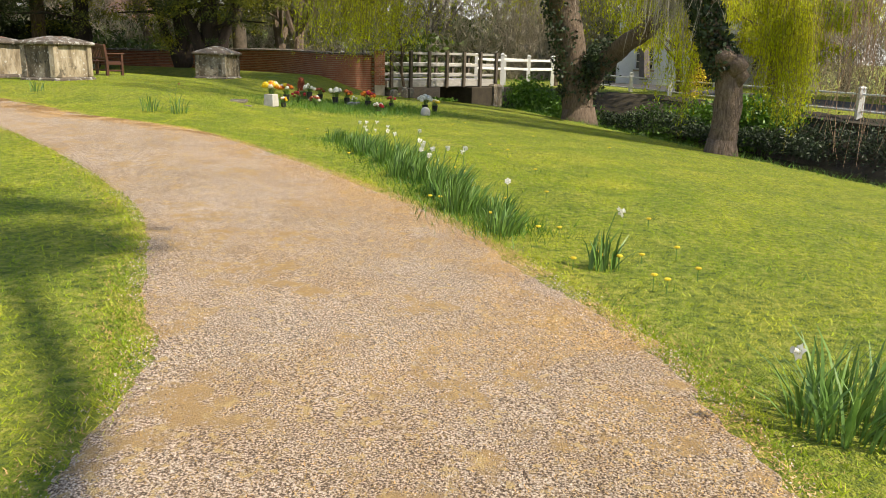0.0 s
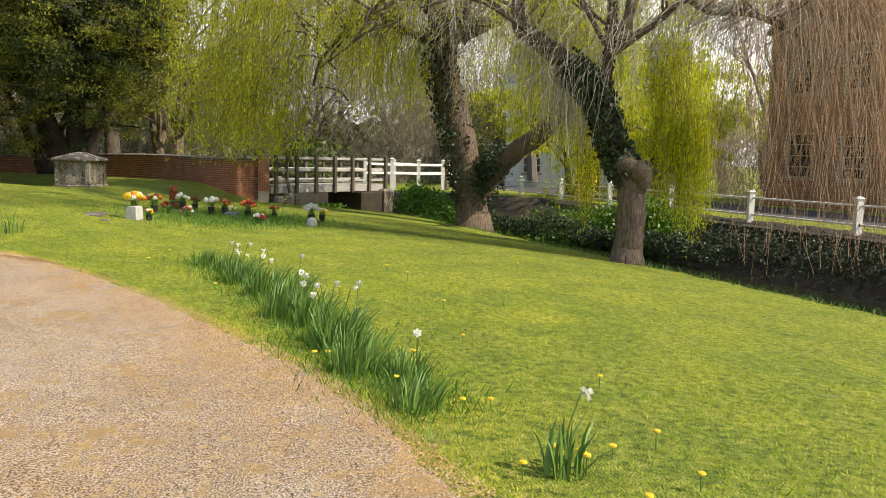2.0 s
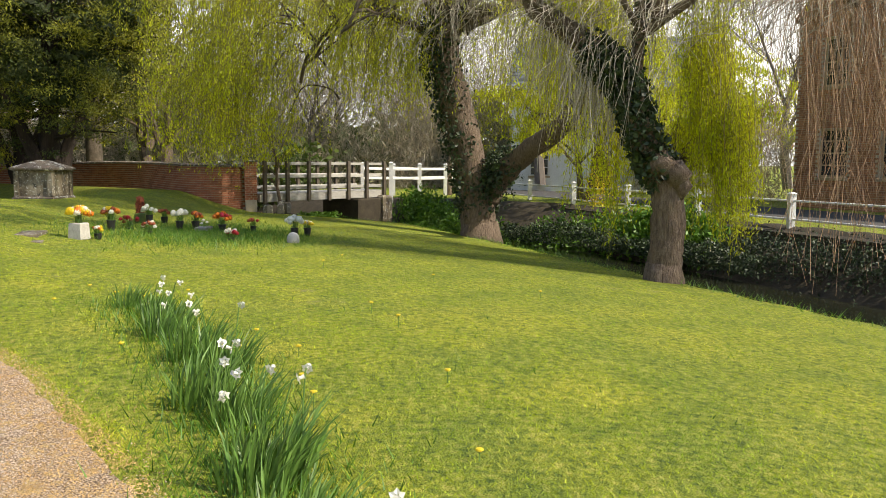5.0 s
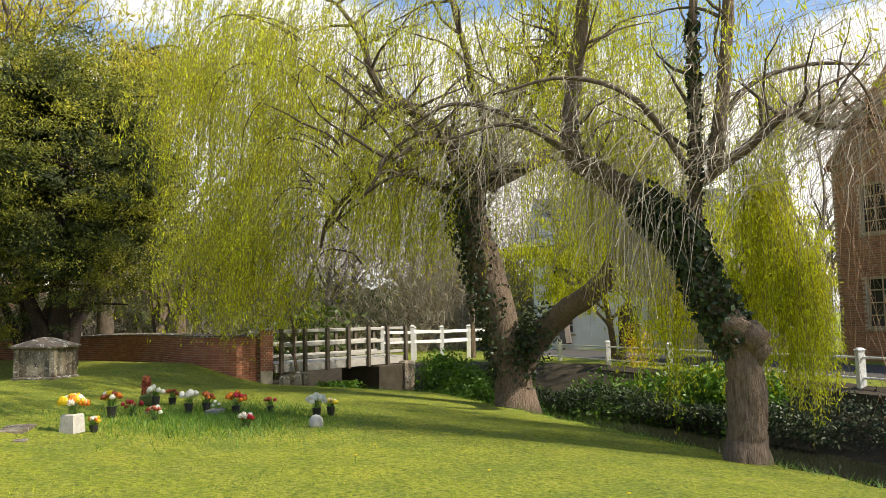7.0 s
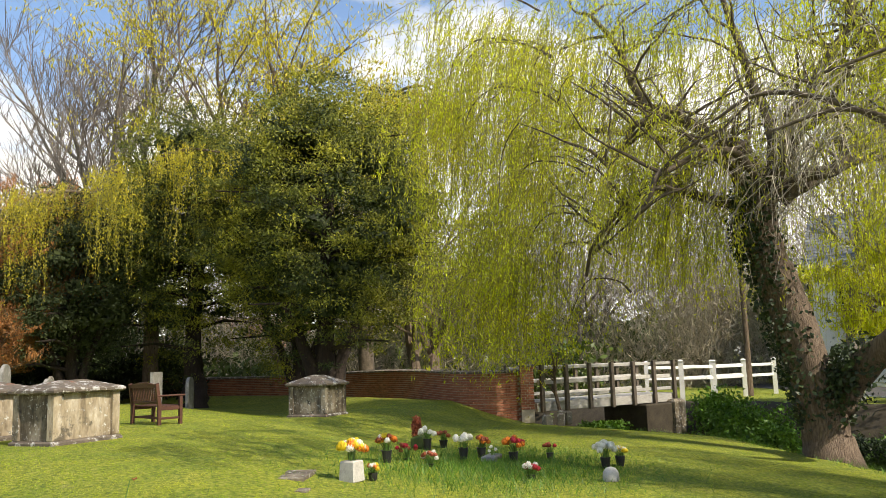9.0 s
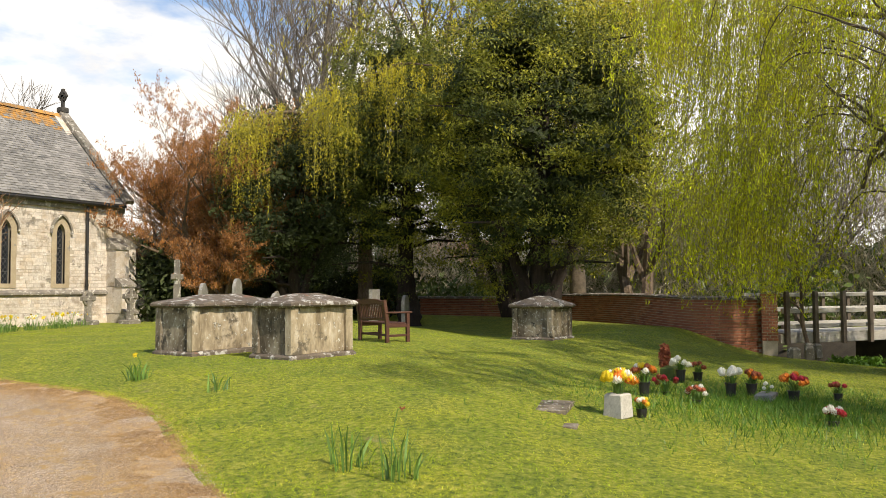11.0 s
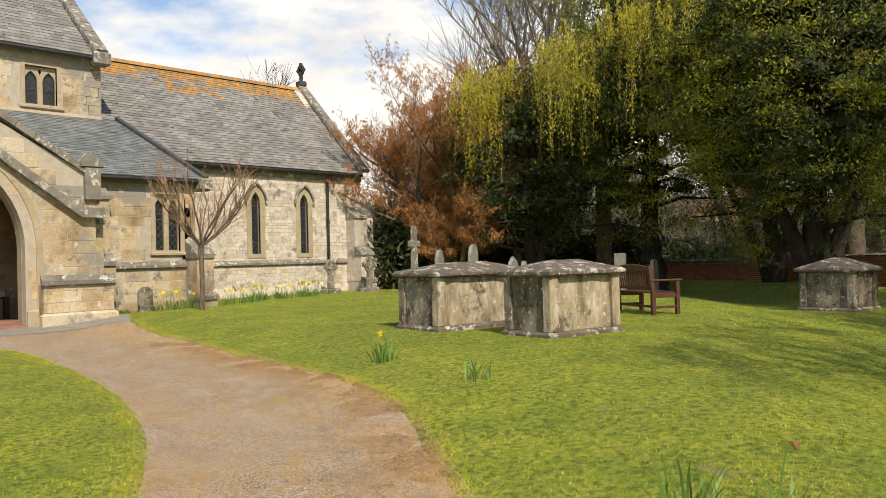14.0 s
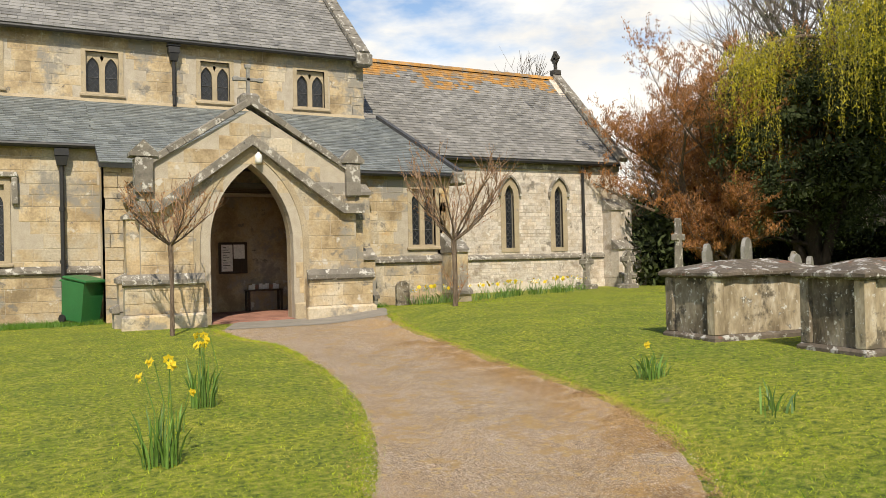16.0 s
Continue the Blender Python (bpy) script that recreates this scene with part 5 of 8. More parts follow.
def rail_fence(name, pts, label, post_h=1.05, rails=(0.9, 0.48), gap=0, post=0.09, material="white_paint", rail_r=0.028, square=False):
    t = thing(name, I4, label, "fence")
    for i, p in enumerate(pts):
        z = p[2]
        b = Build().box(p[0] - post / 2, p[0] + post / 2, p[1] - post / 2, p[1] + post / 2, z - 0.4, z + post_h, bevel=0.01)
        b.box(p[0] - post * 0.65, p[0] + post * 0.65, p[1] - post * 0.65, p[1] + post * 0.65, z + post_h, z + post_h + 0.05, taper=0.4)
        b.part("post", M[material], t)
        if i + 1 < len(pts):
            q = pts[i + 1]
            for r in rails:
                a_, c_ = Vector((p[0], p[1], p[2] + r)), Vector((q[0], q[1], q[2] + r))
                if square:
                    d = (c_ - a_)
                    m = Matrix.Translation(a_) @ d.to_track_quat("X", "Z").to_matrix().to_4x4()
                    Build().box(0, d.length, -0.025, 0.025, -0.055, 0.055, m, bevel=0.008).part("rail", M[material], t)
                else:
                    Build().tube([a_, c_], [rail_r, rail_r], 8).part("rail", M[material], t)
    return t


rail_fence("white_fence", [(23.9, -9.9, -0.1), (25.3, -11.1, -0.15), (26.8, -12.3, -0.15), (28.4, -13.6, -0.15)], "white painted post and rail fence beyond the footbridge", 1.22, (1.02, 0.62), square=True, post=0.16)
rail_fence("white_fence", [(24.7, -8.7, -0.1), (26.3, -10.0, -0.15), (28.0, -11.2, -0.15), (30.0, -12.6, -0.15)], "white painted post and rail fence along the lane", 1.2, (1.0, 0.6), square=True, post=0.14)
fl = [(-6.83 + i * 3.28, -24.61 + i * 1.02, -0.36) for i in range(11)]
rail_fence("roadside_railing", fl, "white painted tubular railing on the far stream bank", 0.82, (0.66, 0.22), post=0.15, rail_r=0.026)


# ---- trees ----
def hair(name, P, r0, r1, material, parent=None, label=""):
    """Thin three-sided stems along the lines P (stems, points, 3), as one mesh."""
    N, K, _ = P.shape
    tri = np.array([(1, 0, 0.35), (-0.5, 0.87, 0.3), (-0.5, -0.87, -0.65)])
    rad = (r0 + (r1 - r0) * np.linspace(0, 1, K))[None, :, None, None]
    v = (P[:, :, None, :] + tri[None, None] * rad).reshape(-1, 3)
    base = (np.arange(N)[:, None, None] * K * 3 + np.arange(K - 1)[None, :, None] * 3)
    j = np.arange(3)[None, None, :]
    j2 = (j + 1) % 3
    f = np.stack([base + j, base + j2, base + 3 + j2, base + 3 + j], -1).reshape(-1, 4)
    me = bpy.data.meshes.new(name)
    me.vertices.add(len(v))
    me.vertices.foreach_set("co", v.astype(np.float32).ravel())
    me.loops.add(f.size)
    me.loops.foreach_set("vertex_index", f.astype(np.int32).ravel())
    me.polygons.add(len(f))
    me.polygons.foreach_set("loop_start", np.arange(0, f.size, 4, dtype=np.int32))
    me.update(calc_edges=True)
    ob = link(name, me, material, parent, label)
    ob["kind"] = "stuff"
    return ob


def hang(rng, starts, out, reach, bottom, K=12, sway=0.12, rise=0.25):
    """Lines that spring outward from the starts, arch over and hang down to the height bottom."""
    N = len(starts)
    t = np.linspace(0, 1, K)[None, :, None]
    o = np.concatenate([out, np.zeros((N, 1))], 1)[:, None, :] * reach[:, None, None]
    drop = (starts[:, 2] - bottom)[:, None, None]
    P = starts[:, None, :] + o * (1 - np.exp(-3.2 * t)) + np.array([0, 0, 1.0]) * (rise * reach[:, None, None] * np.sin(np.pi * np.minimum(t * 1.6, 1)) - drop * t ** 1.5)
    ph = rng.uniform(0, 6.28, (N, 1, 2))
    P[:, :, :2] += sway * t * np.sin(ph + t * rng.uniform(2, 6, (N, 1, 1)))
    return P


def strand_leaves(name, P, per, size, rng, material, parent, start=0.25, spread=0.05):
    N, K, _ = P.shape
    t = rng.uniform(start, 0.999, (N, per)) * (K - 1)
    i = np.floor(t).astype(int)
    f = (t - i)[..., None]
    rows = np.arange(N)[:, None]
    pts = (P[rows, i] * (1 - f) + P[rows, i + 1] * f).reshape(-1, 3) + rng.normal(0, spread, (N * per, 3))
    n = len(pts)
    d = rng.normal(size=(n, 3)) * 0.55
    d[:, 2] -= 1.0
    d /= np.linalg.norm(d, axis=1)[:, None]
    u = np.cross(d, rand_dirs(rng, n))
    u /= np.linalg.norm(u, axis=1)[:, None]
    s = size * rng.uniform(0.6, 1.4, n)[:, None]
    ob = cards(name, pts, u * s * 0.30, d * s, material, parent)
    ob["kind"] = "stuff"
    return ob


def limb(b, pts, r0, r1, rnd, sides=10, n=6, wob=0.16):
    line = bez(pts, n)
    m = len(line)
    b.tube(line, [(r0 + (r1 - r0) * (i / (m - 1))) for i in range(m)], sides, True, wob, rnd)
    return line


def ivy_on(name, lines, rng, n, radius, parent, lean=(0, 0, 0)):
    P = []
    for line, share in lines:
        k = int(n * share)
        idx = rng.integers(0, len(line) - 1, k)
        f = rng.random((k, 1))
        c = line[idx] * (1 - f) + line[idx + 1] * f
        d = rand_dirs(rng, k) + np.array(lean)
        d /= np.linalg.norm(d, axis=1)[:, None]
        P.append(c + d * radius * rng.uniform(0.75, 1.25, (k, 1)))
    P = np.vstack(P)
    return leaves(name, P, 0.055, rng, M["ivy"], parent, 0.3, 1.3, "dark glossy ivy leaves")


def boughs(tree, rnd, starts, n, length, up, spread, r):
    """Irregular secondary limbs; returns points along them."""
    pts = []
    for s0 in starts:
        for _ in range(n):
            a = rnd.uniform(0, 6.283)
            L = length * rnd.uniform(0.6, 1.25)
            p = Vector(s0)
            d = Vector((math.cos(a) * spread, math.sin(a) * spread, up * rnd.uniform(0.3, 1.2))).normalized()
            line = [p.copy()]
            for k in range(7):
                d = (d + Vector((rnd.gauss(0, 0.22), rnd.gauss(0, 0.22), rnd.gauss(0.02, 0.16)))).normalized()
                p = p + d * L / 7
                line.append(p.copy())
            Build().tube(line, [r * (1 - 0.85 * i / 7) for i in range(8)], 6, False).part("bough", M["bough"], tree)
            pts += [tuple(q) for q in line[2:]]
    return pts


rnd = random.Random(31)
# the willow by the footbridge
w1 = thing("weeping_willow", pose(12.0, -12.2, -0.85), "old weeping willow with ivy-clad trunk and fresh yellow-green leaves", "tree", "willows")
L1 = lambda pts: [(x - 12.0, y + 12.2, z + 0.85) for x, y, z in pts]
b = Build()
trunk1 = limb(b, L1([(12, -12.32, -1.0), (12, -12.3, -0.6), (12, -12.22, 0.35), (12, -11.9, 1.7), (12, -11.6, 2.9), (12, -11.35, 3.9), (12, -11.45, 4.7)]), 0.50, 0.34, rnd, 16)
b.tube(L1([(12, -12.35, -1.05), (12, -12.32, -0.75), (12, -12.3, -0.4)]), [0.66, 0.54, 0.48], 16, True, 0.15, rnd)
fork1 = limb(b, L1([(12, -12.5, 0.2), (11.8, -12.85, 0.8), (11.0, -13.4, 1.45), (10.0, -13.95, 1.95), (9.2, -14.3, 2.7), (8.6, -14.6, 3.8)]), 0.34, 0.16, rnd, 12)
tops1 = []
for pts, r in (([(12, -11.4, 4.0), (12, -10.95, 5.2), (11.7, -10.3, 6.2), (11.4, -9.7, 6.6), (11.3, -8.9, 6.3), (11.2, -8.3, 5.4)], 0.17), ([(12, -11.7, 4.6), (12.1, -12.2, 6.4), (12.3, -12.9, 7.4), (12.6, -13.7, 8.5), (12.8, -14.0, 10.0)], 0.19),
               ([(12, -11.8, 4.5), (12.0, -12.9, 5.1), (12.1, -13.8, 5.8), (12.2, -14.1, 7.4), (12.4, -13.5, 8.8)], 0.17), ([(12, -11.2, 4.2), (12.2, -10.2, 4.8), (12.4, -9.2, 5.1), (12.5, -8.2, 4.4), (12.6, -7.6, 3.2)], 0.13),
               ([(12, -11.5, 4.8), (12.4, -11.0, 6.0), (12.8, -10.2, 6.6), (13.3, -9.3, 7.2), (13.6, -8.7, 8.8), (13.8, -8.0, 10.0)], 0.18), ([(12, -11.5, 4.4), (11.3, -11.0, 5.4), (10.6, -10.2, 5.4), (10.1, -9.3, 4.9), (9.9, -8.8, 4.0)], 0.11),
               ([(12, -11.6, 4.8), (12.7, -11.8, 6.6), (13.0, -11.4, 8.4), (13.3, -11.0, 10.4)], 0.16), ([(12, -11.6, 4.4), (13.2, -11.4, 5.6), (14.4, -10.0, 6.6), (15.6, -8.2, 7.4), (16.4, -6.2, 7.8)], 0.15),
               ([(12, -11.9, 4.6), (12.9, -13.0, 5.2), (13.6, -14.4, 5.6), (14.0, -15.6, 5.2)], 0.12), ([(12, -11.6, 4.6), (11.2, -12.2, 5.8), (10.4, -12.9, 6.6), (9.8, -13.7, 7.2)], 0.12)):
    lb = Build()
    line = L1(pts)
    kinked = [line[0]]
    for a_, c_ in zip(line, line[1:]):
        kinked += [tuple((a_[q] + c_[q]) / 2 + rnd.gauss(0, 0.10) for q in range(3)), c_]
    tops1 += [tuple(q) for q in limb(lb, kinked, r, r * 0.30, rnd, 8, 4, 0.25)[8:]]
    lb.part("limb", M["bough"], w1, "", True)
tw1 = boughs(w1, rnd, [tops1[i] for i in range(0, len(tops1), 4)], 2, 2.2, 0.75, 1.0, 0.045)
b.part("trunk", M["bark"], w1, "furrowed brown willow trunk", True)
rng1 = np.random.default_rng(11)
ivy_on("ivy", [(trunk1[10:], 0.62), (fork1[:10], 0.38)], rng1, 5200, 0.56, w1, (-0.2, 0.75, 0))


def curtain(tree, rng, pool, n, centre, reach, lo, hi, per, size, leaf, stem, clump=9, span=0.5, K=12, spread=0.05, rise=0.25, r0=0.010, floor=2.3, sway=0.12):
    """Hanging withies in clumps, outward from the middle of the crown, with leaves along them."""
    pool = np.array(pool)
    heads = pool[rng.integers(0, len(pool), max(1, n // clump))]
    heads = np.repeat(heads, clump, 0)
    N = len(heads)
    st = heads + rng.normal(0, span, (N, 3)) * np.array([1, 1, 0.4])
    out = st[:, :2] - np.array(centre)[None]
    out = out / (np.linalg.norm(out, axis=1)[:, None] + 0.3) + rng.normal(0, 0.35, (N, 2))
    drop = np.repeat(rng.uniform(lo, hi, N // clump), clump) * rng.uniform(0.6, 1.2, N)
    bot = np.maximum(st[:, 2] - drop, floor + rng.normal(0.3, 0.3, N))
    P = hang(rng, st, out, rng.uniform(0.4, 1.0, N) * reach, bot, K, sway, rise)
    hair("hanging_growth", P[:, np.unique(np.linspace(0, K - 1, 7).round().astype(int))], r0, 0.003, stem, tree)
    if leaf:
        strand_leaves("foliage", P, per, size, rng, leaf, tree, spread=spread)
    return P


pool1 = tw1 + tops1
curtain(w1, rng1, pool1, 900, (0, 0), 1.0, 0.7, 2.2, 22, 0.046, M["willow_leaf"], M["withy"], 7, 0.5, r0=0.008)
# the dense cascade on the side towards the church
casc = [(2.2 + 1.5 * math.sin(i * 2.1), 5.0 + 3.0 * ((i * 0.37) % 1.0), 3.6 + 8.0 * ((i * 0.618) % 1.0)) for i in range(60)]
for i in range(0, 60, 4):
    b = Build()
    p = casc[i]
    q = Vector(p) * 0.6 + Vector((0.4, 1.6, p[2] * 0.8 + 1.0)) * 0.4
    limb(b, [q, q.lerp(Vector(p), 0.3) + Vector((0.1, -0.1, 0.35)), q.lerp(Vector(p), 0.65) + Vector((-0.1, 0.1, 0.45)), p, Vector(p) + Vector((0.1, 0.3, -0.7))], 0.028, 0.008, rnd, 5, 4)
    b.part("bough", M["bough"], w1)
curtain(w1, rng1, casc, 1700, (0.5, 2.0), 1.0, 1.4, 3.4, 36, 0.050, M["willow_leaf"], M["withy"], 10, 0.55, r0=0.007, floor=1.7)
midw = [(1.2 + 1.8 * math.sin(i * 2.9), 0.8 + 4.6 * ((i * 0.41) % 1.0), 4.8 + 3.0 * ((i * 0.618) % 1.0)) for i in range(40)]
curtain(w1, rng1, midw, 560, (0.5, 0.0), 0.9, 0.8, 2.4, 26, 0.046, M["willow_leaf"], M["withy"], 7, 0.45, r0=0.007)
hi1 = [(1.0 + 2.6 * math.sin(i * 1.7), -4 + 10.5 * ((i * 0.618) % 1.0), 8.4 + 3.4 * ((i * 0.37) % 1.0)) for i in range(60)]
curtain(w1, rng1, hi1, 1000, (0, 0), 0.8, 0.6, 2.0, 30, 0.050, M["willow_leaf"], M["withy"], 9, 0.7, r0=0.007)
back1 = [(3.2 + 2.6 * ((i * 0.618) % 1.0), -6.0 + 11.0 * ((i * 0.37) % 1.0), 5.4 + 6.2 * ((i * 0.73) % 1.0)) for i in range(70)]
curtain(w1, rng1, back1, 1150, (2, 0), 0.8, 1.0, 2.8, 30, 0.056, M["willow_leaf"], M["withy"], 9, 0.6, r0=0.007, floor=3.2)
grey1 = [tuple(p) for p in trunk1[-6:]] + [(0.3 * i - 1.5, 0.25 * math.sin(i) + 0.2, 5.9 + 0.2 * math.cos(i * 3)) for i in range(11)]
curtain(w1, rng1, grey1, 60, (0, 0), 2.0, 0.1, 1.0, 0, 0, None, M["twig"], 5, 0.3, 10, rise=0.6, r0=0.013)
curtain(w1, rng1, grey1, 45, (0, 0), 0.8, 0.8, 1.8, 0, 0, None, M["twig"], 5, 0.3, 10, rise=0.6, r0=0.006)

# the leaning willow at the water's edge
w2 = thing("weeping_willow", pose(3.7, -14.45, -0.72), "leaning willow with ivy, bare grey twigs and trailing green withies", "tree", "willows")
L2 = lambda pts: [(x - 3.7, y + 14.45, z + 0.72) for x, y, z in pts]
b = Build()
t2 = limb(b, L2([(3.7, -14.45, -0.95), (3.7, -14.46, -0.4), (3.7, -14.5, 0.2), (3.7, -14.44, 0.75), (3.72, -14.30, 1.1), (3.8, -14.04, 1.68), (3.9, -13.82, 2.35), (4.0, -13.5, 2.75)]), 0.275, 0.23, rnd, 16, wob=0.2)
b.tube(L2([(3.7, -14.45, -1.0), (3.7, -14.45, -0.72), (3.7, -14.46, -0.45)]), [0.38, 0.32, 0.28], 16, True, 0.2, rnd)
for zz, yy, r in ((1.0, -14.5, 0.24), (1.15, -14.25, 0.22), (0.8, -14.6, 0.16)):
    b.tube(L2([(3.55, yy, zz - 0.2), (3.5, yy - 0.05, zz), (3.55, yy, zz + 0.18)]), [r * 0.5, r, r * 0.5], 10, True, 0.3, rnd)
arm = limb(b, L2([(3.95, -13.7, 2.5), (4.1, -13.2, 3.05), (4.3, -12.7, 3.45), (4.5, -12.35, 3.8), (4.7, -12.4, 4.7), (4.8, -12.6, 5.8), (4.9, -12.8, 7.4)]), 0.22, 0.09, rnd, 10)
up2 = limb(b, L2([(3.85, -13.95, 2.1), (3.8, -13.95, 3.1), (3.7, -13.97, 4.2), (3.7, -14.0, 5.4), (3.8, -14.2, 7.4)]), 0.11, 0.05, rnd, 10)
right2 = limb(b, L2([(3.75, -14.0, 3.2), (3.6, -14.7, 3.7), (3.4, -15.2, 4.12), (3.3, -15.65, 3.9), (3.2, -16.4, 3.85), (3.1, -17.2, 3.5)]), 0.09, 0.03, rnd, 8)
tall2 = limb(b, L2([(3.65, -14.2, 3.4), (3.6, -14.43, 5.0), (3.6, -14.6, 6.6), (3.7, -14.9, 8.0)]), 0.11, 0.05, rnd, 8)
tops2 = [tuple(p) for ln in (arm[14:], up2[8:], right2[6:], tall2[4:]) for p in ln]
tw2 = boughs(w2, rnd, tops2[::3], 2, 1.5, 0.9, 1.0, 0.032)
b.part("trunk", M["bark"], w2, "furrowed willow trunk with cut burrs", True)
ivy_on("ivy", [(t2[22:], 0.75), (arm[:6], 0.25)], rng1, 4600, 0.31, w2, (-0.4, 0.2, 0))
ivy_on("ivy", [(up2[2:20], 1.0)], rng1, 1100, 0.09, w2, (0, 0, 0))
side2 = []
for pts in ([(4.1, -13.2, 3.0), (3.9, -12.2, 3.7), (3.8, -11.3, 4.1), (3.8, -10.4, 3.9)], [(4.4, -12.6, 3.5), (4.8, -11.6, 4.4), (4.8, -10.6, 4.7), (4.9, -9.9, 4.4)], [(3.7, -13.9, 3.3), (3.3, -13.0, 4.3), (3.2, -12.0, 4.6), (3.3, -11.0, 4.4)], [(3.7, -14.0, 3.5), (3.9, -14.8, 4.6), (4.0, -15.8, 5.0), (4.0, -16.8, 5.0)]):
    lb = Build()
    side2 += [tuple(p) for p in limb(lb, L2(pts), 0.055, 0.018, rnd, 6, 6, 0.2)]
    lb.part("limb", M["bough"], w2, "", True)
pool2 = tops2 + tw2
knuckle = [tuple(p) for p in t2[-8:]] + [tuple(p) for p in up2[4:10]] + [tuple(p) for p in arm[:14]]
curtain(w2, rng1, knuckle, 330, (0, 0), 0.55, 0.6, 1.5, 0, 0, None, M["twig"], 7, 0.22, 10, rise=0.5, r0=0.006, floor=1.6)
spread2 = [(0.6 * math.cos(i), 1.2 - 0.24 * i + 0.4 * math.sin(i * 2), 4.4 + 0.5 * math.sin(i * 1.9)) for i in range(14)]
curtain(w2, rng1, spread2, 80, (0, 0.6), 1.4, 0.2, 0.8, 0, 0, None, M["twig"], 6, 0.3, 10, rise=0.5, r0=0.008)
over = [(-0.9 + 0.9 * ((i * 0.618) % 1.0), -1.25 - 0.10 * i, 4.3 + 0.8 * ((i * 0.37) % 1.0)) for i in range(30)]
curtain(w2, rng1, over, 600, (0.3, 1.4), 1.9, 2.2, 5.4, 4, 0.024, M["copper"], M["twig_brown"], 7, 0.30, 14, rise=0.5, r0=0.0052, floor=0.0, sway=0.45)
high2 = [(0.2 + 1.5 * ((i * 0.618) % 1.0), -1.0 - 0.16 * i, 6.2 + 1.2 * ((i * 0.37) % 1.0)) for i in range(20)]
curtain(w2, rng1, high2, 170, (0.0, 0.4), 1.4, 1.2, 3.4, 0, 0, None, M["twig"], 5, 0.30, 14, rise=0.5, r0=0.0045, floor=1.0, sway=0.30)
curtain(w2, rng1, [tuple(p) for p in right2[10:]], 60, (0.0, 0.3), 1.6, 0.6, 1.8, 0, 0, None, M["twig"], 5, 0.2, 12, rise=0.6, r0=0.006, floor=0.8)
green2 = [(1.9 + 0.5 * math.sin(i * 2.2), -1.05 - 0.75 * ((i * 0.618) % 1.0), 2.6 + 4.6 * ((i * 0.37) % 1.0)) for i in range(24)]
curtain(w2, rng1, green2, 420, (1.7, -0.7), 0.30, 1.4, 3.0, 60, 0.044, M["willow_leaf"], M["withy"], 9, 0.2, 12, r0=0.006, floor=0.2)
between2 = [(1.0 + 4.0 * ((i * 0.618) % 1.0), 0.2 + 1.6 * ((i * 0.37) % 1.0), 4.0 + 2.6 * ((i * 0.29) % 1.0)) for i in range(30)]
curtain(w2, rng1, between2, 420, (2.5, 1.0), 0.6, 1.0, 2.8, 26, 0.044, M["willow_leaf"], M["withy"], 7, 0.35, 12, r0=0.006, floor=1.6)
low2 = [(0.9 + 0.2 * i, 0.3 + 0.15 * math.sin(i * 2), 2.7) for i in range(5)]
curtain(w2, rng1, low2, 70, (0.6, 0.2), 0.6, 1.2, 2.4, 55, 0.044, M["willow_leaf"], M["withy"], 6, 0.25, 12, r0=0.006, floor=0.3)
curtain(w2, rng1, [p for p in pool2 if p[2] > 5.6], 300, (0, 0), 0.9, 0.6, 1.6, 22, 0.044, M["willow_leaf"], M["withy"], 6, 0.4, 10, r0=0.007)

# the high spreading crown of the leaning willow
for pts in ([(4.9, -12.8, 7.2), (4.4, -12.2, 8.6), (3.2, -11.6, 9.8), (1.8, -11.0, 10.8)], [(4.9, -12.8, 7.2), (5.6, -12.0, 8.8), (6.6, -11.2, 10.0), (7.8, -10.8, 10.8)], [(3.8, -14.2, 7.2), (3.0, -13.6, 8.8), (1.6, -13.0, 9.8), (0.4, -12.6, 10.4)], [(3.7, -14.8, 7.8), (4.6, -14.0, 9.4), (5.6, -13.4, 10.4), (6.8, -13.0, 11.0)]):
    lb = Build()
    limb(lb, L2(pts), 0.08, 0.02, rnd, 7)
    lb.part("limb", M["bough"], w2, "", True)
crown2 = [(-3.4 + 8.2 * ((i * 0.618) % 1.0), 0.2 + 4.2 * ((i * 0.37) % 1.0), 9.6 + 2.4 * ((i * 0.73) % 1.0)) for i in range(56)]
curtain(w2, rng1, crown2, 620, (0.6, 2.0), 0.7, 0.6, 1.6, 34, 0.056, M["willow_leaf"], M["withy"], 11, 0.40, 10, r0=0.007)


def tangle(tree, starts, n, length, rng, material, r=0.012, K=9, droop=0.05):
    """Long bare shoots that wander sideways, arch over and cross one another."""
    s0 = np.array(starts)[rng.integers(0, len(starts), n)] + rng.normal(0, 0.12, (n, 3))
    a = rng.uniform(0, 6.283, n)
    d = np.stack([np.cos(a), np.sin(a), rng.uniform(-0.1, 0.9, n)], 1)
    step = (length * rng.uniform(0.4, 1.2, n) / (K - 1))[:, None]
    P = [s0]
    for k in range(K - 1):
        d = d + rng.normal(0, 0.28, (n, 3))
        d[:, 2] -= droop * (1 + k * 0.8)
        d /= np.linalg.norm(d, axis=1)[:, None]
        P.append(P[-1] + d * step)
    return hair("bare_growth", np.stack(P, 1), r, 0.003, material, tree)


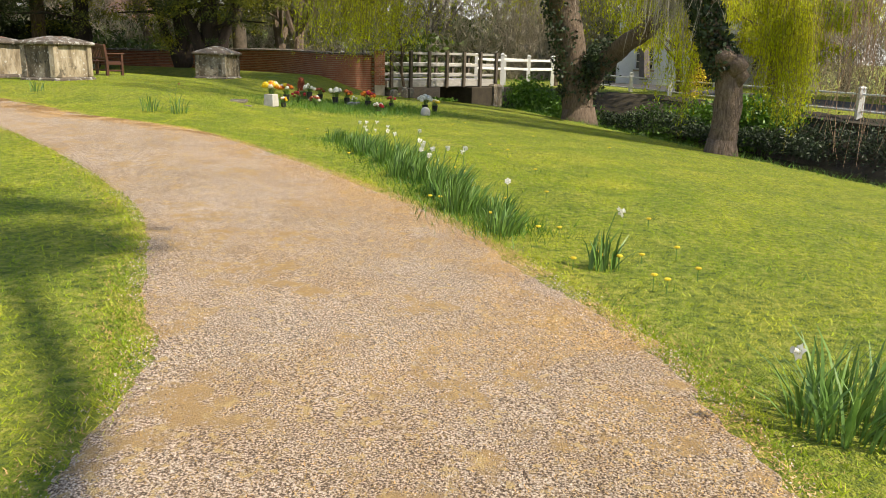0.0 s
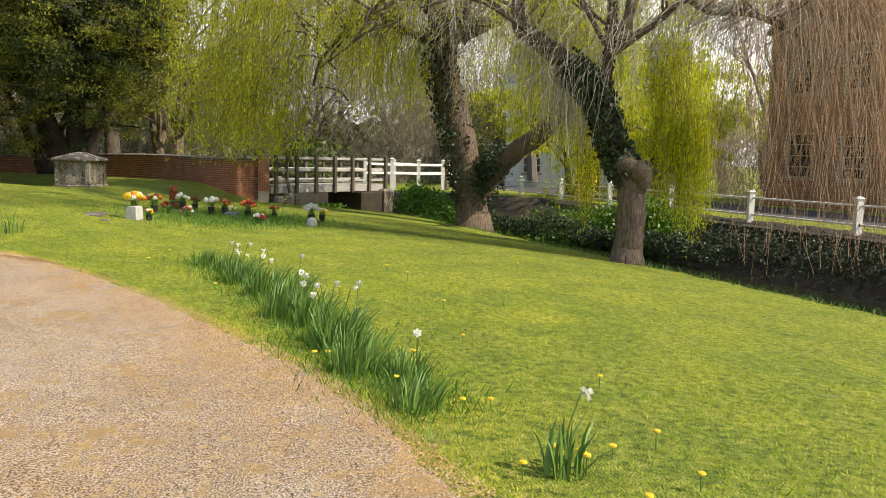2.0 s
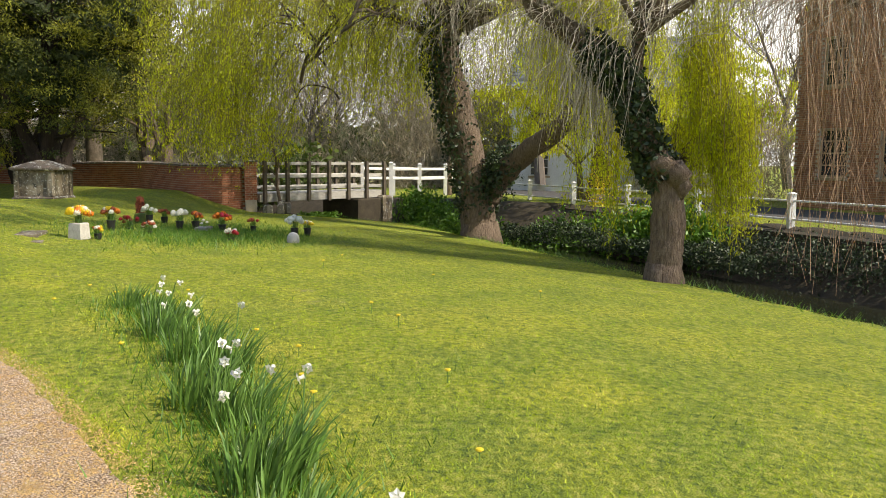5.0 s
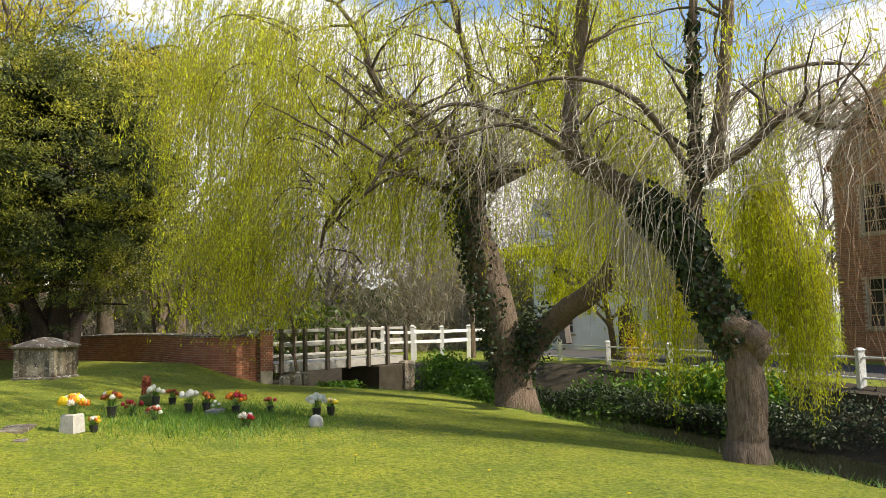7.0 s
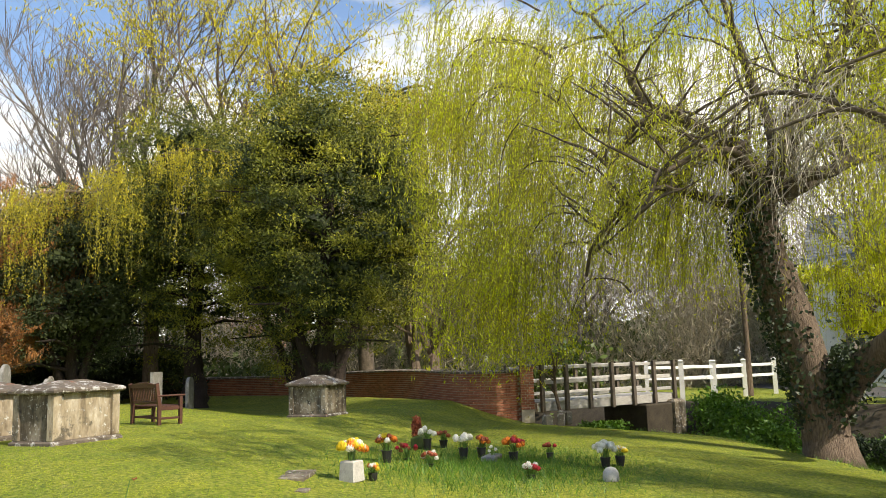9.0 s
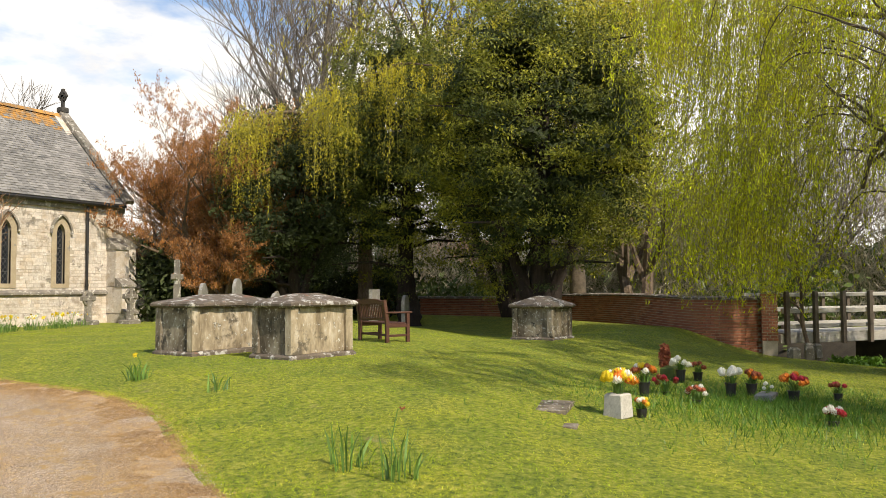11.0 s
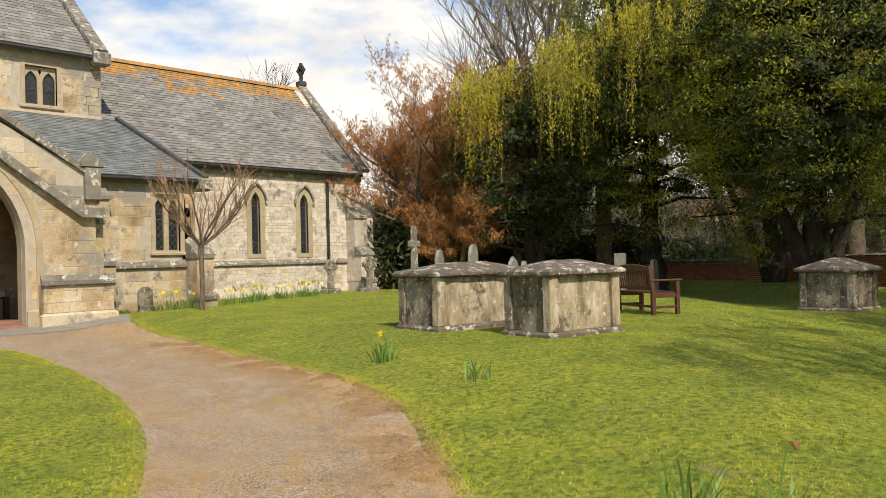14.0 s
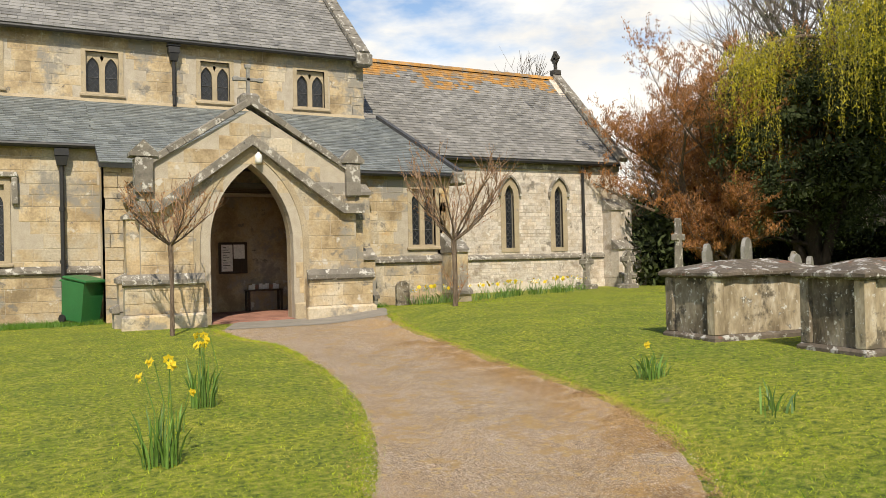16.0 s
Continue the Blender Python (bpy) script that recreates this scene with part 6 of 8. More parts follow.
tangle(w1, grey1, 260, 3.0, rng1, M["twig"], 0.011)
tangle(w1, pool1, 520, 2.0, rng1, M["bough"], 0.012, 9, 0.09)
tangle(w2, [tuple(p) for p in arm[4:22]] + [tuple(p) for p in up2[6:18]] + spread2, 330, 2.0, rng1, M["twig"], 0.0075)
tangle(w2, side2, 300, 1.6, rng1, M["twig"], 0.006, 9, 0.07)
tangle(w2, [tuple(p) for p in right2[4:]], 110, 2.0, rng1, M["twig"], 0.006)
south1 = [(1.0 + 3.6 * ((i * 0.618) % 1.0), -0.6 - 5.0 * ((i * 0.37) % 1.0), 3.8 + 3.6 * ((i * 0.29) % 1.0)) for i in range(44)]
curtain(w1, rng1, south1, 560, (1.5, -1.0), 0.8, 1.0, 2.8, 26, 0.048, M["willow_leaf"], M["withy"], 8, 0.45, r0=0.007, floor=1.7)

# the tree behind the path whose bough shades the lawn edge
sh_t = thing("lawn_tree", pose(-16.2, -17.75, -0.5), "tall leafing tree beside the path with one long spreading bough", "tree")
b = Build()
limb(b, [(0, 0, -0.3), (0.1, 0, 4), (0, 0.1, 8), (-0.3, 0.3, 11), (-0.9, 0.7, 13)], 0.35, 0.14, rnd, 10)
bough_ = limb(b, [(0, 0, 10.2), (1.4, -0.8, 11.2), (2.8, -0.1, 11.5), (5.2, 1.85, 11.5)], 0.14, 0.03, rnd, 7)
b.part("trunk", M["bark"], sh_t, "", True)
tips_ = np.array([bough_[i] for i in range(len(bough_) * 15 // 20, len(bough_))])
cl_ = tips_[rng1.integers(0, len(tips_), 26)] + rng1.normal(0, [0.34, 0.30, 0.25], (26, 3))
leaves("foliage", cl_[rng1.integers(0, 26, 2300)] + rng1.normal(0, 0.16, (2300, 3)), 0.08, rng1, M["hedge"], sh_t, 0.1, 1.6)["kind"] = "stuff"
top_ = np.array([-1.0, 0.8, 13.3]) + rng1.normal(0, [0.45, 0.40, 0.5], (60, 3))
leaves("foliage", top_[rng1.integers(0, 60, 4000)] + rng1.normal(0, 0.25, (4000, 3)), 0.12, rng1, M["hedge"], sh_t, 0.1, 1.6)["kind"] = "stuff"
tangle(sh_t, [tuple(p) for p in tips_], 60, 1.2, rng1, M["twig"], 0.012, 6)


def clumped(rng, n, clumps, shell, lo=0.0):
    """Points in clumps over and in an uneven crown; shell(dir) gives the reach in that direction."""
    d = rand_dirs(rng, clumps)
    r = np.array([shell(v) for v in d]) * rng.uniform(0.55, 1.05, clumps) ** 0.6
    c = d * r[:, None]
    k = rng.integers(0, clumps, n)
    size = rng.uniform(0.16, 0.42, clumps)
    return c[k] + rng.normal(0, 1, (n, 3)) * size[k][:, None] * np.array([1, 1, 0.42]), k


def yew(x, y, h, r, low, seed, label, n=46000, leaf="yew_leaf", trunk_r=0.55, fork=True):
    rg, rd = np.random.default_rng(seed), random.Random(seed)
    t = thing("yew_tree", pose(x, y, gz(x, y) - 0.05), label, "tree", "yews")
    b = Build()
    cz = (h + low) / 2
    main = limb(b, [(0, 0, -0.3), (0.1, 0, 0.8), (0.0, 0.1, low), (0.2, 0.0, cz), (0.1, 0, h * 0.8)], trunk_r, 0.12, rd, 14, wob=0.4)
    if fork:
        limb(b, [(-0.1, 0.15, 0.0), (-0.25, 0.4, 1.0), (-0.4, 0.8, 2.2), (-0.8, 1.3, 3.6)], trunk_r * 0.6, 0.1, rd, 10, wob=0.3)
        limb(b, [(0.05, -0.2, 0.1), (0.1, -0.35, 1.2), (0.3, -0.8, 2.6), (0.8, -1.5, 4.0)], trunk_r * 0.55, 0.1, rd, 10, wob=0.3)
    for i in range(26):
        a, z = rd.uniform(0, 6.28), rd.uniform(low * 0.8, h * 0.8)
        L = r * rd.uniform(0.6, 0.95)
        b.tube([(0, 0, z), (math.cos(a) * L * 0.5, math.sin(a) * L * 0.5, z + 0.3), (math.cos(a) * L, math.sin(a) * L, z + 0.2)], [0.09, 0.06, 0.02], 5, False)
    b.part("trunk", M["yew_bark"], t, "", True)

    def shell(d):
        a = math.atan2(d[1], d[0])
        bump = 1 + 0.16 * math.sin(3 * a + seed) + 0.12 * math.sin(5 * a + 2 * d[2] + seed)
        hv = (h - low) / 2
        return bump / math.sqrt((d[0] ** 2 + d[1] ** 2) / r ** 2 + d[2] ** 2 / hv ** 2)

    P, k = clumped(rg, n, 900, shell)
    P[:, 2] += cz
    leaves("foliage", P, 0.054, rg, M[leaf], t, 0.15, 2.2)["kind"] = "stuff"
    # larger leaves inside the crown, its inner shade put into their dark colour
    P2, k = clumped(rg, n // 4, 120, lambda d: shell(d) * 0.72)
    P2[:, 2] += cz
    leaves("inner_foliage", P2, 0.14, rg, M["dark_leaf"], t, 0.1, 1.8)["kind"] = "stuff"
    return t


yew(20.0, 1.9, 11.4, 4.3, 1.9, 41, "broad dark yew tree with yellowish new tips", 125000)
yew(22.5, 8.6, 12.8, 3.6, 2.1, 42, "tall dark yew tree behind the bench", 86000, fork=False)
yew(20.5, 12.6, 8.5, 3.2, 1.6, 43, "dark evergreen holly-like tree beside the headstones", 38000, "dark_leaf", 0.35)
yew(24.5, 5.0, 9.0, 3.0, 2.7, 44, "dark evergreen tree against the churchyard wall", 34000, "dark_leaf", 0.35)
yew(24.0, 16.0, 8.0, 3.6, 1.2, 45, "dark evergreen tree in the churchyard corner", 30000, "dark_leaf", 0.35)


def bare_tree(name, x, y, h, seed, label, twig="far_twig", trunk_r=0.28, spread=0.55, levels=4, first=0.25, group="bare trees", leafmat=None, leaf_n=0, leaf_size=0.05, droop=0.0, multi=1, m=None):
    """A leafless or lightly leafed tree, branch on branch down to twigs."""
    rd, rg = random.Random(seed), np.random.default_rng(seed)
    t = thing(name, m or pose(x, y, gz(x, y) - 0.1), label, "tree", group)
    b, fork, twigs = Build(), Build(), []

    def grow(p, d, length, r, level):
        k = 4 if level < 2 else 3
        line = [p.copy()]
        for i in range(k):
            d = (d + Vector((rd.gauss(0, 0.13), rd.gauss(0, 0.13), rd.gauss(0.05 - droop * 0.12 * level, 0.09)))).normalized()
            p = p + d * length / k
            line.append(p.copy())
        if level >= levels:
            twigs.append([tuple(q) for q in line])
            return
        (fork if level else b).tube(line, [max(0.006, r * (1 - 0.45 * i / k)) for i in range(k + 1)], 7 if level == 0 else (5 if level == 1 else 3), False)
        n = (5, 5, 6, 6, 5)[level] if level else 6
        for i in range(n):
            f = rd.uniform(first if level == 0 else 0.2, 1.0) if i else 1.0
            q = line[min(k, int(f * k))].lerp(line[min(k, int(f * k) + 1)], f * k % 1)
            a = rd.uniform(0, 6.283)
            side = Vector((math.cos(a), math.sin(a), rd.uniform(-0.1, 0.5)))
            nd = (d * (1 - spread * (0.4 if i == 0 else 1)) + side * spread * (0.4 if i == 0 else 1)).normalized()
            grow(q, nd, length * rd.uniform(0.45, 0.72), max(0.006, r * (1 - 0.45 * f) * 0.6), level + 1)

    for s in range(multi):
        a = s * 2.4
        grow(Vector((0.2 * s, 0.15 * s, 0)), Vector((0.18 * math.cos(a) * (multi > 1), 0.18 * math.sin(a) * (multi > 1), 1)), h * 0.42, trunk_r, 0)
    b.part("trunk", M["bark"] if twig != "far_twig" else M["far_twig"], t)
    fork.part("branch_mass", M["bark"] if twig != "far_twig" else M["far_twig"], t)["kind"] = "stuff"
    P = np.array(twigs)
    if len(P):
        hair("twig_mass", P[:, [0, 3]], max(0.007, trunk_r * (0.06 if twig == "far_twig" else 0.03)), 0.008 if twig == "far_twig" else 0.003, M[twig], t)
        if leafmat and leaf_n:
            strand_leaves("foliage", P, leaf_n, leaf_size, rg, M[leafmat], t, 0.1, leaf_size * 0.8)
    return t


# small pollarded thorns by the porch
def thorn(x, y, crown_z, h, r, seed, label, trunk=0.05):
    rd, rg = random.Random(seed), np.random.default_rng(seed)
    t = thing("young_tree", pose(x, y, gz(x, y) - 0.03), label, "tree", "young thorn trees")
    b = Build()
    b.tube([(0, 0, -0.1), (0.01, 0, crown_z * 0.5), (0.0, 0.01, crown_z)], [trunk * 1.2, trunk, trunk * 1.25], 9, False, 0.15, rd)
    ends, fine = [], []
    for i in range(11):
        a, tilt = i * 2.4 + rd.uniform(-0.3, 0.3), rd.uniform(0.5, 2.8)
        p, d = Vector((0, 0, crown_z - 0.05)), Vector((math.cos(a) * tilt, math.sin(a) * tilt, 1)).normalized()
        line = [p.copy()]
        for k in range(4):
            d = (d + Vector((rd.gauss(0, 0.14), rd.gauss(0, 0.14), 0.16))).normalized()
            p = p + d * r * 0.3
            line.append(p.copy())
            for _ in range(5):
                dd = (d + Vector((rd.gauss(0, 0.5), rd.gauss(0, 0.5), rd.uniform(0, 0.7)))).normalized()
                L = rd.uniform(0.35, 0.75) * (h - crown_z) * 0.6
                fine.append([tuple(p), tuple(p + dd * L * 0.35 + Vector((0, 0, 0.01))), tuple(p + dd * L * 0.7 + Vector((rd.gauss(0, 0.03), rd.gauss(0, 0.03), 0.03))), tuple(p + dd * L + Vector((rd.gauss(0, 0.05), rd.gauss(0, 0.05), 0.06)))])
        b.tube(line, [trunk * 0.55, trunk * 0.42, trunk * 0.34, trunk * 0.26, trunk * 0.18], 6, False)
    b.part("trunk", M["bark"], t)
    P = np.array(fine)
    hair("twig_mass", P, 0.009, 0.004, M["twig_brown"], t)
    strand_leaves("bud_mass", P, 5, 0.026, rg, M["copper"], t, 0.3, 0.012)
    return t


thorn(4.97, 9.45, 1.45, 3.35, 1.3, 51, "young bare thorn tree with reddish buds on the church lawn")
thorn(-0.68, 9.85, 1.72, 2.75, 0.85, 52, "slim young bare tree with reddish buds before the porch", 0.038)

bare_tree("copper_tree", 19.3, 15.4, 10.4, 61, "cherry plum with thin copper-red young leaves", "twig_brown", 0.2, 0.55, 4, 0.15, "", "copper", 20, 0.058, multi=4)
bare_tree("copper_tree", 20.6, 19.2, 10.0, 60, "slender tree with bare brown twigs behind the chancel", "twig_brown", 0.15, 0.55, 4, 0.12, "", "copper", 3, 0.045, multi=4)
bare_tree("copper_tree", 17.9, 14.2, 6.2, 62, "small reddish-brown leafing tree by the chancel", "twig_brown", 0.12, 0.6, 4, 0.1, "", "copper", 14, 0.045, multi=4)
bare_tree("bare_tree", 40, 25, 34, 63, "tall bare tree against the sky", trunk_r=0.45, spread=0.46, first=0.2, multi=4)
bare_tree("bare_tree", 40, 31, 17, 64, "bare tree behind the churchyard", trunk_r=0.3, spread=0.45, multi=2)
bare_tree("leafing_tree", 37, 11.0, 36, 65, "tall tree in thin yellow-green spring leaf", "withy", 0.4, 0.5, 4, 0.25, "", "willow_gold", 9, 0.15, 0.3, multi=2)
bare_tree("leafing_tree", 34, 2.0, 19, 66, "slender tree in yellow-green spring leaf behind the wall", "withy", 0.35, 0.5, 4, 0.25, "", "willow_leaf", 9, 0.10, 0.4, multi=2)
bare_tree("leafing_tree", 21.5, -17.4, 8.5, 68, "small tree in yellow-green spring leaf on the far bank", "withy", 0.14, 0.55, 4, 0.2, "", "willow_leaf", 6, 0.10, 0.5, multi=2)
bare_tree("leafing_tree", 20.0, -20.6, 7.5, 69, "small tree in yellow-green spring leaf on the far bank", "withy", 0.12, 0.55, 4, 0.2, "", "willow_leaf", 6, 0.10, 0.5, multi=2)
bare_tree("leafing_tree", 29.0, -27.0, 10.0, 70, "tree in thin spring leaf beside the lane", "withy", 0.16, 0.55, 4, 0.2, "", "willow_leaf", 6, 0.12, 0.5, multi=2)
bare_tree("sapling", 18.9, -6.15, 5.0, 67, "thin sapling with light green leaves by the footbridge", "withy", 0.07, 0.5, 3, 0.4, "", "willow_leaf", 12, 0.05, 0.5, m=pose(18.9, -6.15, -0.75))

# golden willow that trails over the yews
gw = thing("golden_willow", pose(23.5, 11.3, 0.1), "weeping willow with golden-yellow trailing shoots above the yews", "tree")
b = Build()
limb(b, [(0, 0, -0.3), (0.1, 0.1, 4), (-0.4, 0.2, 7), (-1.2, 0.2, 9)], 0.35, 0.15, rnd, 10)
b.part("trunk", M["bark"], gw, "", True)
heads = []
for pts in ([(-0.4, 0.2, 7), (-2.4, -0.4, 8.4), (-4.6, -1.2, 8.6), (-5.6, -2.6, 8.2)], [(-0.4, 0.2, 7.6), (-3, -2, 9.0), (-5.0, -4.6, 9.0), (-5.6, -6.4, 8.6)], [(-0.4, 0, 7), (-3.0, 0.8, 8.2), (-5.4, 1.0, 7.8), (-6.4, 0.6, 7.2)]):
    b = Build()
    heads += [tuple(p) for p in limb(b, pts, 0.12, 0.03, rnd, 6)[5:]]
    b.part("limb", M["bark"], gw, "", True)
curtain(gw, rng1, heads, 360, (0, 0), 0.9, 0.5, 4.2, 56, 0.050, M["willow_gold"], M["withy"], 5, 0.35, 10, r0=0.008, floor=3.4)

gw = thing("golden_willow", pose(28.0, 3.4, 0.0), "tall golden-yellow weeping willow behind the churchyard wall", "tree")
b = Build()
limb(b, [(0, 0, -0.3), (0.1, 0.1, 4), (-0.2, 0.2, 8), (0.1, 0.1, 12.4)], 0.4, 0.12, rnd, 10)
b.part("trunk", M["bough"], gw, "", True)
heads = []
for k in range(7):
    a, b = k * 0.9, Build()
    heads += [tuple(p) for p in limb(b, [(0, 0.1, 8 + 0.4 * k), (1.2 * math.cos(a), 1.4 * math.sin(a), 11.2 + 0.4 * k), (2.4 * math.cos(a), 3.0 * math.sin(a), 12.0 + 0.35 * k), (3.2 * math.cos(a), 4.4 * math.sin(a), 11.4 + 0.3 * k)], 0.12, 0.03, rnd, 6)[5:]]
    b.part("limb", M["bough"], gw, "", True)
curtain(gw, rng1, heads, 1000, (0, 0), 1.0, 1.5, 5.5, 34, 0.090, M["willow_gold"], M["withy"], 6, 0.5, 10, r0=0.009, floor=2.5)

# ---- beyond the wall: hedges, far trees ----
far = bare_tree("bare_tree", 46, -4, 13, 71, "bare tree in the far fields", trunk_r=0.25, spread=0.5)
far2 = bare_tree("bare_tree", 50, 10, 15, 72, "bare tree in the far fields", trunk_r=0.28, spread=0.48)
rd = random.Random(77)
for i in range(13):
    a = radians(18 + i * 8.6)
    d = rd.uniform(38, 62)
    src = far if i % 2 else far2
    s = rd.uniform(0.7, 1.15)
    ob = copy_thing(src, pose(-6 + d * math.sin(a), -8 + d * math.cos(a), 0, 0, 0, rd.uniform(0, 360)) @ Matrix.Scale(s, 4))


def bush_row(name, pts, w, h, n, size, seed, material, label, category="hedge", depth_base=None, longness=1.7, droop=0.1):
    """An uneven mass of leaves along a line."""
    rg = np.random.default_rng(seed)
    line = bez(pts, 10)
    i = rg.integers(0, len(line) - 1, n)
    f = rg.random((n, 1))
    c = line[i] * (1 - f) + line[i + 1] * f
    lump = np.array([0.6 + 0.45 * noise.noise((p[0] * 0.45, p[1] * 0.45, seed)) + 0.3 * noise.noise((p[0] * 1.3, p[1] * 1.3, seed)) for p in c])
    a, r = rg.uniform(0, math.pi, n), rg.uniform(0.3, 1.0, n) ** 0.5
    P = np.zeros((n, 3))
    P[:, 0] = c[:, 0] + rg.normal(0, w * 0.45, n)
    P[:, 1] = c[:, 1] + rg.normal(0, w * 0.45, n)
    base = ground_z(P[:, 0], P[:, 1]) if depth_base is None else np.full(n, depth_base)
    P[:, 2] = base + np.abs(np.sin(a)) * r * h * np.clip(lump + 0.35, 0.25, 1.5)
    ob = leaves(name, P, size, rg, M[material], None, droop, longness)
    return tagged(ob, label, category, kind="stuff")


bush_row("hedge", [(30, -6), (31, 2), (33, 12), (31, 26)], 1.6, 2.0, 12000, 0.16, 81, "hedge", "scrubby green hedge behind the churchyard wall")
bush_row("hedge", [(44, -30), (46, -10), (45, 8), (40, 26), (30, 40), (18, 44)], 3.0, 5.0, 22000, 0.46, 82, "hedge", "far hedge and scrub")
bush_row("thicket", [(36, -12), (38, -2), (38, 8), (36, 20)], 2.4, 9.0, 60000, 0.26, 89, "thicket", "brown leafless thicket beyond the churchyard", "thicket", None, 12.0, -0.9)
bush_row("thicket", [(40, -24), (39, -16), (38, -10)], 2.4, 8.0, 34000, 0.26, 90, "thicket", "brown leafless thicket behind the lane", "thicket", None, 12.0, -0.9)
bush_row("thicket", [(21.5, -25.2), (27, -23.8), (34, -21.5)], 1.2, 4.5, 12000, 0.22, 95, "thicket", "pale leafless shrubs beyond the lane", "thicket", None, 12.0, -0.9)
bush_row("undergrowth", [(27.0, 20.0), (26.4, 15), (26, 11)], 1.2, 2.0, 6000, 0.14, 83, "dark_leaf", "dark shrubs along the churchyard wall")
bush_row("undergrowth", [(17.5, 16.8), (19, 17.5), (22, 18.5), (26, 20)], 1.2, 3.2, 14000, 0.13, 84, "dark_leaf", "dark evergreen shrubs behind the headstones")
bush_row("bank_plants", [(23.6, -10.6), (21.5, -11.8), (18.0, -14.2), (13.5, -16.8), (10.5, -17.9)], 0.7, 0.75, 19000, 0.075, 85, "lush", "bright green nettles and wild garlic on the far bank", "plants")
bush_row("bank_plants", [(13.5, -16.9), (9.0, -18.4), (4.0, -20.2), (-2.0, -22.2)], 0.6, 0.40, 15000, 0.036, 86, "ivy", "dark ivy and dead stems on the far stream bank", "plants")
bush_row("bank_plants", [(19.4, -6.6), (20.4, -7.0), (21.4, -7.6)], 0.5, 0.55, 4200, 0.07, 87, "lush", "bright green weeds beneath the footbridge", "plants", -1.3)
bush_row("bank_ivy", [(8.0, -18.0), (12.5, -16.4), (17.0, -13.6)], 0.35, 0.6, 9000, 0.042, 88, "ivy", "dark ivy hanging down the far bank", "plants", -1.3)


bush_row("forsythia", [(15.7, -16.9), (16.2, -16.6), (16.6, -16.4)], 0.35, 1.4, 900, 0.04, 94, "yellow_petal", "forsythia bush in yellow flower on the far bank", "shrub", -0.2)


# ---- houses over the stream ----
def sash(parent, m, u0, u1, w0, w1, cols=2, rows=4, frame_mat="white_paint"):
    ob = new("window")
    ob.parent = parent
    part("window_frame", solid(rect(u0, u1, w0, w1), [rect(u0 + 0.06, u1 - 0.06, w0 + 0.06, w1 - 0.06)], 0.08, m @ Matrix.Translation((0, 0.06, 0))), M[frame_mat], ob)
    Build().box(u0 + 0.05, u1 - 0.05, 0.11, 0.125, w0 + 0.05, w1 - 0.05, m).part("pane", M["glass_dark"], ob)
    b = Build()
    for i in range(1, cols):
        u = u0 + (u1 - u0) * i / cols
        b.box(u - 0.02, u + 0.02, 0.08, 0.11, w0 + 0.05, w1 - 0.05, m)
    for i in range(1, rows):
        w = w0 + (w1 - w0) * i / rows
        b.box(u0 + 0.05, u1 - 0.05, 0.08, 0.11, w - 0.02, w + 0.02, m)
    b.part("glazing_bar", M[frame_mat], ob)
    Build().box(u0 - 0.08, u1 + 0.08, -0.06, 0.1, w0 - 0.1, w0, m, bevel=0.01).part("window_sill", M["dressing"], ob)
    return ob


def brick_skin(parent, m, outline, holes, limit_w):
    """Brick courses over a facade as one joined part."""
    b = Build()
    rd_ = random.Random(5)
    us, ws = [p[0] for p in outline], [p[1] for p in outline]
    w, row = min(ws), 0
    while w < max(ws):
        u = min(us) - (row % 2) * 0.115
        while u < max(us):
            t = [(u + 0.01, w + 0.03), (u + 0.21, w + 0.03)]
            if all(inside(outline, *q) for q in t) and not any(inside(h, *q) for h in holes for q in t):
                d = rd_.uniform(0.004, 0.010)
                k = len(b.v)
                b.v += [tuple(m @ Vector(q)) for q in ((u, -d, w), (u + 0.215, -d, w), (u + 0.215, -d, w + 0.065), (u, -d, w + 0.065), (u, 0.0, w), (u + 0.215, 0.0, w), (u + 0.215, 0, w + 0.065), (u, 0, w + 0.065))]
                b.f += [(k, k + 1, k + 2, k + 3), (k + 4, k + 5, k + 1, k), (k + 3, k + 2, k + 6, k + 7), (k + 4, k, k + 3, k + 7), (k + 1, k + 5, k + 6, k + 2)]
            u += 0.225
        w += 0.075
        row += 1
    ob = b.part("brickwork", M["house_brick"], parent)
    ob["kind"] = "stuff"


house = thing("brick_house", pose(18.4, -24.0, -0.35, 0, 0, 201.0), "tall old red brick house with clay tile roof across the stream", "house")
# local x runs along the front away from the corner, local y into the house
here = Matrix.Identity(4)
front_h = [(0, -0.5), (5.2, -0.5), (5.2, 6.6), (2.6, 9.4), (0, 6.6)]
hw = [rect(1.0, 1.95, 4.1, 5.7), rect(1.0, 2.1, 1.1, 2.7), rect(3.3, 4.2, 4.1, 5.7), rect(3.3, 4.2, 1.1, 2.6)]
fr = part("front_wall", solid(front_h, hw, 0.3, here), M["mortar"], house)
wing = [(5.2, -0.5), (14.0, -0.5), (14.0, 5.9), (5.2, 5.9)]
ww = [rect(6.3, 7.3, 3.6, 5.0), rect(6.3, 7.3, 0.9, 2.5), rect(9.0, 10.0, 3.6, 5.0), rect(9.0, 10.0, 0.9, 2.5)]
wg = part("wing_wall", solid(wing, ww, 0.3, here), M["mortar"], house)
brick_skin(fr, here, front_h, hw, 0)
brick_skin(wg, here, wing, ww, 0)
for r_ in hw + ww:
    us, ws = [p[0] for p in r_], [p[1] for p in r_]
    sash(house, here, min(us), max(us), min(ws), max(ws), frame_mat="dressing")
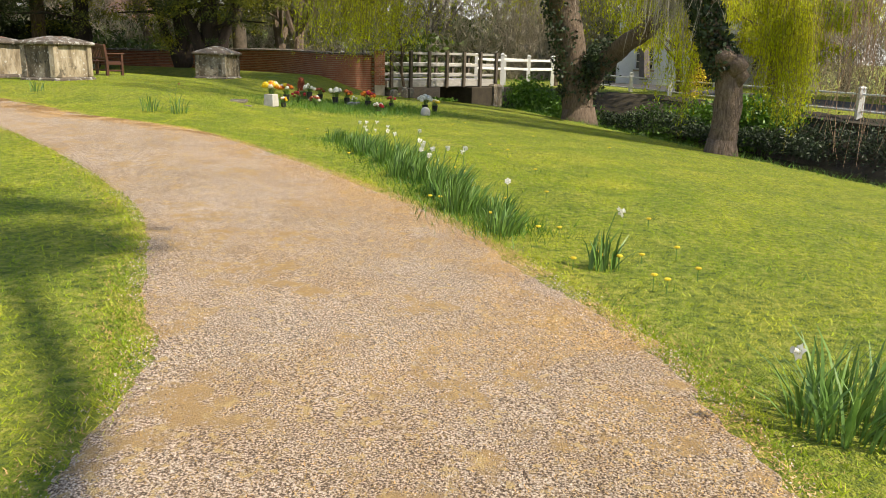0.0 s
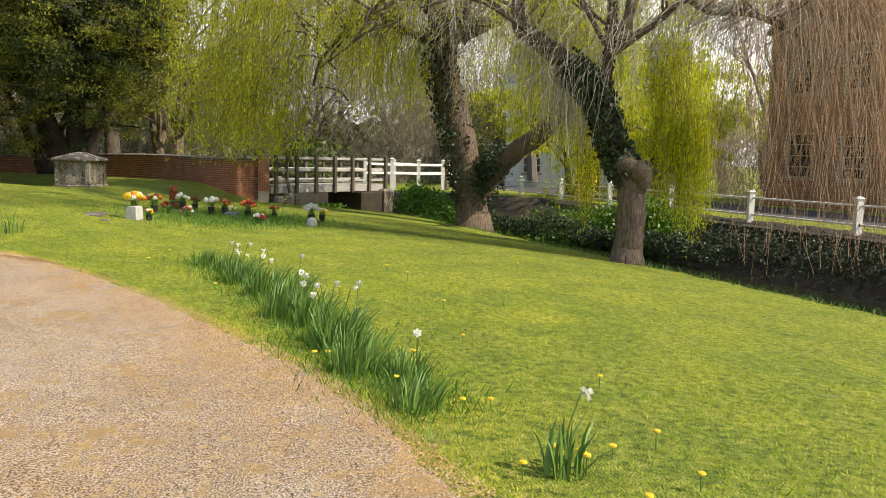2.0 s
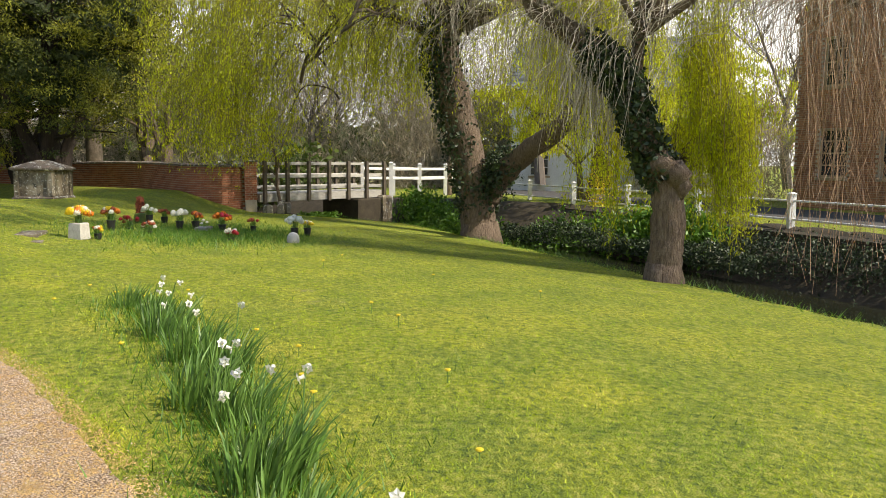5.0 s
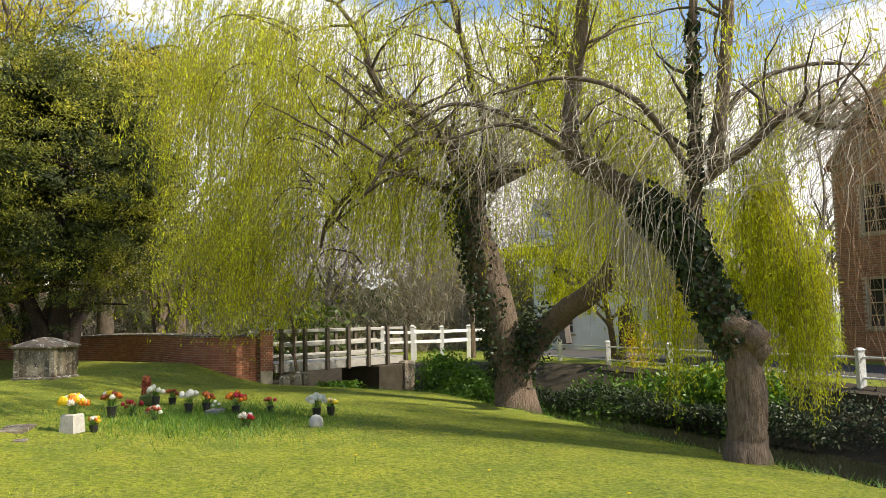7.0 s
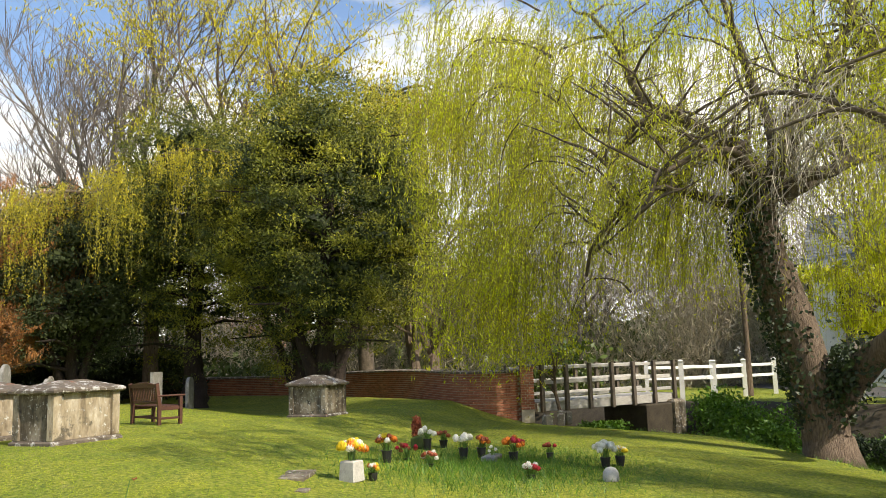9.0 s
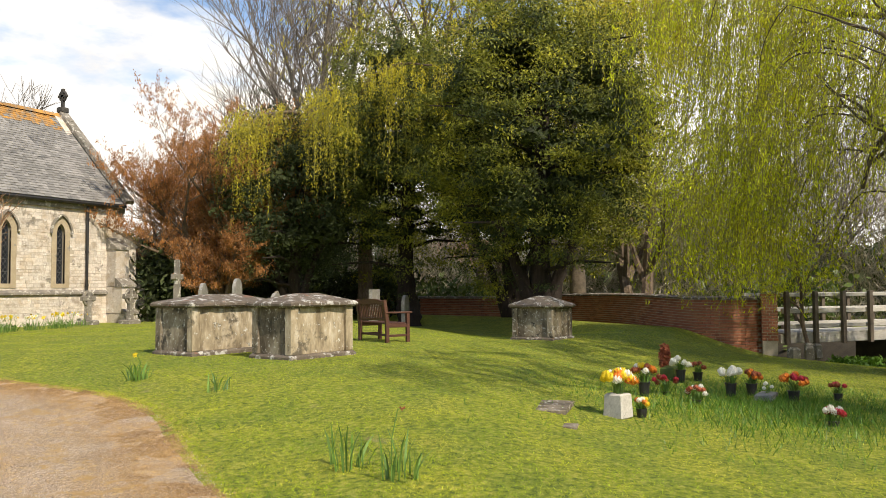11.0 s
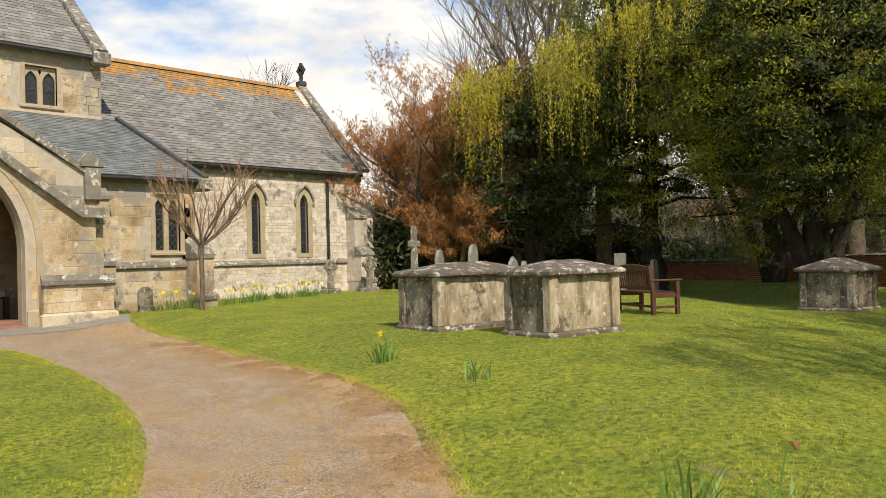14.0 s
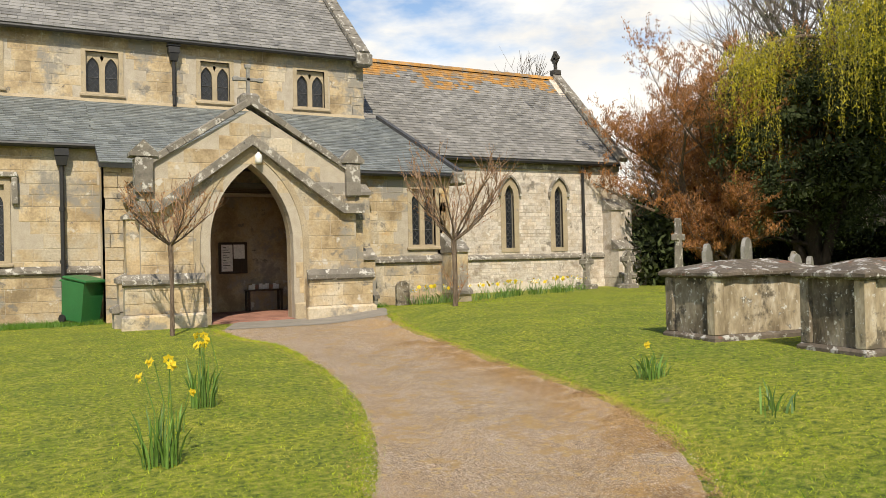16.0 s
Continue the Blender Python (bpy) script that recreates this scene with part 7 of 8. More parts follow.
Build().box(0, 14.0, 8.7, 9.0, -0.5, 6.0).box(0, 0.3, 0.3, 8.7, -0.5, 6.5).box(13.7, 14.0, 0.3, 8.7, -0.5, 5.8).part("back_wall", M["house_brick"], house)
for x0, x1 in ((-0.15, 2.6), (5.35, 2.6)):
    b = Build()
    z0 = 6.45
    b.v = [(x0, -0.15, z0), (x1, -0.15, 9.5), (x1, 9, 9.5), (x0, 9, z0), (x0, -0.15, z0 - 0.12), (x1, -0.15, 9.38), (x1, 9, 9.38), (x0, 9, z0 - 0.12)]
    b.f = [(0, 1, 2, 3), (7, 6, 5, 4), (0, 4, 5, 1), (0, 3, 7, 4), (3, 2, 6, 7)]
    b.part("roof", M["roof_tile"], house)
    v_ = Vector((x1 - x0, 0, 3.05))
    slates(house, "roof_tiling", (x0, -0.15, z0) if x0 > 1 else (x0, 9, z0), (0, 1, 0) if x0 > 1 else (0, -1, 0), v_.normalized(), 9.1, v_.length, 0.26, 0.24, 91, M["roof_tile"])
b = Build()
b.v = [(5.2, -0.25, 5.85), (14.2, -0.25, 5.85), (14.2, 4.6, 9.2), (5.2, 4.6, 9.2), (14.2, 9.2, 5.85), (5.2, 9.2, 5.85)]
b.f = [(0, 1, 2, 3), (3, 2, 4, 5)]
b.part("roof", M["roof_tile"], house)
sl_ = Vector((0, 4.85, 3.35))
slates(house, "roof_tiling", (5.2, -0.25, 5.87), (1, 0, 0), sl_.normalized(), 9.0, sl_.length, 0.26, 0.24, 92, M["roof_tile"])
b = Build().tube([(5.25, -0.12, 5.6), (5.25, -0.12, 3.2), (5.4, -0.12, 3.0), (5.4, -0.12, -0.3)], [0.05] * 4, 8)
b.box(5.15, 5.55, -0.22, -0.02, 2.9, 3.25, bevel=0.02)
b.part("downpipe", M["dressing"], house, "stone-coloured painted downpipe")
Build().tube([(5.2, -0.32, 5.8), (14.2, -0.32, 5.8)], [0.06, 0.06], 8).part("gutter", M["dressing"], house)

white_house = thing("white_house", pose(33.5, -16.2, -0.3, 0, 0, -108), "white rendered house with small-paned windows beyond the stream", "house")
wh = rect(0, 9.5, -0.5, 5.4)
wwin_ = [rect(1.0, 2.0, 3.2, 4.5), rect(4.2, 5.2, 3.2, 4.5), rect(7.2, 8.2, 3.2, 4.5), rect(1.0, 2.0, 0.8, 2.1), rect(7.0, 8.2, 0.8, 2.1), rect(4.2, 5.2, 0.0, 2.1)]
part("front_wall", solid(wh, wwin_, 0.3, Matrix.Identity(4)), M["render"], white_house)
for r_ in wwin_[:5]:
    us, ws = [p[0] for p in r_], [p[1] for p in r_]
    sash(white_house, Matrix.Identity(4), min(us), max(us), min(ws), max(ws), 3, 3)
Build().box(4.2, 5.2, 0.1, 0.16, 0, 2.1).part("door", M["oak"], white_house)
Build().box(0, 0.3, 0.3, 6, -0.5, 5.4).box(9.2, 9.5, 0.3, 6, -0.5, 5.4).box(0, 9.5, 6, 6.3, -0.5, 5.4).part("side_wall", M["render"], white_house)
b = Build()
b.v = [(-0.3, -0.35, 5.25), (9.8, -0.35, 5.25), (9.8, 3.1, 8.2), (-0.3, 3.1, 8.2), (9.8, 6.6, 5.25), (-0.3, 6.6, 5.25)]
b.f = [(0, 1, 2, 3), (3, 2, 4, 5), (1, 4, 2), (0, 3, 5)]
b.part("roof", M["slate"], white_house)
slates(white_house, "roof_slating", (-0.3, -0.35, 5.27), (1, 0, 0), Vector((0, 3.45, 2.95)).normalized(), 10.1, Vector((0, 3.45, 2.95)).length, 0.25, 0.3, 93, M["slate"])

cottage = thing("cottage", pose(50.6, 21.7, 0, 0, 0, -62), "far pale rendered cottage with a red tiled roof", "house")
c_open = [rect(u, u + 1.0, 1.0, 2.2) for u in (-3.6, -1.2, 1.4, 3.0)]
part("front_wall", solid(rect(-5, 5, -0.3, 3.0), c_open, 0.3, Matrix.Identity(4)), M["render"], cottage)
for r_ in c_open:
    us, ws = [q[0] for q in r_], [q[1] for q in r_]
    sash(cottage, Matrix.Identity(4), min(us), max(us), min(ws), max(ws), 2, 2)
Build().box(-5, -4.7, 0.3, 6, -0.3, 3.0).box(4.7, 5, 0.3, 6, -0.3, 3.0).box(-5, 5, 6, 6.3, -0.3, 3.0).part("side_wall", M["render"], cottage)
b = Build()
b.v = [(-5.3, -0.3, 2.9), (5.3, -0.3, 2.9), (5.3, 3.1, 5.4), (-5.3, 3.1, 5.4), (5.3, 6.6, 2.9), (-5.3, 6.6, 2.9)]
b.f = [(0, 1, 2, 3), (3, 2, 4, 5), (1, 4, 2), (0, 3, 5)]
b.part("roof", M["roof_tile"], cottage)
Build().box(3.6, 4.4, 2.7, 3.5, 4.8, 6.4, bevel=0.03).part("chimney", M["house_brick"], cottage)

pole = thing("utility_pole", pose(27.0, -12.5, gz(27.0, -12.5), 0, -1.5, 0), "grey weathered wooden pole beside the white fence", "pole")
Build().tube([(0, 0, -0.4), (0, 0, 3), (0.01, 0, 6.4)], [0.12, 0.105, 0.085], 12).part("shaft", M["bark"], pole)
Build().box(-0.5, 0.5, -0.045, 0.045, 5.9, 6.0, bevel=0.01).part("crossarm", M["bark"], pole)

# far bank: low stone wall under the railing, lane behind
tagged(strip("lane", np.array([(x, -25.9 + 0.31 * (x + 6)) for x in np.linspace(-20, 40, 40)]), np.array([(x, -30.4 + 0.31 * (x + 6)) for x in np.linspace(-20, 40, 40)]), 0.02, M["lane"], ragged=0.02), "grey tarmac lane behind the white railing", "lane", kind="structure")
rw = Build()
prev = None
for i, x in enumerate(np.linspace(-14, 27, 60)):
    y = -24.2 + 0.311 * (x + 6) + 0.25
    k = len(rw.v)
    jit = 0.04 * noise.noise((x, 0, 3))
    rw.v += [(x, y + 0.35 + jit, -1.9), (x, y + 0.12 + jit, -0.42), (x, y - 0.25, -0.38), (x, y - 0.25, -1.9)]
    if i:
        rw.f += [(k - 4, k, k + 1, k - 3), (k - 3, k + 1, k + 2, k - 2), (k - 2, k + 2, k + 3, k - 1)]
tagged(rw.part("retaining_wall", M["soil"]), "dark damp stream revetment below the white railing", "wall", kind="structure")


# ---- spring flowers ----
def straps(name, rng, n, h, spread, lean, material, parent, width=0.008, wind=(0, 0)):
    """Upright strap leaves, bent over at the tip, as one mesh."""
    K = 4
    base = np.zeros((n, 3))
    a = rng.uniform(0, 6.283, n)
    r = spread * np.sqrt(rng.random(n))
    base[:, 0], base[:, 1] = r * np.cos(a), r * np.sin(a)
    ht = h * rng.uniform(0.55, 1.1, n)
    d = rng.uniform(0, 6.283, n)
    out = np.stack([np.cos(d), np.sin(d)], 1) * (lean * rng.uniform(0.2, 1.3, n) * ht)[:, None] + base[:, :2] * 0.5 + np.array(wind) * ht[:, None] * rng.uniform(0.3, 1.2, (n, 1))
    t = np.linspace(0, 1, K)
    w = width * np.array([0.8, 1.0, 0.9, 0.15])
    side = np.stack([-np.sin(d + rng.normal(0, 0.6, n)), np.cos(d), np.zeros(n)], 1)
    v = np.empty((n, K, 2, 3), np.float32)
    for k in range(K):
        c = base.copy()
        c[:, :2] += out * t[k] ** 1.8
        c[:, 2] += ht * (t[k] - 0.18 * t[k] ** 3) - 0.03
        v[:, k, 0], v[:, k, 1] = c - side * w[k], c + side * w[k]
    idx = np.arange(n)[:, None] * K * 2 + np.arange(K - 1)[None, :] * 2
    f = np.stack([idx, idx + 1, idx + 3, idx + 2], -1).reshape(-1, 4)
    me = bpy.data.meshes.new(name)
    me.vertices.add(n * K * 2)
    me.vertices.foreach_set("co", v.ravel())
    me.loops.add(f.size)
    me.loops.foreach_set("vertex_index", f.astype(np.int32).ravel())
    me.polygons.add(len(f))
    me.polygons.foreach_set("loop_start", np.arange(0, f.size, 4, dtype=np.int32))
    me.update(calc_edges=True)
    ob = link(name, me, material, parent)
    ob["kind"] = "stuff"
    return ob


def daffodil(parent, rd, x, y, h, petal, trumpet, s=1.0):
    """One flower: stem, six petals, trumpet."""
    a = rd.uniform(0, 6.283)
    lx, ly = x + 0.05 * math.cos(a), y + 0.05 * math.sin(a)
    fl = new("flower")
    fl.parent = parent
    Build().tube([(x, y, 0), (x + 0.01, y, h * 0.6), (lx, ly, h), (lx + 0.02 * math.cos(a), ly + 0.02 * math.sin(a), h + 0.005)], [0.004, 0.004, 0.0035, 0.003], 5).part("stem", M["daff_leaf"], fl)
    m = Matrix.Translation((lx + 0.025 * math.cos(a), ly + 0.025 * math.sin(a), h)) @ pose(0, 0, 0, 0, 70, math.degrees(a))
    b = Build()
    for i in range(6):
        t = i * math.pi / 3
        c, sn = math.cos(t), math.sin(t)
        R = 0.038 * s
        pts = [(0.006 * c, 0.006 * sn, 0), (R * 0.6 * c - R * 0.42 * sn, R * 0.6 * sn + R * 0.42 * c, 0.004), (R * 1.1 * c, R * 1.1 * sn, rd.uniform(-0.004, 0.006)), (R * 0.6 * c + R * 0.42 * sn, R * 0.6 * sn - R * 0.42 * c, 0.004)]
        b.poly(pts, m)
    b.part("corolla", M[petal], fl)
    Build().lathe([(0.006, 0.0), (0.011 * s, 0.012), (0.012 * s, 0.024), (0.016 * s, 0.03), (0.010 * s, 0.028)], 10, m).part("trumpet", M[trumpet], fl)
    return fl


def clump(x, y, r, n, h, seed, flowers, label, petal="white_petal", trumpet="white_petal", lean=0.35, width=0.008, name="daffodil_clump", fh=1.05, fs=1.0):
    rg, rd = np.random.default_rng(seed), random.Random(seed)
    t = thing(name, pose(x, y, gz(x, y)), label, "daffodils", "daffodil clumps")
    straps("foliage", rg, n, h, r, lean, M["daff_leaf"], t, width, (0.08, -0.22) if y < -7 else (0, 0))
    for _ in range(flowers):
        a, q = rd.uniform(0, 6.283), r * math.sqrt(rd.random())
        daffodil(t, rd, q * math.cos(a), q * math.sin(a), h * rd.uniform(0.85, 1.1) * fh, petal, trumpet, fs)
    return t


row = np.array([0.12, 0.0]) + bez([(-1.9, -7.85), (-2.7, -8.25), (-3.7, -8.75), (-4.7, -9.15), (-5.6, -9.5), (-6.4, -9.8), (-7.1, -10.15)], 2)
for i, (px, py) in enumerate(row):
    big = 1.0 if 2 < i < 11 else 0.75
    fl = (0, 1, 1, 3, 3, 2, 1, 3, 4, 1, 0, 1, 0)[i]
    clump(px + 0.10 * math.sin(i * 3), py + 0.10 * math.cos(i * 2), 0.17 * big, int(125 * big), 0.36 * big, 100 + i, fl, "clump of daffodil leaves with white flowers at the lawn edge", lean=0.22, width=0.0062, fs=0.72)
clump(-7.95, -10.72, 0.10, 34, 0.34, 130, 1, "small daffodil clump with one white flower among dandelions")
clump(-10.1, -11.35, 0.22, 190, 0.34, 131, 1, "thick daffodil clump with white flowers beside the path", lean=0.5, width=0.006, fs=0.8)
clump(-0.2, -4.4, 0.16, 20, 0.38, 133, 0, "sparse tuft of daffodil leaves with withered heads", lean=0.25)
clump(-0.32, -4.9, 0.17, 22, 0.40, 134, 1, "sparse tuft of daffodil leaves with withered heads", "rust_petal", "rust_petal", lean=0.25, fs=0.5)
clump(2.05, 0.3, 0.14, 46, 0.30, 135, 1, "small daffodil clump with one yellow flower near the tombs", "yellow_petal", "yellow_petal")
clump(1.6, -1.45, 0.13, 15, 0.28, 136, 0, "small tuft of bent daffodil leaves in the lawn", lean=0.5)
clump(-2.27, 0.23, 0.12, 44, 0.50, 137, 4, "tall daffodil clump with yellow flowers on the church lawn", "yellow_petal", "yellow_petal", lean=0.2, fh=1.25)
clump(-1.62, 2.2, 0.13, 44, 0.52, 138, 7, "tall daffodil clump with yellow flowers on the church lawn", "yellow_petal", "yellow_petal", lean=0.2, fh=1.2)
clump(-2.0, 1.2, 0.05, 3, 0.3, 139, 1, "single yellow daffodil in the church lawn", "yellow_petal", "yellow_petal")
# bed along the chancel
rd = random.Random(9)
for i in range(15):
    f = i / 14
    bx_, by_ = 5.6 + 7.6 * f + rd.uniform(-0.2, 0.2), 12.6 + 3.6 * f + rd.uniform(-0.25, 0.25)
    white = rd.random() < 0.45
    clump(bx_, by_, 0.3, 46, 0.36, 150 + i, rd.randint(5, 8), "daffodils in bloom in the bed below the chancel wall", "white_petal" if white else "yellow_petal", "yellow_petal", width=0.009, fh=1.2, fs=1.5)
sh = thing("rose_bush", pose(6.9, 12.9, gz(6.9, 12.9)), "small bare reddish rose bush by the aisle wall", "shrub")
tw = np.array([[(0, 0, 0), (0.1 * math.cos(a), 0.1 * math.sin(a), 0.3), (0.25 * math.cos(a + 0.2), 0.25 * math.sin(a), 0.6), (0.4 * math.cos(a + 0.3), 0.38 * math.sin(a), 0.9 + 0.2 * math.sin(3 * a))] for a in np.linspace(0, 6, 16)])
hair("stem_mass", tw, 0.008, 0.003, M["twig_brown"], sh)
strand_leaves("foliage", tw, 10, 0.03, np.random.default_rng(3), M["copper"], sh, 0.4, 0.03)


# ---- flowers on the graves ----
def blooms(parent, rd, x, y, z, r, n, mats, size=0.035, name="bloom"):
    """Round many-petalled flower heads in a loose dome."""
    for i in range(n):
        a, q = rd.uniform(0, 6.283), math.sqrt(rd.random()) * r
        cz = z + math.sqrt(max(0, 1 - (q / (r + 0.001)) ** 2)) * r * 0.7 + rd.uniform(-0.02, 0.02)
        c = Vector((x + q * math.cos(a), y + q * math.sin(a), cz))
        b = Build()
        for j in range(26):
            zz = 1 - 1.55 * (j + 0.5) / 26
            t, q_ = j * 2.39996, math.sqrt(max(0, 1 - zz * zz))
            d = Vector((q_ * math.cos(t), q_ * math.sin(t), zz))
            s_ = d.cross(Vector((0.3, 0.2, 1))).normalized()
            u_ = s_.cross(d)
            o_ = c + d * size * 0.62
            b.poly([o_ - u_ * size * 0.35, o_ + s_ * size * 0.30 + d * size * 0.18, o_ + u_ * size * 0.45 + d * size * 0.36, o_ - s_ * size * 0.30 + d * size * 0.18])
        b.part(name, M[mats[i % len(mats)]], parent)


def posy(x, y, label, kind_, mats, seed, n=9, r=0.13, h=0.22, size=0.045, greens=40):
    h = h if kind_ == "stone" else h * 0.7
    n = int(n * 1.4)
    """A grave vase with its bunch: stone block, black pot or low tray."""
    rd, rg = random.Random(seed), np.random.default_rng(seed)
    t = thing("flower_vase", pose(x, y, gz(x, y) - 0.01, 0, 0, rd.uniform(-20, 20)), label, "grave flowers", "grave flowers")
    if kind_ == "stone":
        Build().box(-0.115, 0.115, -0.11, 0.11, 0, h, taper=0.88, bevel=0.015).part("vase", M["vase_stone"], t)
    elif kind_ == "pot":
        Build().lathe([(0.05, 0), (0.055, 0.01), (0.075, h), (0.082, h), (0.082, h + 0.012), (0.06, h + 0.005)], 14).part("vase", M["pot_black"], t)
    elif kind_ == "tray":
        Build().box(-0.22, 0.22, -0.11, 0.11, 0, h, bevel=0.015).part("vase", M["headstone"], t)
    else:
        Build().lathe([(0.03, 0), (0.05, 0.03), (0.06, h), (0.05, h)], 10).part("vase", M["pot_black"], t)
    straps("greenery", rg, greens, r * 1.2 + 0.06, 0.05, 0.5, M["daff_leaf"], t, 0.006).location = (0, 0, h)
    blooms(t, rd, 0, 0, h + r * 0.55, r, n, mats, size)
    return t


posy(3.42, -5.32, "white stone block vase full of yellow and cream chrysanthemums", "stone", ["yellow_petal", "yellow_petal", "white_petal", "orange_petal"], 201, 16, 0.17, 0.26, 0.06)
posy(3.68, -5.5, "small bunch of orange and cream flowers beside the stone vase", "low", ["orange_petal", "yellow_petal", "white_petal"], 202, 5, 0.07, 0.16, 0.035)
posy(5.5, -5.07, "pot of rust, yellow and pink chrysanthemums on a grave", "pot", ["rust_petal", "orange_petal", "white_petal", "yellow_petal", "rust_petal"], 203, 13, 0.16, 0.26, 0.05)
posy(5.95, -5.24, "low pot of dried dark red flowers on a grave", "low", ["rust_petal", "red_petal"], 204, 10, 0.16, 0.08, 0.04)
posy(5.54, -5.72, "low pot of withered red and white flowers", "low", ["rust_petal", "white_petal"], 205, 8, 0.12, 0.08, 0.04)
posy(7.68, -5.08, "dark vase of white roses among green leaves", "pot", ["white_petal"], 206, 6, 0.13, 0.28, 0.055, 70)
posy(8.14, -5.25, "small pot of dark red flowers on a grave", "pot", ["rust_petal"], 207, 6, 0.12, 0.2, 0.045)
posy(6.61, -5.97, "black vase of white chrysanthemums", "pot", ["white_petal"], 208, 10, 0.15, 0.26, 0.055)
posy(6.9, -6.2, "pot of orange and pink flowers on a grave", "pot", ["orange_petal", "rust_petal"], 209, 8, 0.13, 0.24, 0.045)
posy(6.62, -6.42, "low grey stone flower trough with a few white heads", "tray", ["white_petal"], 210, 3, 0.1, 0.14, 0.03, 10)
posy(6.72, -6.75, "black pot of bright orange and red flowers", "pot", ["orange_petal", "red_petal", "orange_petal"], 211, 14, 0.17, 0.2, 0.05)
posy(4.83, -7.3, "small black pot of crimson and white flowers in the grass", "low", ["red_petal", "white_petal", "red_petal"], 212, 8, 0.10, 0.10, 0.045)
posy(7.2, -7.26, "small pot of red flowers on a grave", "low", ["red_petal", "rust_petal"], 213, 7, 0.10, 0.16, 0.04)
posy(6.31, -8.19, "black pot of white and pink chrysanthemums", "pot", ["white_petal", "white_petal"], 214, 12, 0.16, 0.24, 0.055)
posy(6.78, -8.38, "dark pot of pale yellow flowers", "pot", ["yellow_petal", "white_petal"], 215, 6, 0.10, 0.22, 0.045)
t = thing("grave_marker", pose(4.99, -8.33, gz(4.99, -8.33)), "small rounded white marble grave marker in the grass", "grave marker")
Build().lathe([(0.10, -0.02), (0.11, 0.04), (0.10, 0.12), (0.06, 0.17), (0.01, 0.185)], 14).part("stone", M["vase_stone"], t, "", True)
t = thing("grave_shrub", pose(8.37, -4.69, gz(8.37, -4.69)), "dwarf dark red conifer on a grave", "shrub")
cone = rng.normal(0, 1, (900, 3))
cone = cone / np.linalg.norm(cone, axis=1)[:, None] * np.array([0.10, 0.10, 0.26]) * rng.uniform(0.4, 1, (900, 1)) + np.array([0, 0, 0.3])
leaves("foliage", cone, 0.03, rng, M["rust_petal"], t, -0.5)["kind"] = "stuff"
t = thing("flower_box", pose(8.0, -4.85, gz(8.0, -4.85)), "green stone flower block on a grave", "grave vase")
Build().box(-0.2, 0.2, -0.11, 0.11, 0, 0.2, bevel=0.02).part("block", M["hedge"], t)

# ---- things at the church ----
lamp = thing("porch_lamp", pose(PC + 0.13, PY - 0.12, 3.62), "small white bulkhead lantern above the porch arch", "lamp")
Build().lathe([(0.05, -0.16), (0.075, -0.13), (0.08, 0.02), (0.05, 0.05), (0.02, 0.09)], 14).part("shade", M["white_paint"], lamp, "", True)
Build().tube([(0, 0.0, 0.06), (0, 0.0, 0.14), (0, 0.14, 0.16)], [0.012, 0.012, 0.012], 6).part("bracket", M["iron"], lamp)
bin_ = thing("wheelie_bin", pose(-1.95, 14.35, gz(-1.95, 14.35), 7, 0, 38), "dark green plastic wheelie bin against the aisle wall", "bin")
Build().box(-0.25, 0.25, -0.3, 0.3, 0.06, 0.98, taper=1.14, bevel=0.03).part("body", M["bin"], bin_)
Build().box(-0.31, 0.31, -0.38, 0.36, 0.98, 1.05, pose(0, 0, 0, 3), bevel=0.025).part("lid", M["bin"], bin_)
Build().box(-0.28, 0.28, 0.34, 0.42, 0.92, 0.97, bevel=0.02).part("handle", M["bin"], bin_)
for sx in (-0.27, 0.27):
    Build().lathe([(0.03, -0.025), (0.095, -0.025), (0.10, 0), (0.095, 0.025), (0.03, 0.025)], 16, pose(sx, 0.26, 0.1, 0, 90)).part("wheel", M["pot_black"], bin_)
nb = thing("notice_board", pose(PC + 0.35, IN_Y - 0.05, 1.45), "dark framed notice board with white papers inside the porch", "notice board")
Build().box(-0.36, 0.36, -0.03, 0.03, -0.40, 0.40, bevel=0.012).part("board", M["oak"], nb)
Build().box(-0.30, -0.02, -0.04, -0.032, -0.34, 0.34).part("notice", M["paper"], nb)
Build().box(0.01, 0.29, -0.04, -0.032, -0.02, 0.34).part("notice", M["paper"], nb)
for i in range(9):
    for k in range(2):
        Build().box(-0.26, -0.26 + 0.2 * (0.4 + 0.6 * ((i * 7 + k) % 5) / 5), -0.044, -0.0415, 0.26 - i * 0.065, 0.275 - i * 0.065).part("text_line", M["lead"], nb) if k == 0 else None
sf = thing("leaflet_table", pose(2.42, IN_Y - 0.22, gz(PC, PY) + 0.045), "plain wooden shelf table with leaflets below the notice board", "table")
Build().box(-0.46, 0.46, -0.19, 0.19, 0.50, 0.54, bevel=0.008).part("tabletop", M["oak"], sf)
for sx in (-0.42, 0.42):
    for sy in (-0.15, 0.15):
        Build().box(sx - 0.025, sx + 0.025, sy - 0.025, sy + 0.025, 0, 0.50).part("leg", M["oak"], sf)
for i in range(9):
    lf = thing("leaflet", pose(2.06 + i * 0.09, IN_Y - 0.24 + 0.03 * (i % 3), gz(PC, PY) + 0.585, 12, 0, 6 * math.sin(i * 2)), "folded leaflet standing on the porch table", "leaflet", "leaflets")
    Build().box(-0.042, 0.042, -0.012, 0.012, 0, 0.12 + 0.03 * (i % 2)).part("sheet", M["tile" if i in (2, 6) else "paper"], lf)


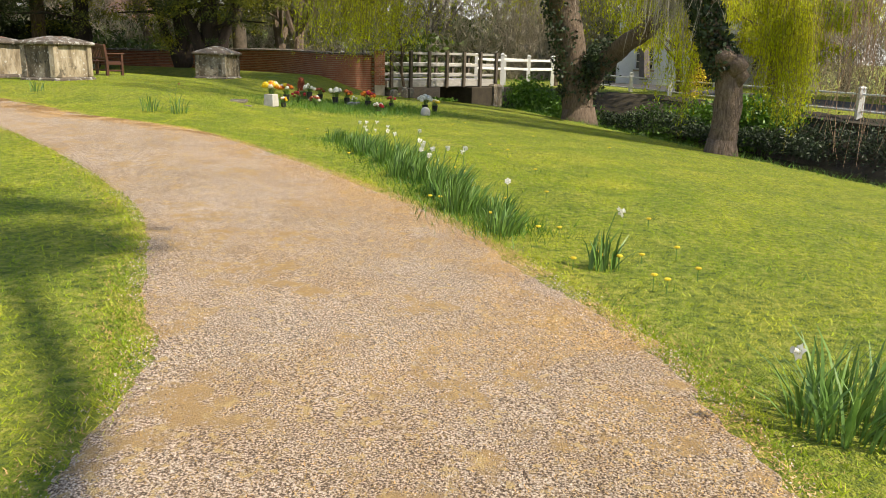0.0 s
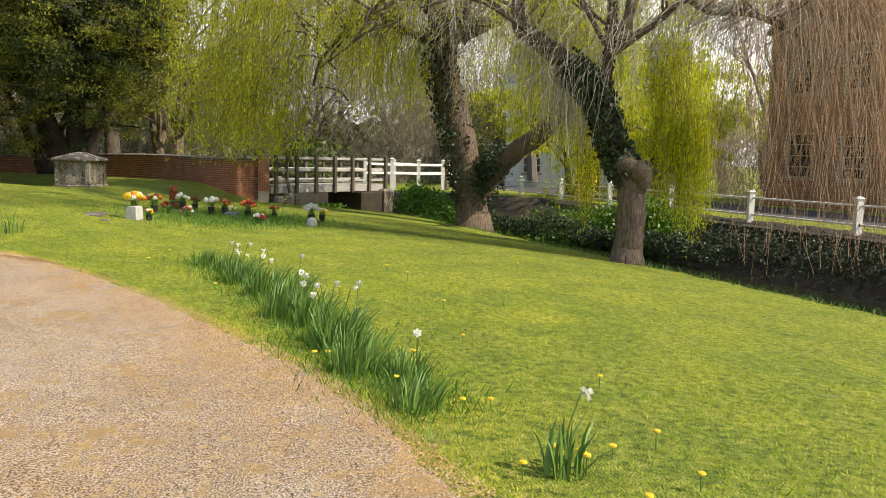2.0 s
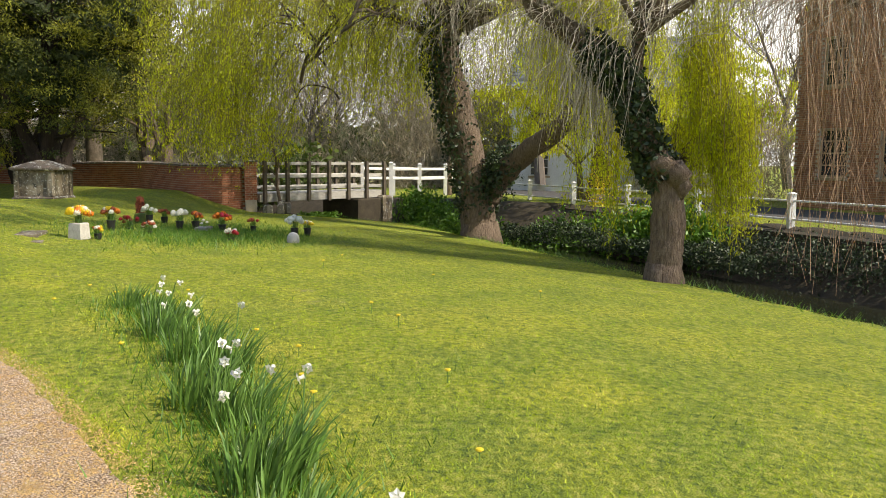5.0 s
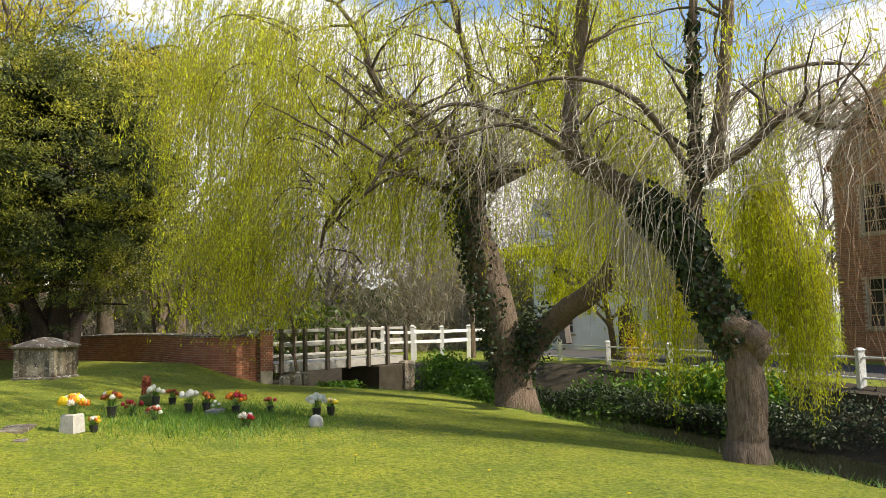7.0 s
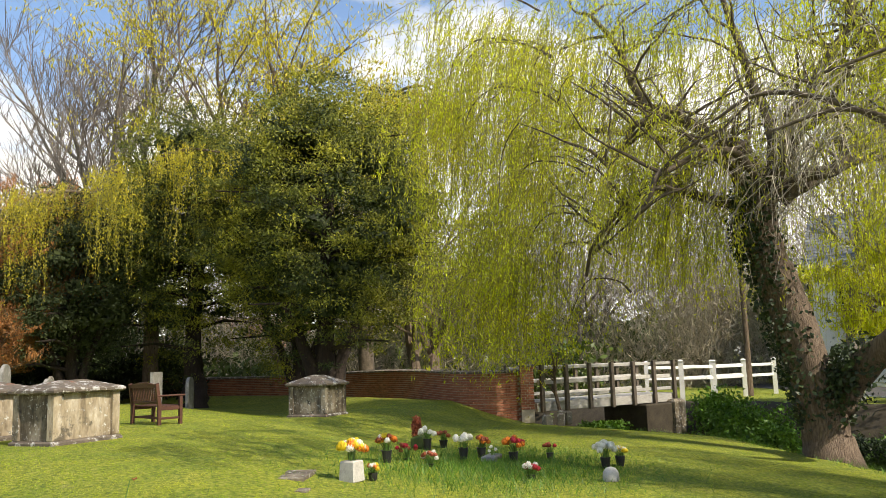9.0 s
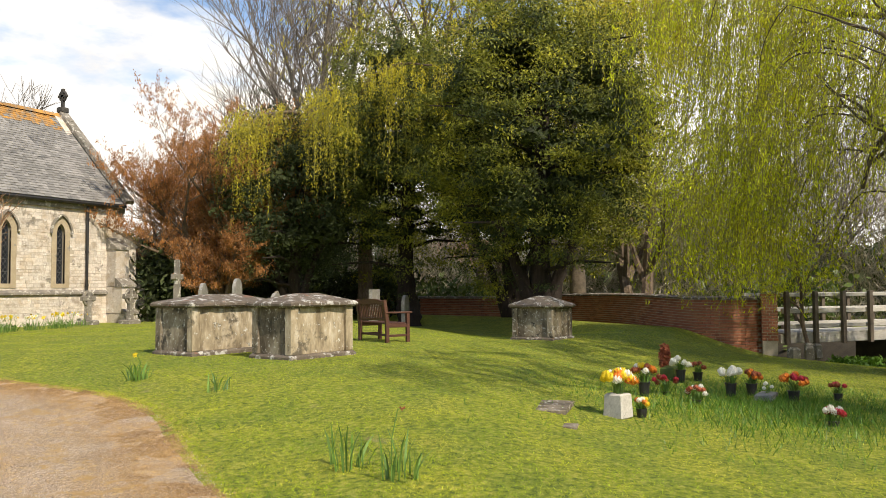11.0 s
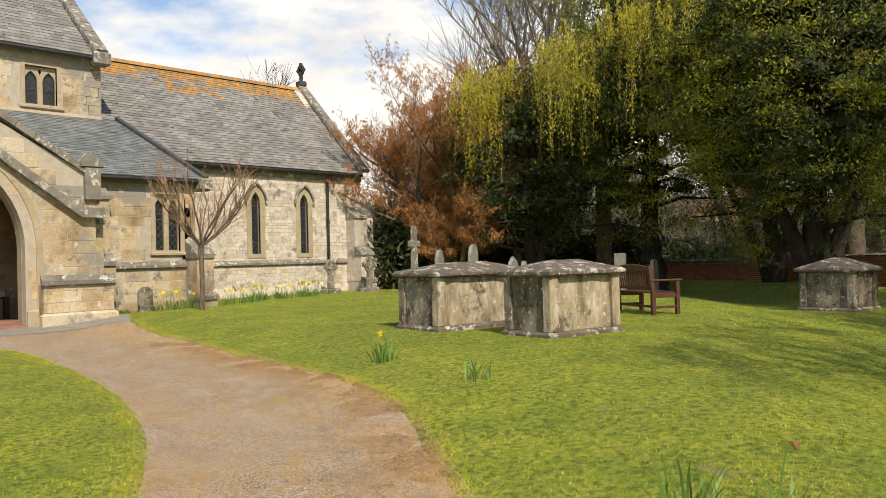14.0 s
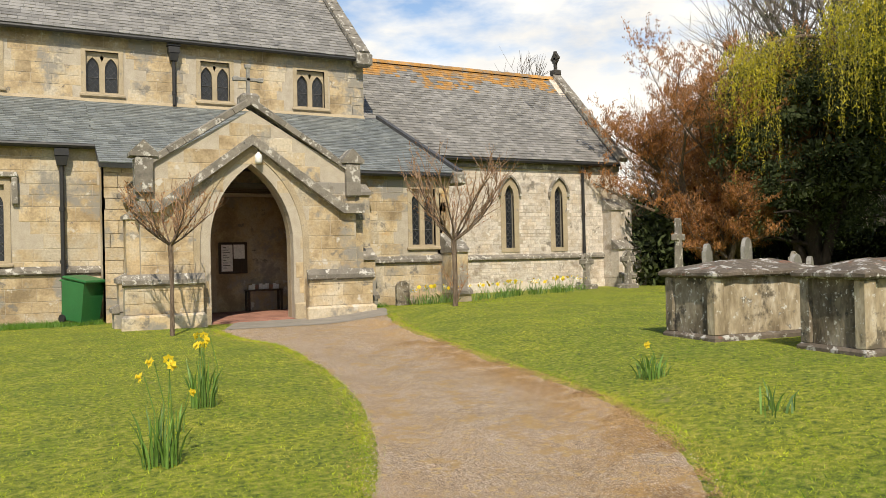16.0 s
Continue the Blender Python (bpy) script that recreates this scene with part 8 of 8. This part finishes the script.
# ---- turf and loose gravel ----
def between(P, L, R):
    """Which points lie on the strip between two lines."""
    ring = np.vstack([L[::4], R[::-4]])
    hit = np.zeros(len(P), bool)
    for (x1, y1), (x2, y2) in zip(ring, np.roll(ring, 1, 0)):
        c = (y1 > P[:, 1]) != (y2 > P[:, 1])
        with np.errstate(divide="ignore", invalid="ignore"):
            hit ^= c & (P[:, 0] < (x2 - x1) * (P[:, 1] - y1) / (y2 - y1 + 1e-12) + x1)
    return hit


def blades(name, P, h, width, rng, material, label, category, flat=0.5):
    n = len(P)
    base = np.column_stack([P, ground_z(P[:, 0], P[:, 1])])
    a = rng.uniform(0, 6.283, n)
    side = np.stack([np.cos(a), np.sin(a), np.zeros(n)], 1) * (width * rng.uniform(0.6, 1.3, n))[:, None]
    b_ = rng.uniform(0, 6.283, n)
    hh = (h * rng.uniform(0.5, 1.3, n))[:, None]
    tip = base + np.stack([np.cos(b_) * flat, np.sin(b_) * flat, np.ones(n)], 1) * hh * rng.uniform(0.6, 1, (n, 1))
    v = np.stack([base - side, base + side, tip], 1).astype(np.float32)
    me = bpy.data.meshes.new(name)
    me.vertices.add(n * 3)
    me.vertices.foreach_set("co", v.ravel())
    me.loops.add(n * 3)
    me.loops.foreach_set("vertex_index", np.arange(n * 3, dtype=np.int32))
    me.polygons.add(n)
    me.polygons.foreach_set("loop_start", np.arange(0, n * 3, 3, dtype=np.int32))
    me.update(calc_edges=True)
    return tagged(link(name, me, material), label, category, kind="stuff")


rng2 = np.random.default_rng(77)
WALKED = bez([(-14, -10), (-9, -10.1), (-6, -9.2), (-3.5, -6.2), (-2.5, -4)], 10)


def turf_points(n, box, fall):
    P = np.column_stack([rng2.uniform(box[0], box[1], n), rng2.uniform(box[2], box[3], n)])
    d = np.min(np.hypot(P[:, None, 0] - WALKED[None, ::5, 0], P[:, None, 1] - WALKED[None, ::5, 1]), 1)
    keep = rng2.random(n) < np.clip((fall / np.maximum(d, 1.0)) ** 1.1, 0.05, 1)
    P = P[keep]
    keep = ~between(P, PATH_L, PATH_R) & ~between(P, APR_L, APR_R) & (river_side(P[:, 0], P[:, 1]) > 0.02) & (P[:, 1] < 14.9) & ~((P[:, 1] > 11.4) & (P[:, 0] > -1.4) & (P[:, 0] < 4.3)) & ~((P[:, 1] > 13.7) & (P[:, 0] > -1.5) & (P[:, 0] < 7.5))
    return P[keep]


P = turf_points(2300000, (-15, 18, -17, 15), 2.6)
blades("grass", P, 0.021, 0.0027, rng2, M["blades"], "short mown lawn grass", "grass", 1.1)
P = turf_points(26000, (-15, 18, -17, 15), 4.0)
P = P[np.array([noise.noise((p[0] * 0.8, p[1] * 0.8, 2)) > 0.22 for p in P])]
blades("long_grass", P, 0.065, 0.004, rng2, M["lush"], "taller tufts of green grass", "grass", 0.6)
# ragged growth along the path edges, the daffodil row and the graves
edge = []
for L in (PATH_L, PATH_R):
    i = rng2.integers(0, len(L) - 1, 26000)
    f_ = rng2.random((26000, 1))
    edge.append(L[i] * (1 - f_) + L[i + 1] * f_ + rng2.normal(0, 0.05, (26000, 2)))
E_ = np.vstack(edge)
blades("edge_grass", E_[::2], 0.036, 0.0024, rng2, M["blades"], "ragged grass along the path edge", "grass", 0.9)
M["straw"] = mat("dry_moss", [(0.48, 0.285, 0.105), (0.68, 0.45, 0.18)], 3, 0.9, 0, 30, island=0.3)
blades("dry_moss", E_[1::2] + rng2.normal(0, 0.10, (len(E_[1::2]), 2)), 0.014, 0.0024, rng2, M["straw"], "straw-coloured dead moss on the path edge", "moss", 1.6)
i = rng2.integers(len(PATH_R) // 12, len(PATH_R) - 1, 120000)
inw = (PATH_L[i] - PATH_R[i]) / np.linalg.norm(PATH_L[i] - PATH_R[i], axis=1)[:, None]
f_ = rng2.random((120000, 1))
SB = PATH_R[i] * (1 - f_) + PATH_R[i + 1] * f_ + inw * np.abs(rng2.normal(0.15, 0.55, (120000, 1)))
SB = SB[np.array([noise.noise((p[0] * 1.6, p[1] * 1.6, 3)) > -0.22 for p in SB])]
sb = blades("dry_moss", SB, 0.007, 0.0030, rng2, M["straw"], "band of straw-coloured dead moss inside the path edge", "moss", 2.5)
sb.location.z = 0.013
M["brown_moss"] = mat("brown_moss", [(0.25, 0.15, 0.07), (0.42, 0.27, 0.12)], 3, 0.95, 0, 30, island=0.35)
i = rng2.integers(len(PATH_R) * 56 // 100, len(PATH_R) - 90, 100000)
inw = (PATH_L[i] - PATH_R[i]) / np.linalg.norm(PATH_L[i] - PATH_R[i], axis=1)[:, None]
f_ = rng2.random((100000, 1))
SB = PATH_R[i] * (1 - f_) + PATH_R[i + 1] * f_ + inw * (0.05 + np.abs(rng2.normal(0.2, 0.42, (100000, 1))))
SB = SB[np.array([noise.noise((p[0] * 2.1, p[1] * 2.1, 5)) + 0.5 * noise.noise((p[0] * 7, p[1] * 7, 6)) > -0.08 for p in SB])]
blades("dry_moss", SB, 0.008, 0.0032, rng2, M["brown_moss"], "patches of brown moss along one side of the path", "moss", 2.0).location.z = 0.013
rr = rng2.integers(0, len(row), 6000)
blades("long_grass", row[rr] + rng2.normal(0, 0.20, (6000, 2)), 0.10, 0.004, rng2, M["lush"], "lush uncut grass round the daffodils", "grass", 0.6)
gp = np.column_stack([rng2.normal(5.9, 1.3, 11000), rng2.normal(-6.5, 1.0, 11000)])
blades("long_grass", gp, 0.10, 0.005, rng2, M["lush"], "uncut grass among the graves", "grass", 0.6)
bp = np.column_stack([rng2.uniform(-4, 19, 30000), rng2.uniform(-20, -5, 30000)])
s_ = river_side(bp[:, 0], bp[:, 1])
bp = bp[(s_ > -0.25) & (s_ < 0.45)]
blades("bank_grass", bp, 0.13, 0.007, rng2, M["lush"], "rough grass along the stream edge", "grass", 0.8)
bw = np.column_stack([rng2.uniform(-6, 5, 26000), rng2.uniform(12.9, 15, 26000)])
bw = bw[((bw[:, 0] < -1.5) & (bw[:, 1] > 13.6)) | ((bw[:, 0] > 4.4) & (bw[:, 1] > 12.9) & (bw[:, 1] < 13.85))]
blades("long_grass", bw, 0.12, 0.006, rng2, M["lush"], "longer grass against the church walls", "grass", 0.6)

# dead moss and chippings on the path
n = 420000
u_, i_ = rng2.random(n), rng2.integers(0, min(len(PATH_L), len(PATH_R)) - 1, n)
f_ = rng2.random((n, 1))
P = (PATH_L[i_] * (1 - f_) + PATH_L[i_ + 1] * f_) * (1 - u_[:, None]) + (PATH_R[i_] * (1 - f_) + PATH_R[i_ + 1] * f_) * u_[:, None] + rng2.normal(0, 0.04, (n, 2))
d = np.min(np.hypot(P[:, None, 0] - WALKED[None, ::5, 0], P[:, None, 1] - WALKED[None, ::5, 1]), 1)
P = P[(d < 7) & (rng2.random(n) < np.clip(2.6 / np.maximum(d, 0.5), 0, 1)) & (P[:, 0] > -13.5)]
nz = np.array([noise.noise((p[0] * 1.1, p[1] * 1.1, 9)) + 0.5 * noise.noise((p[0] * 3.7, p[1] * 3.7, 1)) for p in P])
Q = P[nz + rng2.normal(0, 0.25, len(P)) > -0.1][:100000]
bl = blades("dry_moss", Q, 0.006, 0.0022, rng2, M["straw"], "straw-coloured dead moss lying on the gravel", "moss", 3.0)
bl.location.z = 0.013
M["chips"] = mat("stone_chips", [(0.30, 0.23, 0.165), (0.56, 0.48, 0.39)], 60, 0.9, 0, 30, island=0.85)
R = P[nz < 0.25][:90000]
n = len(R)
c = np.column_stack([R, ground_z(R[:, 0], R[:, 1]) + 0.014])
sz = rng2.uniform(0.0022, 0.0046, (n, 1, 1))
tet = np.array([(1, 0, -0.4), (-0.5, 0.87, -0.4), (-0.5, -0.87, -0.4), (0, 0, 0.7)])
rot = rng2.uniform(0, 6.283, n)
tx = tet[None] + rng2.normal(0, 0.25, (n, 4, 3))
v = np.empty((n, 4, 3), np.float32)
v[..., 0] = tx[..., 0] * np.cos(rot)[:, None] - tx[..., 1] * np.sin(rot)[:, None]
v[..., 1] = tx[..., 0] * np.sin(rot)[:, None] + tx[..., 1] * np.cos(rot)[:, None]
v[..., 2] = tx[..., 2]
v = v * sz + c[:, None]
k = np.arange(n)[:, None, None] * 4
f = (k + np.array([(0, 1, 3), (1, 2, 3), (2, 0, 3)])[None]).reshape(-1, 3)
me = bpy.data.meshes.new("gravel_chips")
me.vertices.add(n * 4)
me.vertices.foreach_set("co", v.astype(np.float32).ravel())
me.loops.add(f.size)
me.loops.foreach_set("vertex_index", f.astype(np.int32).ravel())
me.polygons.add(len(f))
me.polygons.foreach_set("loop_start", np.arange(0, f.size, 3, dtype=np.int32))
me.update(calc_edges=True)
tagged(link("gravel_chips", me, M["chips"]), "loose pale stone chippings on the path", "gravel", kind="stuff")

# dandelions near the path
for i in range(46):
    j = rng2.integers(0, len(row))
    dx, dy = (row[j] + rng2.normal(0, 0.4, 2) + np.array([0.1, -0.1])) if i < 26 else (np.array([-8.0, -10.8]) + rng2.normal(0, [0.3, 0.22])) if i < 38 else np.array([rng2.uniform(-8, 3), rng2.uniform(-13, -9)])
    if between(np.array([[dx, dy]]), PATH_L, PATH_R)[0]:
        continue
    t = thing("dandelion", pose(dx, dy, gz(dx, dy)), "yellow dandelion in the grass", "dandelion", "dandelions")
    hgt = random.uniform(0.05, 0.11)
    Build().tube([(0, 0, 0), (0.005, 0, hgt)], [0.003, 0.003], 4).part("stem", M["daff_leaf"], t)
    Build().lathe([(0.004, hgt - 0.006), (0.02, hgt + 0.003), (0.017, hgt + 0.010), (0.003, hgt + 0.012)], 9).part("head", M["yellow_petal"], t)


# ---- stonework of the walls ----
for job in later:
    lay(*job)
